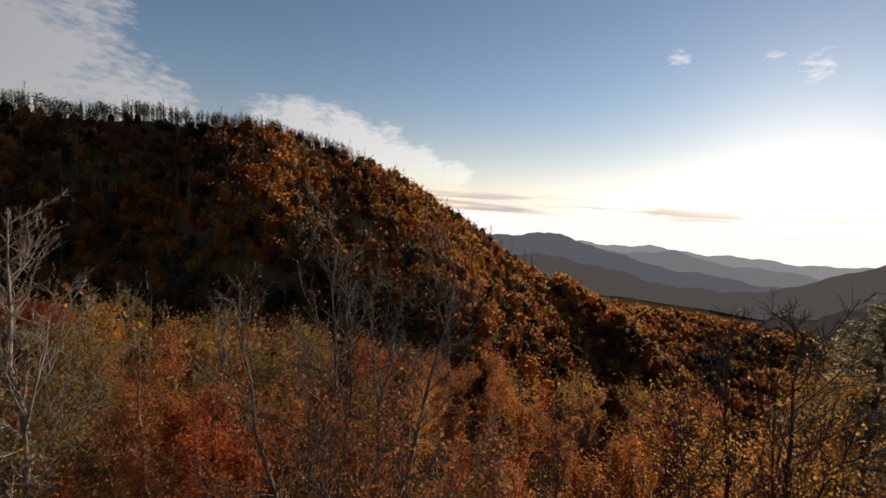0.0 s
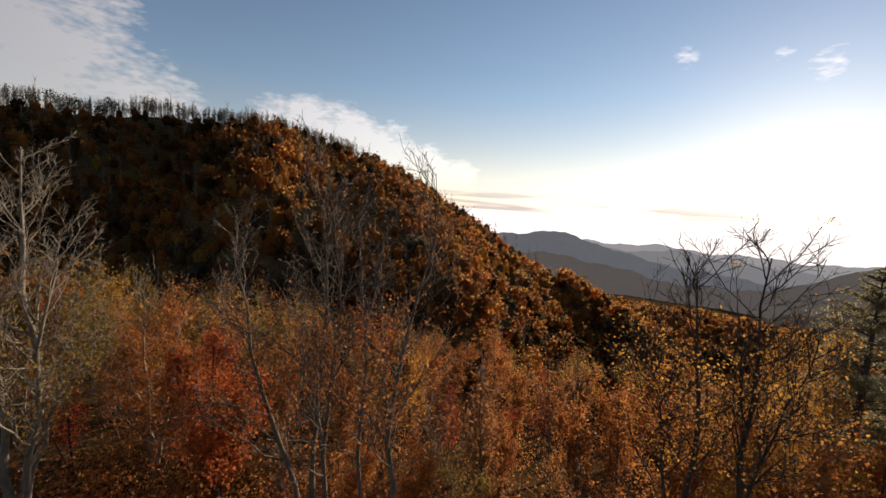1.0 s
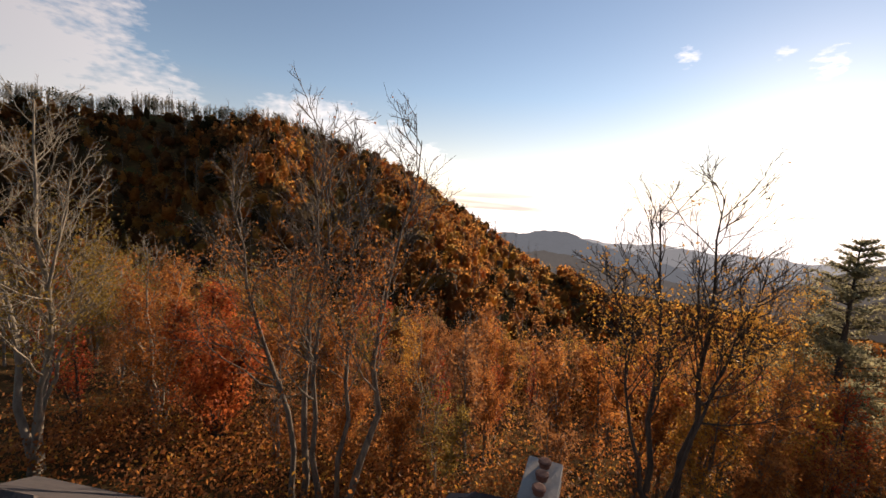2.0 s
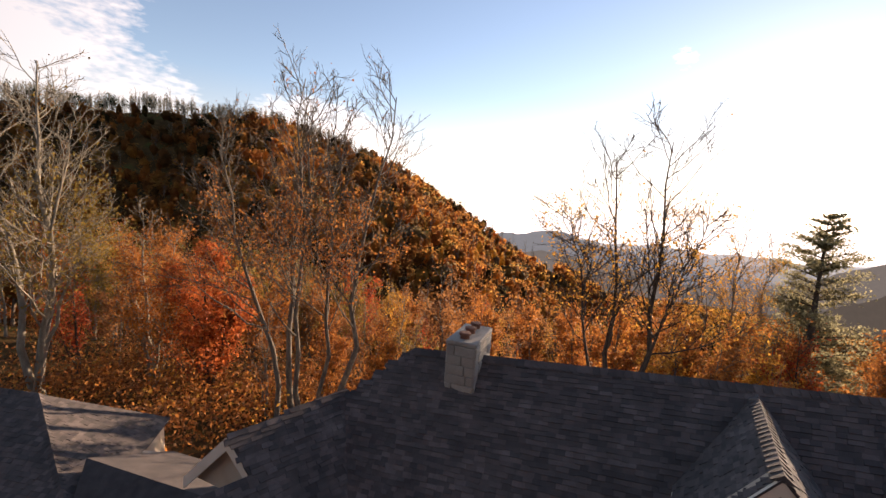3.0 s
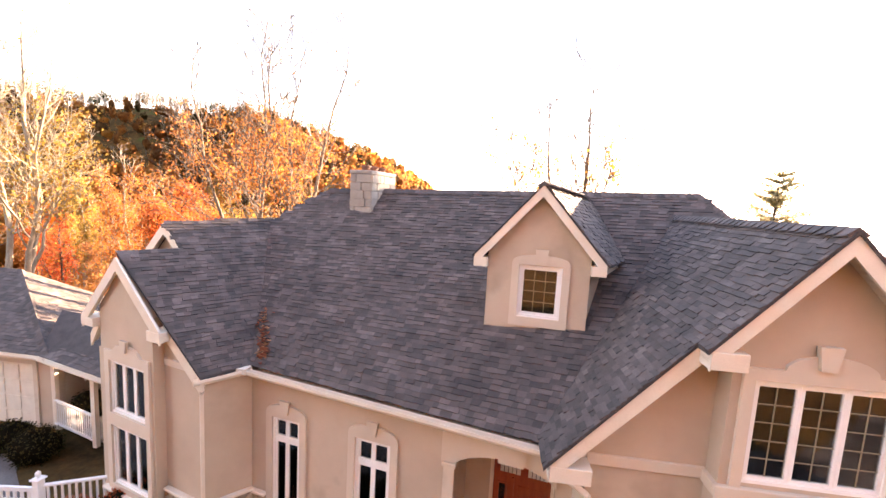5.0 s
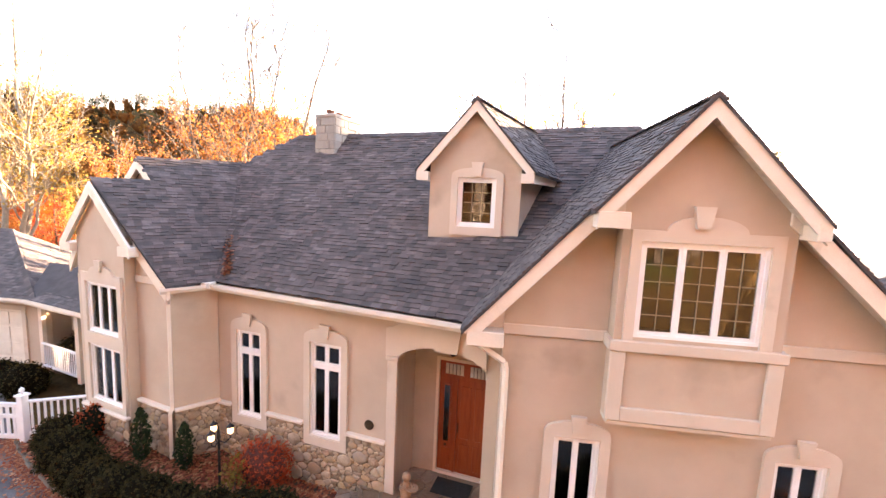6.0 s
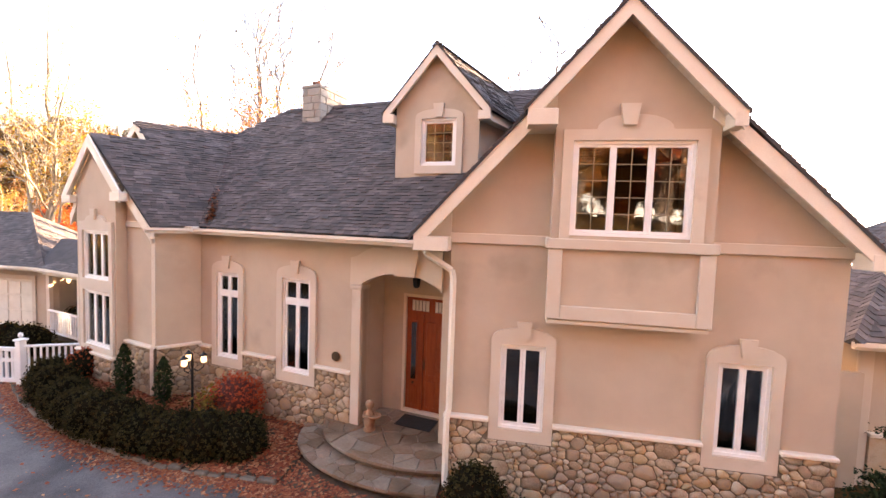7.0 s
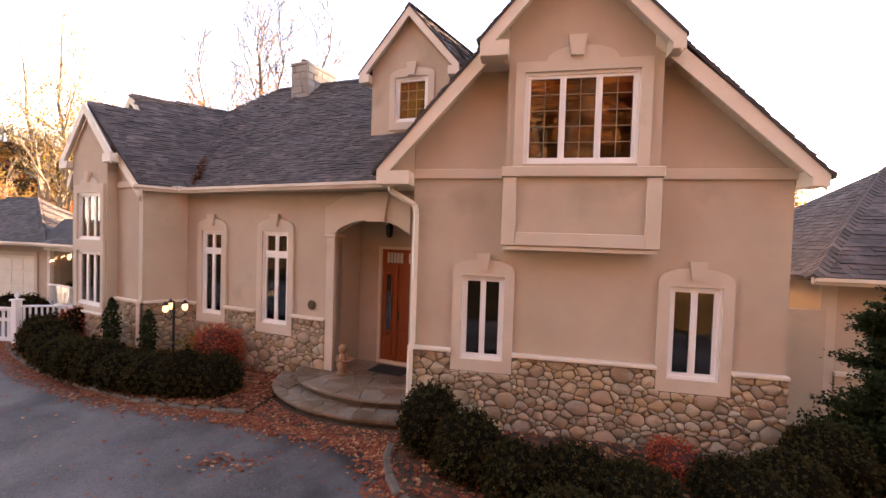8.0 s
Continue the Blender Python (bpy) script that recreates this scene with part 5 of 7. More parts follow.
def flags(rx, ry, z0, z1, count, gap, seed, hole=None):
    """Irregular flagstones over a half-oval step; hole is the oval that the next step covers."""
    rngp = random.Random(seed)
    pts, tries = [], 0
    while len(pts) < count and tries < 6000:
        tries += 1
        q = (rngp.uniform(0.15 - rx, 0.75), rngp.uniform(1.05 - ry, 1.85))
        if hole and ((q[0] - 0.15) / (hole[0] - 0.12)) ** 2 + ((q[1] - 1.05) / (hole[1] - 0.12)) ** 2 < 1:
            continue
        if ((q[0] - 0.15) / rx) ** 2 + ((min(q[1], 1.05) - 1.05) / ry) ** 2 > 1.05:
            continue
        if all(math.hypot(q[0] - p[0], q[1] - p[1]) > gap for p in pts):
            pts.append(q)
    for p in pts:
        poly = [(p[0] - 0.6, p[1] - 0.6), (p[0] + 0.6, p[1] - 0.6), (p[0] + 0.6, p[1] + 0.6), (p[0] - 0.6, p[1] + 0.6)]
        for q in pts:
            d = math.hypot(q[0] - p[0], q[1] - p[1])
            if d > 0:
                nx, ny = (q[0] - p[0]) / d, (q[1] - p[1]) / d
                poly = clip(poly, nx, ny, (p[0] + q[0]) / 2 * nx + (p[1] + q[1]) / 2 * ny - 0.005)
        for i in range(36):
            t = math.pi * i / 36
            nx, ny = math.cos(t) / rx, -math.sin(t) / ry
            ln = math.hypot(nx, ny)
            poly = clip(poly, nx / ln, ny / ln, (1 + 0.15 * nx + 1.05 * ny) / ln - rngp.uniform(0, 0.012))
        poly = clip(poly, 1, 0, 0.72 if hole else 0.78)
        poly = clip(poly, 0, 1, 1.85)
        if len(poly) < 3:
            continue
        bm = bmesh.new()
        h = z1 + rngp.uniform(-0.005, 0.005)
        mx, my = sum(x for x, _ in poly) / len(poly), sum(y for _, y in poly) / len(poly)
        rings = [[bm.verts.new((mx + (x - mx) * k, my + (y - my) * k, z)) for x, y in poly] for k, z in ((0.96, h), (1.0, h - 0.012), (0.99, z0))]
        bm.faces.new(rings[0])
        for a, b in zip(rings, rings[1:]):
            for i in range(len(poly)):
                bm.faces.new((a[i], b[i], b[(i + 1) % len(poly)], a[(i + 1) % len(poly)]))
        part("flagstone", bm, "flagstone", porch)


flags(2.45, 1.60, 0.12, 0.17, 40, 0.19, 8, (1.95, 1.21))
flags(1.98, 1.24, 0.29, 0.34, 42, 0.17, 9)

mat_ob = part("door_mat", new_box(-0.42, 0.34, -0.24, 0.24, 0.345, 0.362, turn(0.0, 1.33, -11), 0.006), "rubber_mat")
tagged(mat_ob, "black rubber door mat before the front door", "door mat")


def statue():
    """A seated figurine that holds a shallow bowl."""
    prof = [(0.11, 0.0), (0.12, 0.03), (0.085, 0.06), (0.10, 0.12), (0.115, 0.20), (0.085, 0.30), (0.075, 0.36), (0.05, 0.40), (0.045, 0.42), (0.07, 0.45), (0.085, 0.50), (0.075, 0.55), (0.04, 0.585), (0.01, 0.59)]
    bm = lathe(bmesh.new(), prof, I4, 12)
    lathe(bm, [(0.04, 0.27), (0.11, 0.30), (0.13, 0.335), (0.12, 0.335), (0.09, 0.31)], turn(0.10, -0.09, 0), 12)
    for sx in (-1, 1):
        tube(bm, [(sx * 0.08, 0, 0.37), (sx * 0.12, -0.05, 0.30), (0.08 + sx * 0.03, -0.10, 0.29)], [0.03, 0.028, 0.022], 6)
    ob = part("garden_statue", bm, "terracotta", smooth=True)
    ob.matrix_world = turn(-0.86, 0.86, 20, 0.338)
    tagged(ob, "small tan figurine with a bowl on the porch", "statue")


statue()
bm = lathe(bmesh.new(), [(0.005, 0), (0.085, 0.0), (0.10, 0.01), (0.10, 0.02), (0.06, 0.026)], I4, 20)
plaque = part("wall_plaque", bm, "bronze")
plaque.matrix_world = MAIN @ pose(3.73, -0.003, 1.62, 90, 0, 0)
tagged(plaque, "round dark bronze plaque on the stucco wall", "plaque")

lan = thing("porch_lantern", "black iron lantern hung in the porch arch", "lantern", MAIN @ pose(5.2, 0.55, 3.22))
part("chain", tube(bmesh.new(), [(0, 0, 0.40), (0, 0, 0.12)], 0.012, 5), "iron", lan)
part("cage", lathe(bmesh.new(), [(0.02, 0.14), (0.09, 0.08), (0.075, -0.12), (0.03, -0.16)], I4, 6), "iron", lan)

# ---- planting beds, hedge, fence ----
def bed(name, outline, z, label):
    return sheet(name, outline, z, "soil", label, "planting bed", 0.12)


bed("bed_west", KERB_W + [(-1.9, 0.30), (-1.45, 1.10), (-5.4, 1.95), (-6.0, 1.3), (-8.6, 2.0), (-10.3, 2.2)], 0.05, "dark soil bed strewn with fallen leaves")
bed("bed_porch", [(-1.95, -0.58), (-1.2, -0.75), (-0.3, -0.85), (0.75, -0.95), (0.72, 0.05), (-1.45, 1.10), (-1.9, 0.30)], 0.022, "leaf-covered soil round the porch steps")
bed("bed_east", KERB_E[:10] + [(8.4, 0.4), (6.4, 0.15), (0.75, 0.05), (0.72, -0.5)], 0.05, "dark soil bed strewn with fallen leaves")


def kerb(points, seed, label):
    rng = random.Random(seed)
    edge = thing("kerb", label, "kerb", kind="structure")
    for a, b in zip(points, points[1:]):
        ln = math.hypot(b[0] - a[0], b[1] - a[1])
        n = max(1, round(ln / 0.32))
        for k in range(n):
            x, y = a[0] + (b[0] - a[0]) * (k + 0.5) / n, a[1] + (b[1] - a[1]) * (k + 0.5) / n
            w = ln / n * rng.uniform(0.84, 0.96)
            m = turn(x + rng.uniform(-0.02, 0.02), y + rng.uniform(-0.02, 0.02), math.degrees(math.atan2(b[1] - a[1], b[0] - a[0])) + rng.uniform(-7, 7))
            part("edging_stone", new_box(-w / 2, w / 2, -0.06, 0.06, -0.02, rng.uniform(0.05, 0.10), m, 0.022), "kerb_stone", edge)


kerb(KERB_W, 1, "low stone edging along the drive")
kerb(KERB_E[:9], 2, "low stone edging round the east bed")


def blob(rng, rx, ry, rz, rough=0.16, sub=3):
    bm = bmesh.new()
    bmesh.ops.create_icosphere(bm, subdivisions=sub, radius=1.0)
    o = Vector([rng.uniform(-50, 50) for _ in range(3)])
    for v in bm.verts:
        k = 1 + rough * noise.noise(v.co * 2.2 + o) + rough * 0.6 * noise.noise(v.co * 5 + o)
        v.co = Vector((v.co.x * rx * k, v.co.y * ry * k, v.co.z * rz * k))
    return bm


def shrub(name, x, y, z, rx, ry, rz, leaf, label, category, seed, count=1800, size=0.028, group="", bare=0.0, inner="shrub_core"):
    """A rounded shrub: a solid core with the inner shade in its dark colour, small leaves standing off it."""
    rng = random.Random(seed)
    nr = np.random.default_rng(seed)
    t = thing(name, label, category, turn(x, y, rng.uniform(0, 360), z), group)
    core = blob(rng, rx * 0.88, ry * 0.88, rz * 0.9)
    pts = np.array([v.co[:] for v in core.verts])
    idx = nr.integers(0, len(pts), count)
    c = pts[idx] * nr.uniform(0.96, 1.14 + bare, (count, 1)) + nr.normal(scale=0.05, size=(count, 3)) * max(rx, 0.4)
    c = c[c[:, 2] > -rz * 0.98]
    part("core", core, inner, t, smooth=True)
    v, fc = leaf_cards(nr, c, size)
    mesh_object("foliage", v, fc, leaf, t)
    return t


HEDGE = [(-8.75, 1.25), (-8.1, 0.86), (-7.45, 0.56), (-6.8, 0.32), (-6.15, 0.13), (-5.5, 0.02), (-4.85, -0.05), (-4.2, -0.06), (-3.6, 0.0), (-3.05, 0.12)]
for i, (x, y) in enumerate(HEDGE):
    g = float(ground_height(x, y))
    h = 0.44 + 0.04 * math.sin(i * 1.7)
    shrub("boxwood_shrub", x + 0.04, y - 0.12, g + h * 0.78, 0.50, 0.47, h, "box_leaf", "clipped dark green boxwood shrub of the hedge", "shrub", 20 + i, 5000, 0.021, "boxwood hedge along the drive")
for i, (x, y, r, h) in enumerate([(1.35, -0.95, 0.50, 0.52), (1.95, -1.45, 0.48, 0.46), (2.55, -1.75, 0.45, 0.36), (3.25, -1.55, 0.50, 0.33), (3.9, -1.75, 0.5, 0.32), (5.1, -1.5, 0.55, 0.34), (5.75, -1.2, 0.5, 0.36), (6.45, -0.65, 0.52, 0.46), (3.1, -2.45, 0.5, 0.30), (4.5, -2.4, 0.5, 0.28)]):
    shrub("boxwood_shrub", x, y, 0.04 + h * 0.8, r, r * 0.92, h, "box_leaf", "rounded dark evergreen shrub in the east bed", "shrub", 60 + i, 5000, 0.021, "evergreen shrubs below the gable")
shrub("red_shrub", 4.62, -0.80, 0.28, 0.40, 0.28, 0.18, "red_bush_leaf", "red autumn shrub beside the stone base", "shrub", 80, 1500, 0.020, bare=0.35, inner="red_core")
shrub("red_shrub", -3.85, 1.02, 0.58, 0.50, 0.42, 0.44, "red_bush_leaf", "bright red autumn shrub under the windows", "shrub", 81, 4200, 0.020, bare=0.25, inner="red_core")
shrub("dark_shrub", -8.2, 1.55, 0.75, 0.45, 0.35, 0.35, "leaf_red", "dark red-brown shrub below the bay window", "shrub", 82, 900, 0.03)


def column_evergreen(x, y, z, h, r, seed, label):
    nr = np.random.default_rng(seed)
    t = thing("columnar_evergreen", label, "evergreen", turn(x, y, 0, z))
    part("trunk", tube(bmesh.new(), [(0, 0, -0.1), (0, 0, h * 0.9)], [0.04, 0.01], 6), "dark_bark", t)
    n = int(2600 * h * r * 2.2)
    zz = nr.uniform(0.02, 1.0, n)
    rad = r * (np.sin(np.pi * np.clip(zz * 0.86 + 0.14, 0, 1)) ** 0.7) * nr.uniform(0.5, 1.05, n) * (1 + 0.25 * np.sin(zz * 40 + nr.uniform(0, 6, n)))
    a = nr.uniform(0, 2 * np.pi, n)
    c = np.stack([rad * np.cos(a), rad * np.sin(a), zz * h], -1)
    v, fc = leaf_cards(nr, c, 0.035)
    mesh_object("foliage", v, fc, "needle", t)


column_evergreen(-6.55, 0.98, 0.35, 1.15, 0.17, 5, "narrow dark evergreen against the stone base")
column_evergreen(-5.55, 0.98, 0.30, 1.0, 0.16, 6, "narrow dark evergreen beside the downpipe")


def small_plant(x, y, z):
    nr = np.random.default_rng(33)
    t = thing("variegated_plant", "small pale-leaved plant under the lamp post", "plant", turn(x, y, 0, z))
    part("stem", tube(bmesh.new(), [(0, 0, -0.05), (0.02, 0, 0.4)], [0.015, 0.006], 5), "bark", t)
    c = nr.normal(size=(260, 3)) * (0.13, 0.13, 0.15) + (0, 0, 0.38)
    v, fc = leaf_cards(nr, c, 0.04)
    mesh_object("foliage", v, fc, "leaf_olive", t)


small_plant(-4.2, 0.62, 0.25)

# lamp post with three lit globes
lp = thing("lamp_post", "garden lamp post with three lit glass lanterns", "lamp post", turn(-4.44, 0.52, 0, 0.1))
part("post", lathe(bmesh.new(), [(0.06, -0.1), (0.05, 0.1), (0.025, 0.2), (0.022, 1.25), (0.035, 1.28), (0.01, 1.52)], I4, 10), "iron", lp)
for k in range(3):
    a = radians(30 + 120 * k)
    x, y = 0.20 * math.cos(a), 0.20 * math.sin(a)
    arm = part("arm", tube(bmesh.new(), [(0, 0, 1.22), (x * 0.5, y * 0.5, 1.16), (x, y, 1.24), (x, y, 1.30)], 0.012, 6), "iron", lp)
    part("globe", lathe(bmesh.new(), [(0.02, 1.32), (0.05, 1.345), (0.058, 1.39), (0.05, 1.44), (0.025, 1.47)], turn(x, y, 0), 12), "lamp_glow", arm, "glowing glass lantern")
    part("lamp_cap", lathe(bmesh.new(), [(0.075, 1.47), (0.03, 1.51), (0.008, 1.545)], turn(x, y, 0), 12), "iron", arm)


def baluster_run(t, a, b, z0, z1, step=0.115):
    a, b = Vector((*a, 0)), Vector((*b, 0))
    ln, deg = (b - a).length, math.degrees(math.atan2(b.y - a.y, b.x - a.x))
    m = turn(a.x, a.y, deg)
    part("top_rail", new_box(0, ln, -0.045, 0.045, z1 - 0.05, z1, m, 0.01), "white_fence", t)
    part("bottom_rail", new_box(0, ln, -0.03, 0.03, z0, z0 + 0.06, m, 0.006), "white_fence", t)
    n = int(ln / step)
    for k in range(n):
        u = (k + 0.5) * ln / n
        part("baluster", new_box(u - 0.018, u + 0.018, -0.018, 0.018, z0 + 0.06, z1 - 0.05, m), "white_fence", t)


def post(t, x, y, z0, z1, w=0.075):
    p = part("post", new_box(x - w, x + w, y - w, y + w, z0, z1, I4, 0.01), "white_fence", t)
    part("post_cap", new_box(x - w - 0.03, x + w + 0.03, y - w - 0.03, y + w + 0.03, z1, z1 + 0.04, I4, 0.008), "white_fence", p)
    part("finial", lathe(bmesh.new(), [(0.03, z1 + 0.04), (0.02, z1 + 0.07), (0.055, z1 + 0.12), (0.045, z1 + 0.17), (0.01, z1 + 0.20)], turn(x, y, 0), 10), "white_fence", p)


fence = thing("picket_fence", "white painted baluster fence with capped posts", "fence")
post(fence, -10.0, 1.42, -0.1, 1.16)
post(fence, -8.75, 2.02, -0.05, 1.12, 0.06)
baluster_run(fence, (-9.92, 1.46), (-8.80, 2.0), 0.22, 1.04)
gate = thing("garden_gate", "white wooden gate beside the fence post", "gate")
part("gate_frame", frame_mesh(0, 1.5, 0.12, 0.98, turn(-11.55, 1.20, 8), 0.09, -0.03, 0.03), "white_fence", gate)
for k in range(1, 10):
    part("picket", new_box(0.15 * k - 0.03, 0.15 * k + 0.03, -0.015, 0.015, 0.20, 0.90, turn(-11.55, 1.20, 8)), "white_fence", gate)
part("gate_rail", new_box(0.09, 1.41, -0.025, 0.025, 0.62, 0.70, turn(-11.55, 1.20, 8)), "white_fence", gate)
post(fence, -11.65, 1.18, -0.1, 1.16)

# ---- garage and covered deck to the west ----
garage = thing("garage", "stucco garage with hipped shingle roof", "garage")
GZ = 2.5
part("wall", wall_sheet(bmesh.new(), [(-20.5, GZ), (-13.35, GZ)], -0.3, [(-18.6, -14.15, -0.1, 2.0)], 0.2, turn(0, 4.6, 0)), "stucco", garage)
part("wall", new_box(0, 4.7, 0, 0.2, -0.3, GZ - 0.1, turn(-13.40, 4.82, 112)), "stucco", garage)
part("wall", new_box(-20.5, -15.3, 9.0, 9.2, -0.3, GZ - 0.15), "stucco", garage)
GW = turn(-13.40, 4.82, 112)
gwin = part("window", frame_mesh(1.0, 1.75, 1.0, 2.05, GW, 0.05, -0.05, 0.0), "white_frame", garage, "white gridded window under the deck roof")
part("pane", new_box(1.05, 1.70, -0.03, -0.024, 1.05, 2.0, GW), "window_glass", gwin).visible_shadow = False
for k in range(1, 3):
    part("glazing_bar", new_box(1.05 + 0.65 * k / 3 - 0.01, 1.05 + 0.65 * k / 3 + 0.01, -0.045, -0.031, 1.05, 2.0, GW), "white_frame", gwin)
for k in range(1, 4):
    part("glazing_bar", new_box(1.05, 1.70, -0.0445, -0.0315, 1.05 + 0.95 * k / 4 - 0.01, 1.05 + 0.95 * k / 4 + 0.01, GW), "white_frame", gwin)
gd = part("garage_door", new_box(-18.6, -14.15, 4.66, 4.72, -0.1, 2.0), "garage_panel", garage, "cream panelled garage door")
for r in range(4):
    for c in range(8):
        x, z = -18.52 + c * 0.55, -0.02 + r * 0.5
        part("panel", new_box(x, x + 0.47, 4.64, 4.665, z, z + 0.42, I4, 0.01), "garage_panel", gd)
part("door_trim", frame_mesh(-18.74, -14.01, -0.3, 2.14, turn(0, 4.6, 0), 0.14, -0.04, 0.0), "stucco_trim", garage)
HA, HB = Vector((-19.2, 6.95, 4.2)), Vector((-17.5, 6.95, 4.2))
c = [Vector((-21.0, 4.15, GZ)), Vector((-13.05, 4.15, GZ)), Vector((-15.2, 9.5, GZ - 0.15)), Vector((-21.0, 9.6, GZ - 0.1))]
gr = part("roof", slab(bmesh.new(), [c[0], c[1], HB, HA], 0.06), "roof_deck", garage, "grey shingle hip roof")
for pts in ([c[1], c[2], HB], [c[2], c[3], HA, HB], [c[3], c[0], HA]):
    part("deck", slab(bmesh.new(), pts, 0.06), "roof_deck", gr)


def hip_sheathe(pts, parent, seed):
    """Shingles over a three- or four-cornered slope whose first two corners are its eave."""
    a, b = pts[0], pts[1]
    al = (b - a).normalized()
    top = max(pts[2:], key=lambda p: p.z)
    up = top - a
    up = up - al * up.dot(al)
    poly = in_poly([(p.x, p.y) for p in pts])
    far = max((p - a).dot(al) for p in pts) + 0.1
    cuts = [side_cut(p, q) for p, q in zip(pts[1:], pts[2:] + pts[:1])]
    sheathe(far, up.length, plane_place(a, al, up), poly, parent, row=0.13, seed=seed, cuts=cuts)


hip_sheathe([c[0], c[1], HB, HA], gr, 31)
hip_sheathe([c[1], c[2], HB], gr, 32)
ridge_caps([c[1] + Vector((0, 0, 0.05)), HB + Vector((0, 0, 0.04)), HA + Vector((0, 0, 0.04))], gr)
gutter([(-21.0, 4.15, GZ), (-13.1, 4.15, GZ)], garage)

walkway = thing("covered_deck", "covered wooden deck with white rails joining the garage", "deck")
V0, V1, V2, V3 = Vector((-13.4, 4.15, 2.5)), Vector((-8.9, 2.95, 2.5)), Vector((-9.2, 4.9, 3.35)), Vector((-14.4, 5.7, 3.35))
wr = part("roof", slab(bmesh.new(), [V0, V1, V2, V3], 0.06), "roof_deck", walkway, "low grey shingle roof over the deck")
hip_sheathe([V0, V1, V2, V3], wr, 33)
part("deck", slab(bmesh.new(), [V3, V2, Vector((-9.0, 6.9, 2.5)), Vector((-13.4, 7.6, 2.5))], 0.06), "shingle_field", wr)
gutter([V0, V1], walkway)
part("beam", new_box(0, 4.4, -0.02, 0.12, 2.26, 2.42, turn(-13.3, 4.3, -14.9)), "painted_trim", walkway)
for x, y in ((-11.3, 3.86), (-13.2, 4.4)):
    part("post", new_box(x - 0.06, x + 0.06, y - 0.06, y + 0.06, 0.2, 2.4), "painted_trim", walkway)
for k in range(16):
    part("board", new_box(-13.2 + k * 0.28, -12.93 + k * 0.28, 4.45 - k * 0.075, 7.4, 0.30, 0.34), "deck_board", walkway)
for k in range(6):
    part("joist", new_box(-13.2, -8.8, 4.62 + k * 0.5, 4.72 + k * 0.5, 0.0, 0.29), "dark_wood", walkway)


def low_rail(a, b, panes):
    a, b = Vector((*a, 0)), Vector((*b, 0))
    m = turn(a.x, a.y, math.degrees(math.atan2(b.y - a.y, b.x - a.x)))
    ln = (b - a).length
    part("railing", frame_mesh(0, ln, 0.36, 1.12, m, 0.05, -0.03, 0.03), "white_fence", walkway)
    for k in range(1, panes):
        part("rail_post", new_box(ln * k / panes - 0.025, ln * k / panes + 0.025, -0.025, 0.025, 0.41, 1.07, m), "white_fence", walkway)
    n = int(ln / 0.10)
    for k in range(n):
        part("baluster", new_box(ln * (k + 0.5) / n - 0.012, ln * (k + 0.5) / n + 0.012, -0.012, 0.012, 0.41, 1.07, m), "white_fence", walkway)


# wall added only to keep the sun off the garage's side wall
part("wall", new_box(-14.6, -10.9, 7.42, 7.54, 0.0, 2.42), "stucco", walkway)
low_rail((-13.25, 4.38), (-11.35, 3.86), 2)
low_rail((-12.9, 7.3), (-9.2, 7.0), 3)
shrub("round_shrub", -12.6, 4.9, 0.75, 0.5, 0.45, 0.5, "box_leaf", "dark round evergreen in a tub on the deck", "shrub", 90, 900, 0.03)
shrub("round_shrub", -12.5, 3.3, 0.42, 0.6, 0.55, 0.5, "box_leaf", "dark rounded evergreen in front of the deck", "shrub", 91, 1500, 0.03)
shrub("round_shrub", -13.6, 3.5, 0.40, 0.5, 0.5, 0.45, "box_leaf", "dark rounded evergreen in front of the deck", "shrub", 92, 1300, 0.03)
wl = thing("wall_lantern", "lit wall lantern beside the garage door", "lantern", turn(-13.30, 5.0, 0, 2.0))
part("bracket", new_box(-0.05, 0.03, -0.03, 0.03, -0.02, 0.06), "iron", wl)
part("globe", lathe(bmesh.new(), [(0.03, -0.12), (0.06, -0.05), (0.06, 0.05), (0.02, 0.09)], turn(0.08, 0, 0), 10), "lamp_glow", wl)

# ---- outbuilding to the east ----
east = thing("east_outbuilding", "stucco outbuilding with grey hipped roof and gutter", "outbuilding")
EB_ = turn(7.75, 1.75, 0)
part("wall", new_box(0, 8, 0, 0.2, -0.4, 2.6, EB_), "stucco", east)
part("wall", new_box(0, 0.2, 0.2, 5, -0.4, 2.6, EB_), "stucco", east)
part("corner_board", new_box(-0.03, 0.22, -0.04, 0.0, -0.3, 2.58, EB_, 0.008), "stucco_trim", east)
part("stone_base", new_box(0.24, 8, -0.06, 0.0, -0.4, 0.9, EB_), "river_stone", east)
part("sill_course", new_box(0.22, 8, -0.10, 0.0, 0.9, 0.97, EB_, 0.01), "painted_trim", east)
ec = [EB_ @ Vector(p) for p in ((-0.35, -0.35, 2.62), (9, -0.35, 2.62), (9, 6, 2.62), (-0.35, 6, 2.62))]
EH, EH2 = EB_ @ Vector((2.9, 2.9, 5.0)), EB_ @ Vector((6.5, 2.9, 5.0))
er = part("roof", slab(bmesh.new(), [ec[0], ec[1], EH2, EH], 0.06), "roof_deck", east, "grey shingle hip roof")
part("deck", slab(bmesh.new(), [ec[3], ec[0], EH], 0.06), "roof_deck", er)
part("deck", slab(bmesh.new(), [ec[2], ec[3], EH, EH2], 0.06), "shingle_field", er)
part("deck", slab(bmesh.new(), [ec[1], ec[2], EH2], 0.06), "shingle_field", er)
hip_sheathe([ec[0], ec[1], EH2, EH], er, 41)
hip_sheathe([ec[3], ec[0], EH], er, 42)
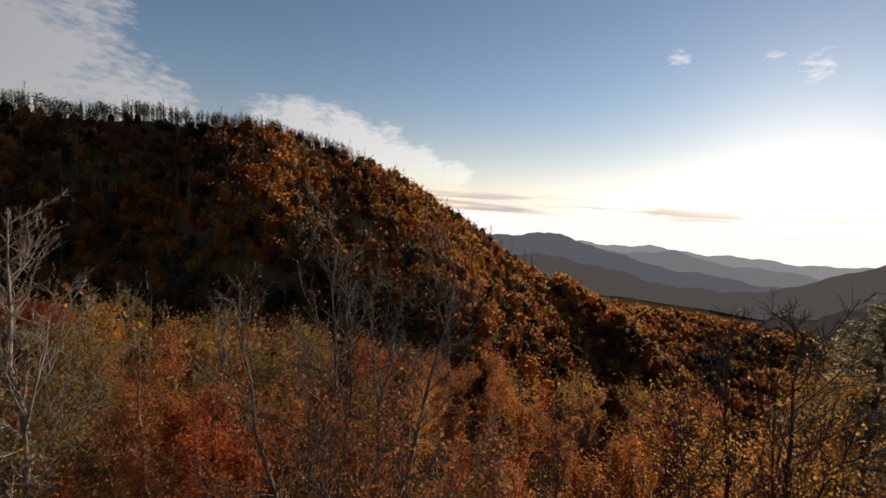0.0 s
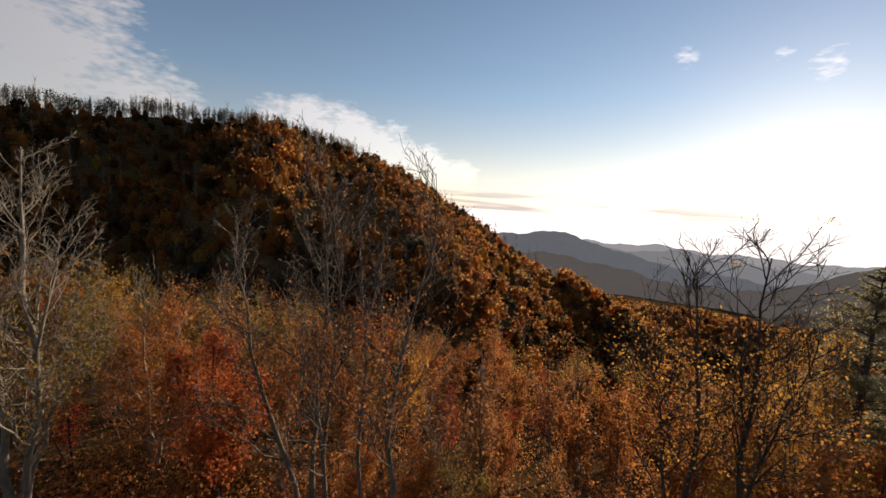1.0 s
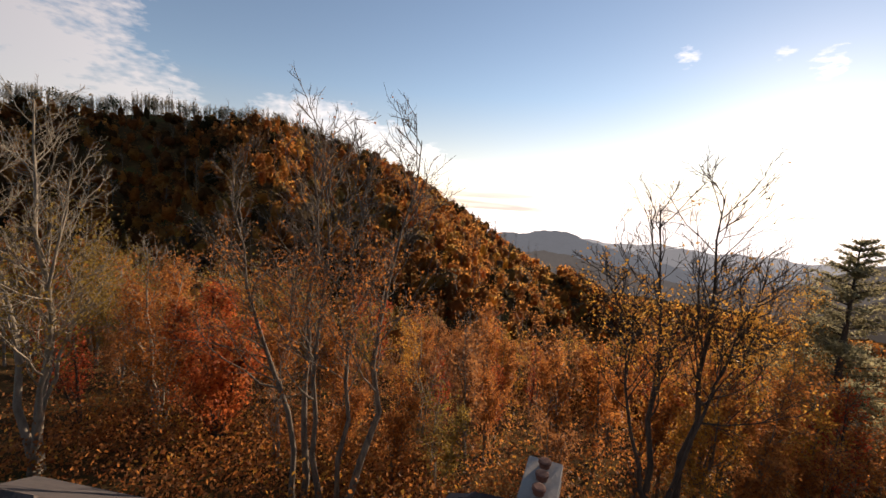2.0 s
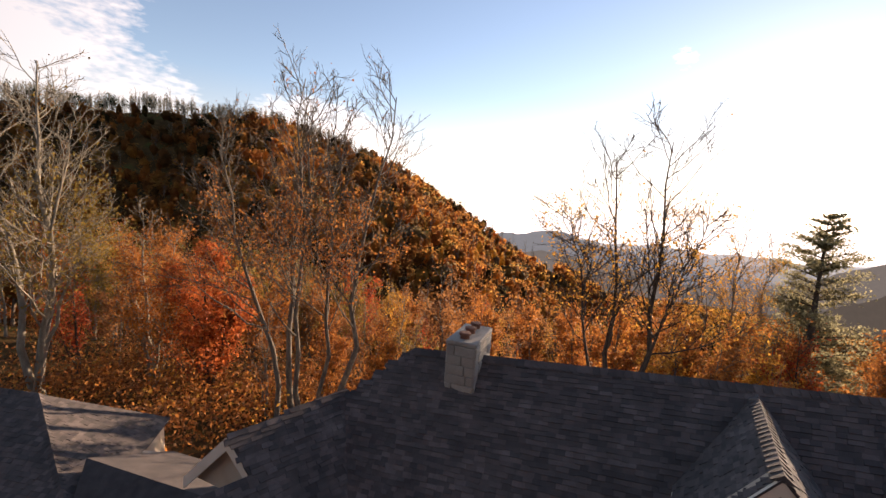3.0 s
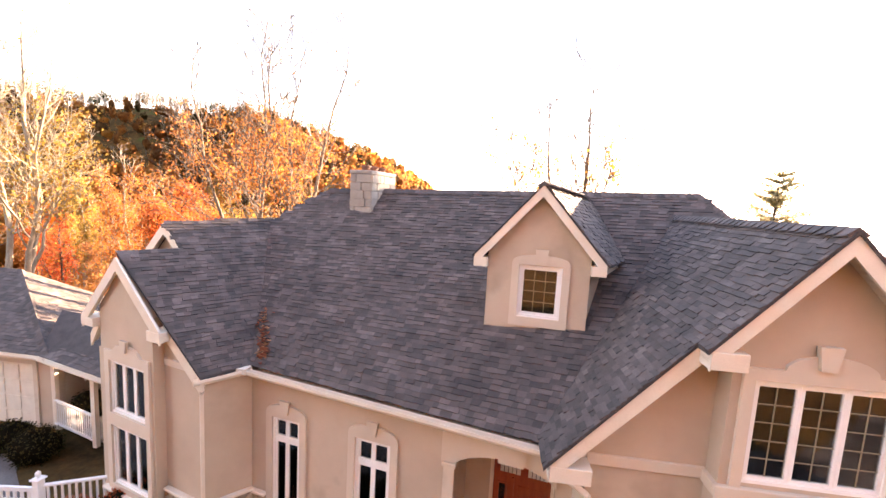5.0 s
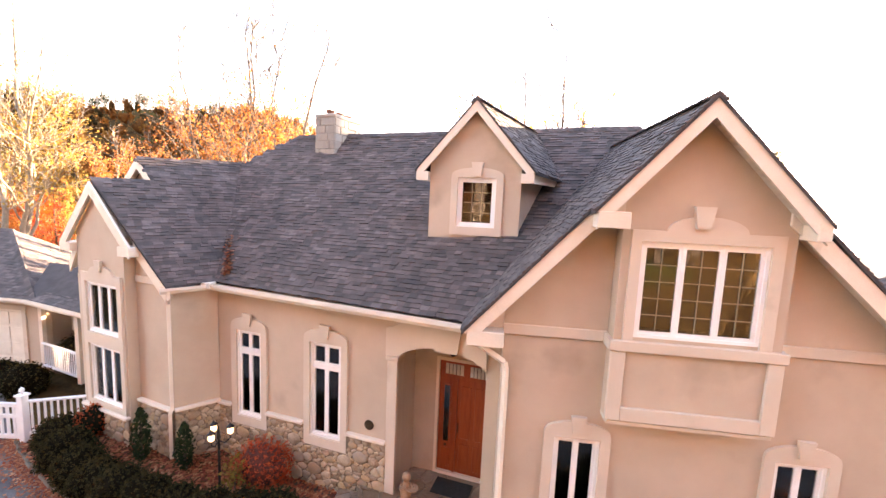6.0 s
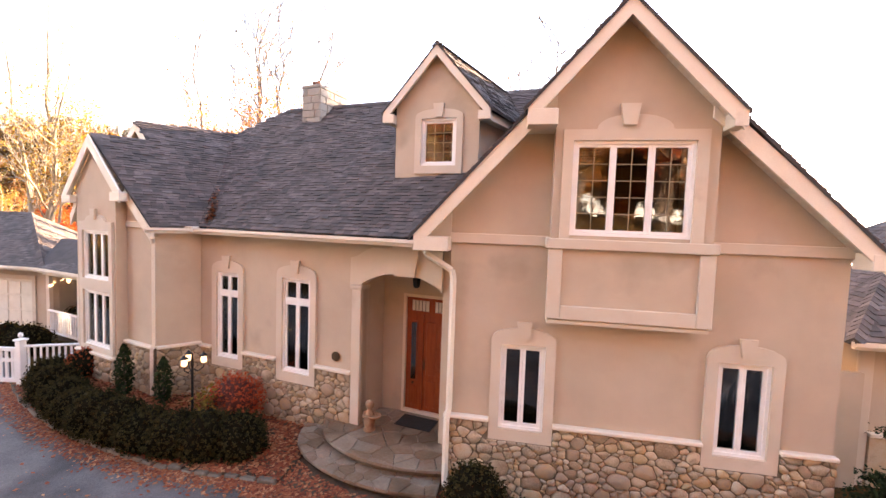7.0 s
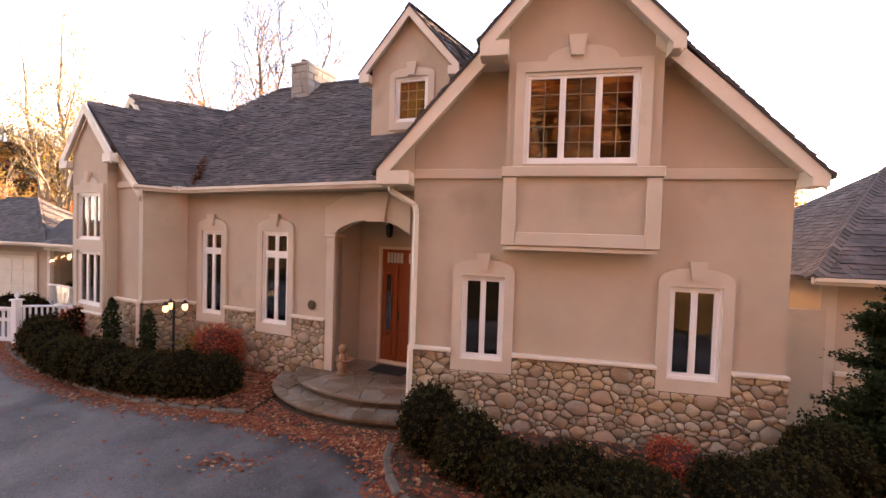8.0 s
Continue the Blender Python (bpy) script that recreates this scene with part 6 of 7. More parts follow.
ridge_caps([ec[0] + Vector((0, 0, 0.06)), EH + Vector((0, 0, 0.05))], er)
gutter([ec[0] + Vector((0, 0, 0.0)), ec[1]], east)
screen = part("screen_wall", new_box(6.30, 7.72, 1.55, 1.65, -0.4, 2.05), "stucco")
tagged(screen, "grey-tan screen wall between the house and outbuilding", "wall", kind="structure")

# ---- trees ----
def grow(rng, stems, limb=(16, 22), kids=(5, 4), spread=0.34, low=0.35, open_=0.75):
    """Branch lines of a tree whose stems are (base, tip, radius): ascending limbs, branches on the limbs, twigs on the branches.
    Returns wood lines (points, radii, sides) and the twigs as (from, to, share of the height)."""
    lines, ends = [], []

    def unit(v):
        return v / (np.linalg.norm(v) + 1e-9)

    def fork(d, angle):
        """A way that leaves d by about that angle."""
        side = unit(np.cross(d, rng.normal(size=3)))
        return unit(d * math.cos(angle) + side * math.sin(angle))

    def shoot(p, d, ln, r0, r1, n, wander, lift):
        pts = [p]
        for _ in range(n):
            d = unit(d + rng.normal(scale=wander, size=3) + (0, 0, lift))
            pts.append(pts[-1] + d * ln / n)
        return np.array(pts), np.linspace(r0, r1, n + 1), d

    for base, tip, rad in stems:
        base, tip = np.array(base, float), np.array(tip, float)
        ln, n = np.linalg.norm(tip - base), 10
        wob = np.cumsum(rng.normal(scale=0.012 * ln, size=(n, 3)) * (1, 1, 0.1), 0)
        wob -= np.linspace(0, 1, n)[:, None] * wob[-1]
        t = np.linspace(0, 1, n)
        pts = base + (tip - base) * t[:, None] + wob
        radii = rad * (1 - 0.92 * t ** 0.85) + 0.006
        radii[0] *= 1.3
        lines.append((pts, radii, 8))
        m = rng.integers(*limb)
        for k in range(m):
            f = low + (0.99 - low) * (k + rng.random()) / m
            i = min(int(f * (n - 1)), n - 2)
            fr = f * (n - 1) - i
            p = pts[i] * (1 - fr) + pts[i + 1] * fr
            r = radii[i] * (1 - fr) + radii[i + 1] * fr
            up = unit(pts[i + 1] - pts[i])
            bl = ln * spread * (1.10 - 0.62 * (f - low) / (1 - low)) * rng.uniform(0.5, 1.1)
            q, rr, _ = shoot(p, fork(up, open_ * rng.uniform(0.7, 1.25)), bl, max(r * rng.uniform(0.32, 0.55), 0.026), 0.012, 6, 0.13, 0.10)
            lines.append((q, rr, 5))
            for j in range(kids[0]):
                g = 0.18 + 0.82 * (j + rng.random()) / kids[0]
                a = min(int(g * 6), 5)
                p2 = q[a] + (q[a + 1] - q[a]) * (g * 6 - a)
                l2 = bl * (0.62 - 0.30 * g) * rng.uniform(0.6, 1.1)
                q2, r2, _ = shoot(p2, fork(unit(q[a + 1] - q[a]), rng.uniform(0.45, 0.95)), l2, max(rr[a] * 0.6, 0.016), 0.009, 4, 0.14, 0.08)
                lines.append((q2, r2, 3))
                for w in range(kids[1]):
                    g3 = 0.25 + 0.75 * (w + rng.random()) / kids[1]
                    b = min(int(g3 * 4), 3)
                    p3 = q2[b] + (q2[b + 1] - q2[b]) * (g3 * 4 - b)
                    l3 = l2 * rng.uniform(0.28, 0.55)
                    q3, r3, _ = shoot(p3, fork(unit(q2[b + 1] - q2[b]), rng.uniform(0.4, 0.9)), l3, 0.010, 0.007, 2, 0.15, 0.08)
                    lines.append((q3, r3, 3))
                    ends.append((p3, q3[-1], f))
    return lines, ends


def wood(lines, thin=1.0):
    V, F, k = [], [], 0
    for pts, radii, sides in lines:
        n = len(pts)
        d = np.gradient(pts, axis=0)
        d /= np.linalg.norm(d, axis=1, keepdims=True) + 1e-9
        up = np.where(np.abs(d[:, 2:3]) < 0.9, [[0, 0, 1.0]], [[1.0, 0, 0]])
        a = np.cross(d, up)
        a /= np.linalg.norm(a, axis=1, keepdims=True)
        b = np.cross(d, a)
        th = 2 * np.pi * np.arange(sides) / sides
        ring = pts[:, None] + np.asarray(radii)[:, None, None] * thin * (np.cos(th)[None, :, None] * a[:, None] + np.sin(th)[None, :, None] * b[:, None])
        V.append(ring.reshape(-1, 3))
        i = np.arange(n - 1)[:, None] * sides + np.arange(sides)[None]
        j = np.arange(n - 1)[:, None] * sides + (np.arange(sides)[None] + 1) % sides
        F.append((np.stack([i, j, j + sides, i + sides], -1) + k).reshape(-1, 4))
        k += n * sides
    return np.concatenate(V), np.concatenate(F)


def tree(label, stems, leaf, seed, leaves=3, size=0.075, bark="bark", bare=1.0, m=I4, group="", category="tree", limb=(16, 22), kids=(5, 4), spread=0.34, low=0.35, clump=0.16, open_=0.75):
    """A deciduous tree: stems and limbs in one mesh, leaves on the twigs in another. bare: share of the height from which the leaves have fallen."""
    rng = np.random.default_rng(seed)
    lines, ends = grow(rng, stems, limb, kids, spread, low, open_)
    t = thing("tree", label, category, m, group)
    v, fc = wood(lines)
    ob = mesh_object("trunk", v, fc, bark, t)
    for p in ob.data.polygons:
        p.use_smooth = True
    zs = [e[1][2] for e in ends]
    lo, hi = min(zs), max(zs)
    c = []
    for a, b, f in ends:
        z = (b[2] - lo) / (hi - lo + 1e-6)
        k = rng.poisson(leaves * (min(max((bare - z) / 0.25, 0.02), 1.0) if bare < 1 else 1.0))
        if k:
            c.append(a + (b - a) * rng.random((k, 1)) * 1.1 + rng.normal(scale=clump, size=(k, 3)))
    if c:
        v, fc = leaf_cards(rng, np.concatenate(c), size)
        mesh_object("crown", v, fc, leaf, t)
    return t


def at_ground(x, y, dz=-0.4):
    return float(ground_height(x, y)) + dz


TALL = dict(spread=0.27, low=0.38, limb=(22, 27), kids=(6, 5), open_=0.78)
gz = at_ground(-12.7, 14.0)
tree("tall many-stemmed tree, half bare, rust leaves behind the roof", [((-12.9, 14.0, gz), (-16.9, 14.9, 14.2), 0.16), ((-12.6, 14.0, gz), (-13.3, 15.8, 16.4), 0.19), ((-12.4, 13.9, gz), (-11.8, 13.6, 14.6), 0.16)], "leaf_rust", 101, 5.0, 0.062, "bark", 0.52, group="tall trees behind the house", **TALL)
gz = at_ground(-10.9, 13.2)
tree("tall forked tree with a few orange leaves behind the roof", [((-11.0, 13.2, gz), (-11.0, 13.6, 14.0), 0.14), ((-10.8, 13.2, gz), (-8.7, 15.5, 15.6), 0.19)], "leaf_rust", 102, 4.6, 0.062, "bark", 0.50, group="tall trees behind the house", **TALL)
gz = at_ground(2.0, 14.6)
tree("forked tree with a bare top and pale gold leaves below", [((1.95, 14.5, gz), (1.5, 16.6, 13.4), 0.19), ((2.1, 14.6, gz), (3.5, 15.6, 14.1), 0.20), ((1.9, 14.5, gz + 3), (-0.6, 14.6, 10.9), 0.10), ((2.2, 14.6, gz + 3.5), (5.2, 15.2, 11.0), 0.10)], "leaf_gold", 103, 2.0, 0.062, "dark_bark", 0.66, spread=0.30, low=0.44, limb=(20, 25), kids=(6, 5), open_=0.85, group="tall trees behind the house")
gz = at_ground(13.6, 27.4)
tree("slender tree with golden leaves on thin branches", [((13.6, 27.4, gz), (14.0, 28.0, 10.9), 0.13), ((13.6, 27.4, gz), (15.4, 28.0, 9.4), 0.09), ((13.5, 27.4, gz), (12.4, 27.2, 9.6), 0.09)], "leaf_gold", 104, 9, 0.06, "bark", 0.86, spread=0.24, low=0.25, limb=(16, 22), open_=0.55, group="golden trees past the house")
gz = at_ground(-26.0, 13.2)
tree("tall pale-barked tree with thin yellow-green leaves", [((-26.2, 13.2, gz), (-25.7, 13.8, 16.4), 0.25), ((-26.0, 13.1, gz), (-22.6, 12.6, 13.4), 0.17), ((-26.3, 13.3, gz), (-29.2, 13.6, 15.6), 0.2), ((-26.0, 13.3, gz + 3), (-23.8, 14.2, 10.6), 0.10)], "leaf_olive", 105, 3.2, 0.07, "pale_bark", 0.60, spread=0.28, low=0.30, clump=0.3, limb=(22, 28), kids=(6, 4), open_=0.85, group="pale trees beside the garage")
gz = at_ground(-25.6, 19.5)
tree("many-twigged tree with thin orange-brown leaves", [((-25.6, 19.5, gz), (-25.9, 19.6, 9.2), 0.16), ((-25.5, 19.5, gz), (-23.8, 19.9, 7.8), 0.11), ((-25.7, 19.5, gz), (-27.6, 19.4, 7.6), 0.11), ((-25.5, 19.5, gz), (-22.6, 19.2, 5.6), 0.10)], "leaf_rust", 106, 9, 0.07, "pale_bark", 0.92, spread=0.26, low=0.22, clump=0.25, limb=(16, 22), open_=0.7)
gz = at_ground(-20.6, 18.6)
tree("full red-orange maple behind the garage", [((-20.6, 18.6, gz), (-20.8, 18.6, 6.9), 0.2), ((-20.5, 18.6, gz + 1), (-18.9, 18.2, 5.0), 0.12), ((-20.7, 18.7, gz + 1), (-22.8, 19.2, 5.4), 0.12)], "leaf_maple", 107, 16, 0.085, "dark_bark", 1.0, spread=0.34, low=0.12, clump=0.25, limb=(14, 20), category="maple tree", open_=0.85)


def conifer(label, x, y, h, r, seed, leaf="needle", base=0.1, group=""):
    """A pine or spruce: straight trunk, whorls of drooping boughs with needle sprays."""
    rng = np.random.default_rng(seed)
    z0 = at_ground(x, y)
    t = thing("pine_tree" if r > 1.5 else "evergreen", label, "evergreen", turn(x, y, 0, z0), group)
    lines = [(np.array([[0, 0, 0], [0.05, 0, h * 0.5], [0, 0, h]]), np.array([h * 0.018, h * 0.012, 0.02]), 7)]
    cs = []
    z = h * base
    while z < h * 0.98:
        f = z / h
        for k in range(rng.integers(4, 7)):
            a = rng.uniform(0, 2 * np.pi)
            ln = r * (1 - f) ** (0.75 if r < 1.5 else 0.58) * rng.uniform(0.55, 1.1) + 0.15
            d = np.array([np.cos(a), np.sin(a), 0.12 + 0.35 * f])
            p = np.array([0, 0, z])
            q = np.array([p + d * ln * s + (0, 0, -0.16 * ln * s * s * (1 - f)) for s in (0, 0.5, 1.0)])
            lines.append((q, np.array([0.03, 0.02, 0.008]) * max(h / 12, 0.3), 4))
            n = int((900 if r < 1.5 else 70) * ln)
            s = rng.uniform(0.25, 1.05, n)[:, None]
            c = p + d * ln * s + (0, 0, 1) * (-0.16 * ln * s * s * (1 - f)) + rng.normal(scale=0.11 * ln + 0.03, size=(n, 3)) * (1, 1, 0.45)
            cs.append(c)
        z += h * (rng.uniform(0.03, 0.05) if r < 1.5 else rng.uniform(0.018, 0.032))
    v, fc = wood(lines)
    mesh_object("trunk", v, fc, "dark_bark", t)
    v, fc = leaf_cards(rng, np.concatenate(cs), 0.13 if r > 1.5 else 0.032, 0.35)
    mesh_object("foliage", v, fc, leaf, t)
    return t


conifer("tall hazy pine with layered boughs behind the house", 25.9, 38.2, 12.3 - at_ground(25.9, 38.2), 7.6, 201, "hazed_needle", base=0.25)
conifer("dark spruce beside the outbuilding", 7.58, -0.10, 3.0, 0.9, 202, base=0.02)

# a few patterns of woodland tree, set out many times down the slope
KINDS = [("rust-leaved tree of the woods behind", "leaf_rust", "bark", 7), ("golden-leaved tree of the woods behind", "leaf_gold", "bark", 6), ("thin brown-leaved tree of the woods behind", "leaf_brown", "bark", 6), ("olive-yellow tree of the woods behind", "leaf_olive", "pale_bark", 5),
         ("almost bare grey tree in the woods", "leaf_brown", "pale_bark", 0.8), ("red-brown oak in the woods behind", "leaf_red", "dark_bark", 5)]
protos = []
for i, (lab, leaf, bark, dens) in enumerate(KINDS):
    rr = random.Random(i)
    protos.append(tree(lab, [((0, 0, -0.6), (rr.uniform(-0.8, 0.8), rr.uniform(-0.8, 0.8), 12.5), 0.17), ((0.1, 0, 2), (rr.uniform(1, 2.4), rr.uniform(-1.5, 1.5), 10.0), 0.10)], leaf, 300 + i, dens * 1.7, 0.105, bark, 0.95, limb=(12, 16), kids=(4, 3), spread=0.27, low=0.20, clump=0.28, open_=0.68,
                       m=turn(-34 + 3 * i, 30 + 4 * (i % 3), 0, at_ground(-34 + 3 * i, 30 + 4 * (i % 3))), group="woodland trees"))
rw = random.Random(77)
spots, tries = [], 0
while len(spots) < 175 and tries < 8000:
    tries += 1
    az, dist = radians(rw.uniform(-66, 52)), 15 + 75 * rw.random() ** 1.25
    x, y = -5 + dist * math.sin(az), dist * math.cos(az)
    if y < 13 or (x < -11 and y < 15) or math.hypot(x + 26, y - 13) < 4 or (abs(x - 2) < 4 and y < 20) or (-16 < x < -8 and y < 17) or (x > 8 and y < 17):
        continue
    if math.hypot(x + 22.6, y - 19) < 6:
        continue
    if any(math.hypot(x - a, y - b) < 2.4 + 0.02 * dist for a, b in spots):
        continue
    spots.append((x, y))
for x, y in spots:
    k = rw.choices(range(6), (6, 2, 4, 3, 2, 3))[0] if x > -24 else rw.choices(range(6), (4, 2, 3, 4, 3, 1))[0]
    dist = math.hypot(x + 5, y)
    s = rw.uniform(0.55, 0.85) if dist < 45 else rw.uniform(0.8, 1.15)
    copy_thing(protos[k], turn(x, y, rw.uniform(0, 360), at_ground(x, y)) @ Matrix.Diagonal((s, s, s, 1)))
for x, y, k, s in ((9.0, 19.5, 0, 0.8), (11.5, 20.5, 1, 0.75), (7.0, 21.5, 0, 0.85), (14.5, 22.0, 0, 0.8), (5.6, 18.6, 1, 0.7), (9.5, 24.0, 1, 0.9), (16.0, 19.5, 0, 0.8)):
    copy_thing(protos[k], turn(x, y, rw.uniform(0, 360), at_ground(x, y)) @ Matrix.Diagonal((s, s, s, 1)))
# woods on the bank across the drive, mirrored in the panes
for i in range(14):
    x, y = -26 + 4.0 * i + rw.uniform(-1.2, 1.2), -20.5 - rw.uniform(0, 3)
    copy_thing(protos[rw.choice((0, 1, 0, 5, 3))], turn(x, y, rw.uniform(0, 360), at_ground(x, y)) @ Matrix.Diagonal((1.7, 1.7, 1.75, 1)))


# ---- woods on the mountain: crowns past counting ----
def crown_material():
    """Autumn foliage whose hue changes from crown to crown, with leaf-scale mottling."""
    m = material("crown_leaf", (0.5, 0.5, 0.5), (1.0, 1.0, 1.0), 0.30, rough=0.75, bump=0.0, fine=1.6, detail=3, trans=0.82, spec=0.08)
    nt = m.node_tree
    N, L = nt.nodes.new, nt.links.new
    at, ramp, mix = N("ShaderNodeAttribute"), N("ShaderNodeValToRGB"), N("ShaderNodeMix")
    at.attribute_name = "hue"
    L(at.outputs["Fac"], ramp.inputs[0])
    els = ramp.color_ramp.elements
    els[0].color, els[1].color = (0.050, 0.042, 0.018, 1), (0.16, 0.125, 0.10, 1)
    for p, c in ((0.14, (0.11, 0.076, 0.030)), (0.30, (0.23, 0.108, 0.042)), (0.45, (0.40, 0.160, 0.048)), (0.58, (0.50, 0.250, 0.068)), (0.68, (0.58, 0.210, 0.050)), (0.78, (0.54, 0.320, 0.085)), (0.88, (0.26, 0.185, 0.080))):
        els.new(p).color = (*c, 1)
    mix.data_type, mix.blend_type = "RGBA", "MULTIPLY"
    mix.inputs["Factor"].default_value = 1.0
    b = nt.nodes["Principled BSDF"]
    tr = next(n for n in nt.nodes if n.type == "BSDF_TRANSLUCENT")
    L(ramp.outputs["Color"], mix.inputs["A"])
    L(b.inputs["Base Color"].links[0].from_socket, mix.inputs["B"])
    L(mix.outputs["Result"], b.inputs["Base Color"])
    L(mix.outputs["Result"], tr.inputs["Color"])


crown_material()


def hue_of(ob, values):
    at = ob.data.attributes.new("hue", "FLOAT", "POINT")
    at.data.foreach_set("value", np.asarray(values, np.float32))


def crowns(rng, x, y, z, d, name, label, cards):
    """Woodland crowns past counting: lumpy bodies of foliage with leaf sprays standing off them."""
    ball = bmesh.new()
    bmesh.ops.create_icosphere(ball, subdivisions=2, radius=1.0)
    bv = np.array([v.co[:] for v in ball.verts])
    bf = np.array([[v.index for v in f.verts] for f in ball.faces])
    ball.free()
    BV, BH, CV, CH = [], [], [], []
    for i in range(len(x)):
        h, r = rng.uniform(7, 13.5), rng.uniform(2.2, 4.6)
        patch = 0.5 + 0.22 * math.sin(x[i] * 0.043 + 1.0) * math.cos(y[i] * 0.051) + 0.12 * math.sin(x[i] * 0.021 - y[i] * 0.017)
        hue = float(np.clip(patch + rng.normal(scale=0.20), 0.02, 0.98))
        top = np.array([x[i], y[i], z[i] + h * 0.60])
        ph = rng.uniform(0, 6.28, 6)

        def lump(u):
            return 1 + 0.20 * np.sin(u[:, :1] * 4.2 + ph[0]) * np.cos(u[:, 1:2] * 3.8 + ph[1]) + 0.16 * np.sin(u[:, 2:] * 6.5 + ph[2] + u[:, :1] * 4) + 0.10 * np.sin(u[:, 1:2] * 9 + ph[3])
        size = np.array([r, r, h * 0.40])
        BV.append(top + bv * lump(bv) * size * 0.66 * (1 + rng.normal(scale=0.12, size=(42, 1))))
        BH.append(np.full(42, hue))
        k = int(cards[i])
        u = rng.normal(size=(k, 3)) + (0, 0, 0.35)
        u /= np.linalg.norm(u, axis=1, keepdims=True)
        c = top + u * lump(u) * size * rng.uniform(0.62, 1.16, (k, 1))
        n = u + rng.normal(scale=0.7, size=(k, 3))
        a = np.cross(n, rng.normal(size=(k, 3)))
        a /= np.linalg.norm(a, axis=1, keepdims=True) + 1e-9
        b = np.cross(n, a)
        b /= np.linalg.norm(b, axis=1, keepdims=True) + 1e-9
        s = ((0.24 + 0.0013 * d[i]) * (r / 3.2) * rng.uniform(0.6, 1.3, k))[:, None]
        w = s * rng.uniform(0.5, 0.9, (k, 1))
        CV.append(np.stack([c - a * s, c + b * w, c + a * s, c - b * w], 1).reshape(-1, 3))
        CH.append(np.full(4 * k, hue) + np.repeat(rng.normal(scale=0.05, size=k), 4))
    v = np.concatenate(BV)
    f = (bf[None] + 42 * np.arange(len(BV))[:, None, None]).reshape(-1, 3)
    body = mesh_object(name, v, f, "crown_leaf")
    for p in body.data.polygons:
        p.use_smooth = True
    hue_of(body, np.concatenate(BH))
    tagged(body, label, "woods", kind="stuff")
    v = np.concatenate(CV)
    spray = mesh_object(name + "_sprays", v, np.arange(len(v)).reshape(-1, 4), "crown_leaf")
    hue_of(spray, np.clip(np.concatenate(CH), 0, 1))
    tagged(spray, "leaf sprays of the autumn woods", "woods", kind="stuff")


def forest():
    rng = np.random.default_rng(9)
    n = 60000
    az = np.radians(rng.uniform(-68, 50, n))
    d = 62 * (640 / 62) ** rng.random(n)
    x, y = -5 + d * np.sin(az), d * np.cos(az)
    z = ground_height(x, y)
    # keep the near side of the crest only
    cx, cy = np.array([c[0] for c in CREST], float), np.array([c[1] for c in CREST], float)
    caz = np.arctan2(cx, cy)
    cd = np.hypot(cx, cy)
    o = np.argsort(caz)
    lim = np.where(az > 0.15, 620.0, np.interp(az, caz[o], cd[o]) - np.where(az < -0.34, 30, 5))
    ok = d < lim
    x, y, z, d = x[ok], y[ok], z[ok] - 0.16 * np.maximum(np.hypot(x[ok], y[ok]) - 480, 0), d[ok]
    # thin out to a spacing that grows with distance
    cell, seen, keep = 5.0, set(), []
    for i in range(len(x)):
        c = cell * (0.85 + d[i] / 900)
        key = (int(x[i] / c), int(y[i] / c), int(d[i] > 250))
        if key not in seen:
            seen.add(key)
            keep.append(i)
    keep = np.array(keep)[:8000]
    x, y, z, d = x[keep], y[keep], z[keep], d[keep]
    crowns(rng, x, y, z, d, "mountain_woods", "dense autumn woods of rust, gold and olive crowns", np.where(d < 120, 130, np.where(d < 220, 78, 46)))


forest()


def bank_woods():
    """The wooded bank across the drive, mirrored in the panes."""
    rng = np.random.default_rng(88)
    x, y = rng.uniform(-56, 60, 400), rng.uniform(-54, -36, 400)
    z = ground_height(x, y) - 5 + 17 * rng.random(400)
    crowns(rng, x, y, z, np.full(400, 60.0), "bank_woods", "golden and rust woods on the bank across the drive", np.full(400, 70))


bank_woods()


def understory():
    """Saplings and brush that fill the slope between the trees."""
    rng = np.random.default_rng(44)
    for leaf, n, label in (("leaf_rust", 560, "rust-brown brush under the trees"), ("leaf_brown", 300, "brown saplings under the trees"), ("leaf_gold", 90, "golden saplings under the trees")):
        C = []
        while len(C) < n:
            az, d = math.radians(rng.uniform(-70, 52)), 12 + 80 * rng.random() ** 1.3
            x, y = -5 + d * math.sin(az), d * math.cos(az)
            if y < 11.5 or (x < -11 and y < 15) or (x > 6 and y < 13):
                continue
            h = rng.uniform(1.2, 4.2)
            C.append(np.array([x, y, at_ground(x, y, 0.1) + h * 0.5]) + rng.normal(size=(70, 3)) * (0.75, 0.75, h * 0.3))
        for _ in range(n // 3):                      # brush along the wood's edge behind the garage
            x, y = rng.uniform(-30, -7), 11.2 + 13 * rng.random()
            h = rng.uniform(0.8, 3.0)
            C.append(np.array([x, y, at_ground(x, y, 0.1) + h * 0.5]) + rng.normal(size=(70, 3)) * (0.8, 0.8, h * 0.3))
        v, fc = leaf_cards(rng, np.concatenate(C), 0.10)
        tagged(mesh_object("understory", v, fc, leaf), label, "brush", kind="stuff")


understory()


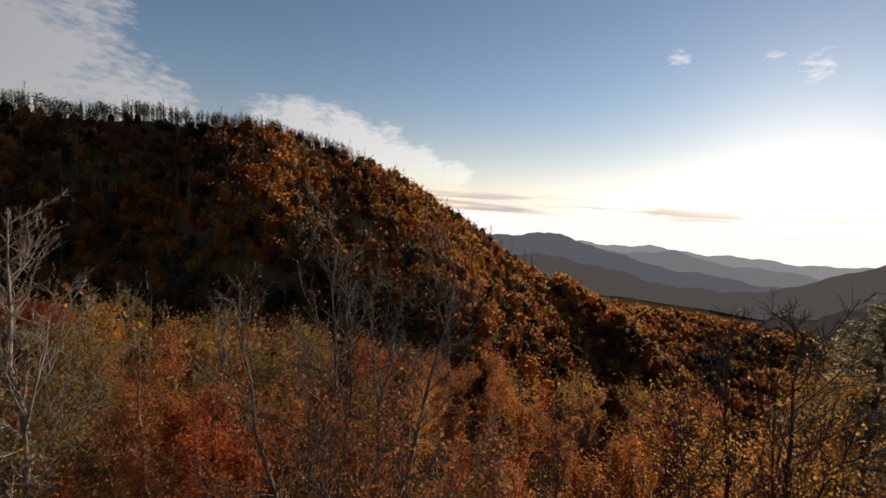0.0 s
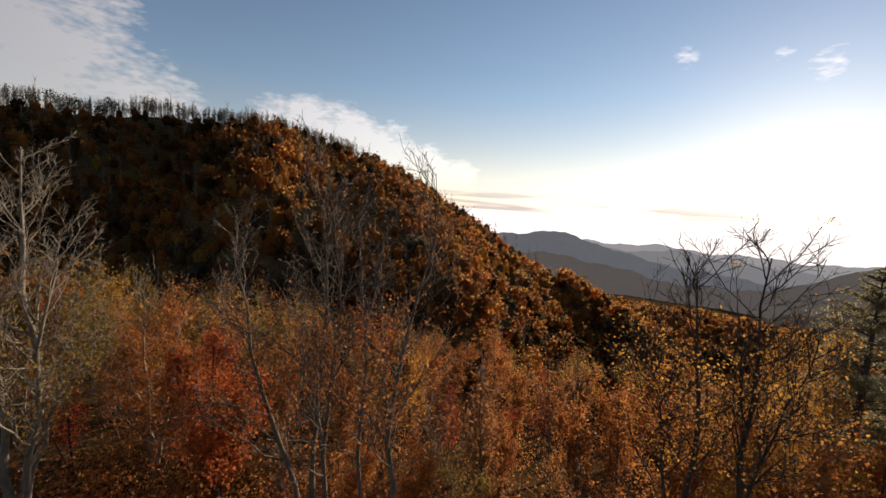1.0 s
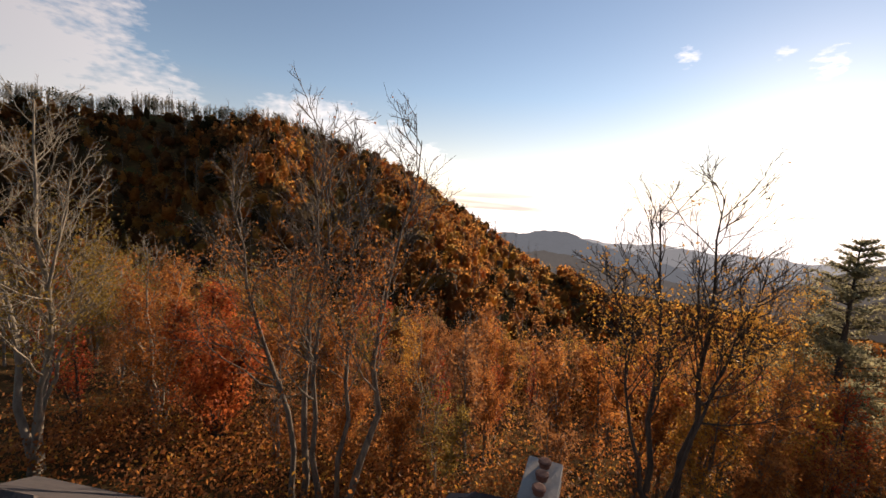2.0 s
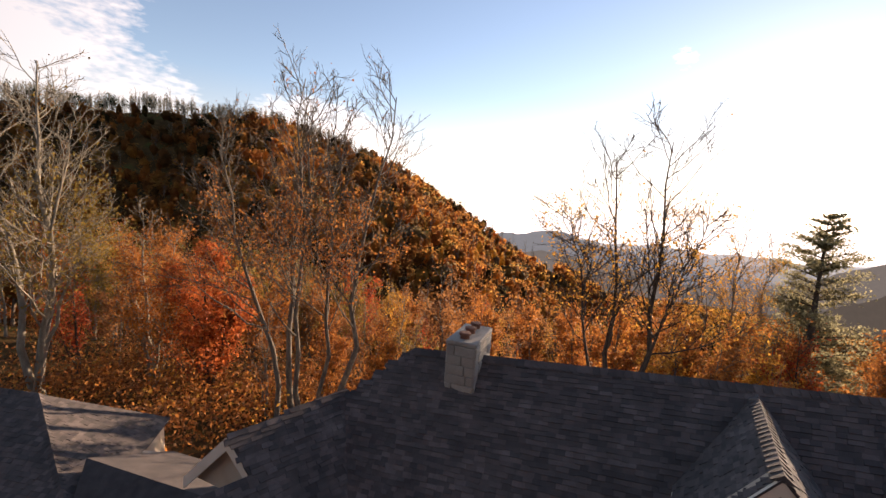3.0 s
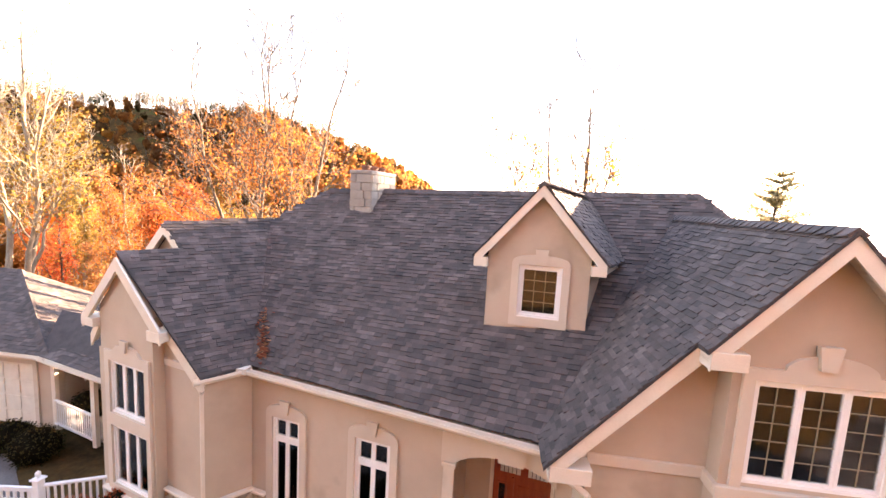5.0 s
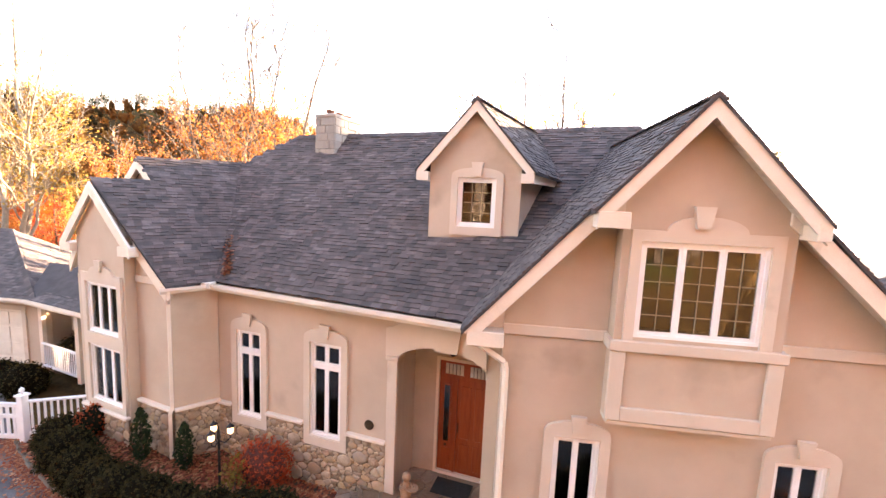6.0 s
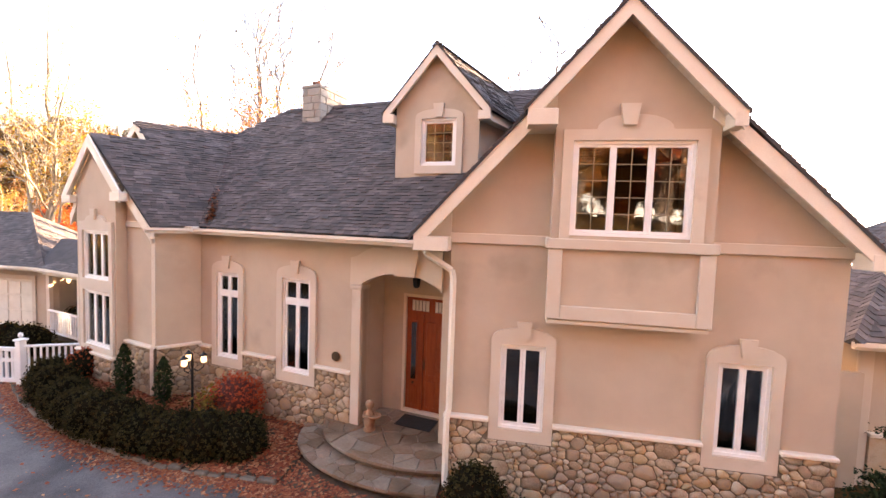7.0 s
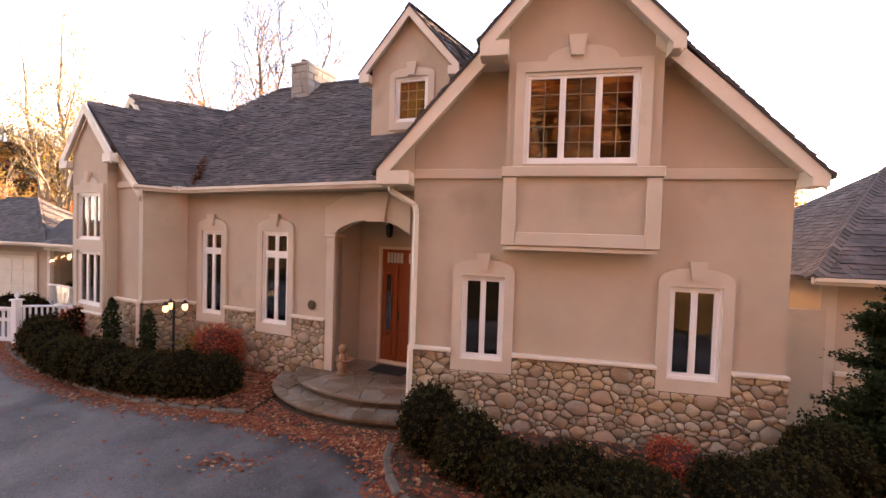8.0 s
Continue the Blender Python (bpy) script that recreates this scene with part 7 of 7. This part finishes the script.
def crest_trees():
    """Bare trunks and thin tops against the sky along the crest."""
    rng = np.random.default_rng(21)
    V, C = [], []
    for (xa, ya, za), (xb, yb, zb) in zip(CREST[1:7], CREST[2:8]):
        ln = math.hypot(xb - xa, yb - ya)
        for k in range(int(ln * 3.6)):
            t = rng.random()
            x, y = xa + (xb - xa) * t + rng.normal(scale=9), ya + (yb - ya) * t + rng.normal(scale=9)
            z = float(ground_height(x, y))
            h = rng.uniform(9.5, 13.0) * (1.0 if xa < -130 else 0.62)
            V.append((np.array([[x, y, z], [x + rng.normal(scale=0.5), y, z + h]]), np.array([0.20, 0.07]), 3))
            for b in range(11):
                f = rng.uniform(0.35, 0.98)
                a = rng.uniform(0, 6.28)
                l2 = h * 0.22 * (1.2 - f * 0.6)
                p = np.array([x, y, z + h * f])
                V.append((np.array([p, p + (l2 * 0.5 * math.cos(a), l2 * 0.5 * math.sin(a), l2)]), np.array([0.09, 0.035]), 3))
            if rng.random() < (0.16 if xa < -200 else 0.05):
                C.append(np.array([x, y, z + h * rng.uniform(0.45, 0.85)]) + rng.normal(size=(50, 3)) * (1.2, 1.2, 1.6))
    v, fc = wood(V)
    tagged(mesh_object("crest_trunks", v, fc, "pale_bark"), "bare grey trees along the mountain crest", "woods", kind="stuff")
    v, fc = leaf_cards(rng, np.concatenate(C), 0.5)
    tagged(mesh_object("crest_crowns", v, fc, "needle"), "dark evergreen crowns along the mountain crest", "woods", kind="stuff")


crest_trees()


def slope_trunks():
    """Leafless grey trees that stand between the coloured crowns on the mountain."""
    rng = np.random.default_rng(63)
    V = []
    while len(V) < 330 * 8:
        az, d = math.radians(rng.uniform(-62, 6)), 75 + 330 * rng.random()
        x, y = -5 + d * math.sin(az), d * math.cos(az)
        z = float(ground_height(x, y))
        h = rng.uniform(11, 19)
        V.append((np.array([[x, y, z], [x + rng.normal(scale=0.7), y, z + h]]), np.array([0.14, 0.04]) * (0.7 + d / 500), 3))
        for b in range(7):
            f, a = rng.uniform(0.4, 0.96), rng.uniform(0, 6.28)
            l2 = h * 0.26 * (1.2 - f * 0.6)
            p = np.array([x, y, z + h * f])
            V.append((np.array([p, p + (l2 * 0.6 * math.cos(a), l2 * 0.6 * math.sin(a), l2)]), np.array([0.07, 0.025]) * (0.7 + d / 400), 3))
    v, fc = wood(V)
    tagged(mesh_object("slope_trunks", v, fc, "bark"), "leafless grey trees among the coloured crowns", "woods", kind="stuff")


slope_trunks()

# ---- fallen leaves ----
def scatter(name, pts, z, size, mat, label):
    rng = np.random.default_rng(len(pts))
    c = np.array([(x, y, z(x, y)) for x, y in pts])
    v, fc = leaf_cards(rng, c, size, 0.85)
    return tagged(mesh_object(name, v, fc, mat), label, "fallen leaves", kind="stuff")


def litter():
    rng = random.Random(12)
    west = in_poly(KERB_W + [(-1.9, 0.30), (-1.45, 1.10), (-5.4, 1.75), (-6.0, 1.1), (-8.6, 1.8), (-10.3, 2.2)])
    east = in_poly(KERB_E[:10] + [(8.4, 0.4), (6.4, -0.1), (0.75, -0.15), (0.72, -0.5)])
    pts = []
    while len(pts) < 9000:
        p = (rng.uniform(-10.5, -1.4), rng.uniform(-0.8, 2.2))
        if west(*p):
            pts.append(p)
    while len(pts) < 13000:
        p = (rng.uniform(0.7, 8.5), rng.uniform(-3.2, 0.4))
        if east(*p):
            pts.append(p)
    scatter("bed_leaves", pts, lambda x, y: max(0.065, float(ground_height(x, y)) + 0.02) + rng.uniform(0, 0.03), 0.045, "litter", "brown and russet leaves over the beds")
    pts = []
    edge = KERB_W + [(-1.2, -0.75), (-0.3, -0.85)] + KERB_E[:6]
    for a, b in zip(edge, edge[1:]):
        ln = math.hypot(b[0] - a[0], b[1] - a[1])
        for k in range(int(ln * 430)):
            t, off = rng.random(), abs(rng.gauss(0, 0.20))
            nx, ny = (b[1] - a[1]) / ln, -(b[0] - a[0]) / ln
            pts.append((a[0] + (b[0] - a[0]) * t + nx * off, a[1] + (b[1] - a[1]) * t + ny * off))
    for k in range(420):
        pts.append((rng.uniform(-10, 3), rng.uniform(-6, -0.8)))
    for k in range(80):
        pts.append((-1.2 + rng.gauss(0, 0.28), -1.9 + rng.gauss(0, 0.14)))
    for k in range(2600):
        pts.append((rng.uniform(-2.3, 0.7), rng.uniform(-0.95, 0.1)))
    pts = [p for p in pts if ((p[0] - 0.15) / 2.47) ** 2 + ((p[1] - 1.05) / 1.62) ** 2 > 1]
    scatter("drive_leaves", pts, lambda x, y: 0.02 + rng.uniform(0, 0.012), 0.038, "litter", "fallen leaves drifted along the drive's edge")
    pts = [(-5.36 + 0.25 * (1 - t) - 0.55 * t + rng.gauss(0, 0.05), 1.80 + 1.3 * t + rng.gauss(0, 0.05)) for t in (0.6 * rng.random() ** 1.8 for _ in range(170))]
    scatter("valley_leaves", pts, lambda x, y: max(roof_z(x, y), 4.05) + 0.06, 0.048, "litter", "red leaves caught in the roof valley")
    pts = [(rng.uniform(-11, 5), rng.uniform(-9, -0.9)) for _ in range(1500)]
    scatter("drive_crumbs", pts, lambda x, y: 0.017, 0.013, "litter", "small leaf crumbs and grit over the drive")


litter()
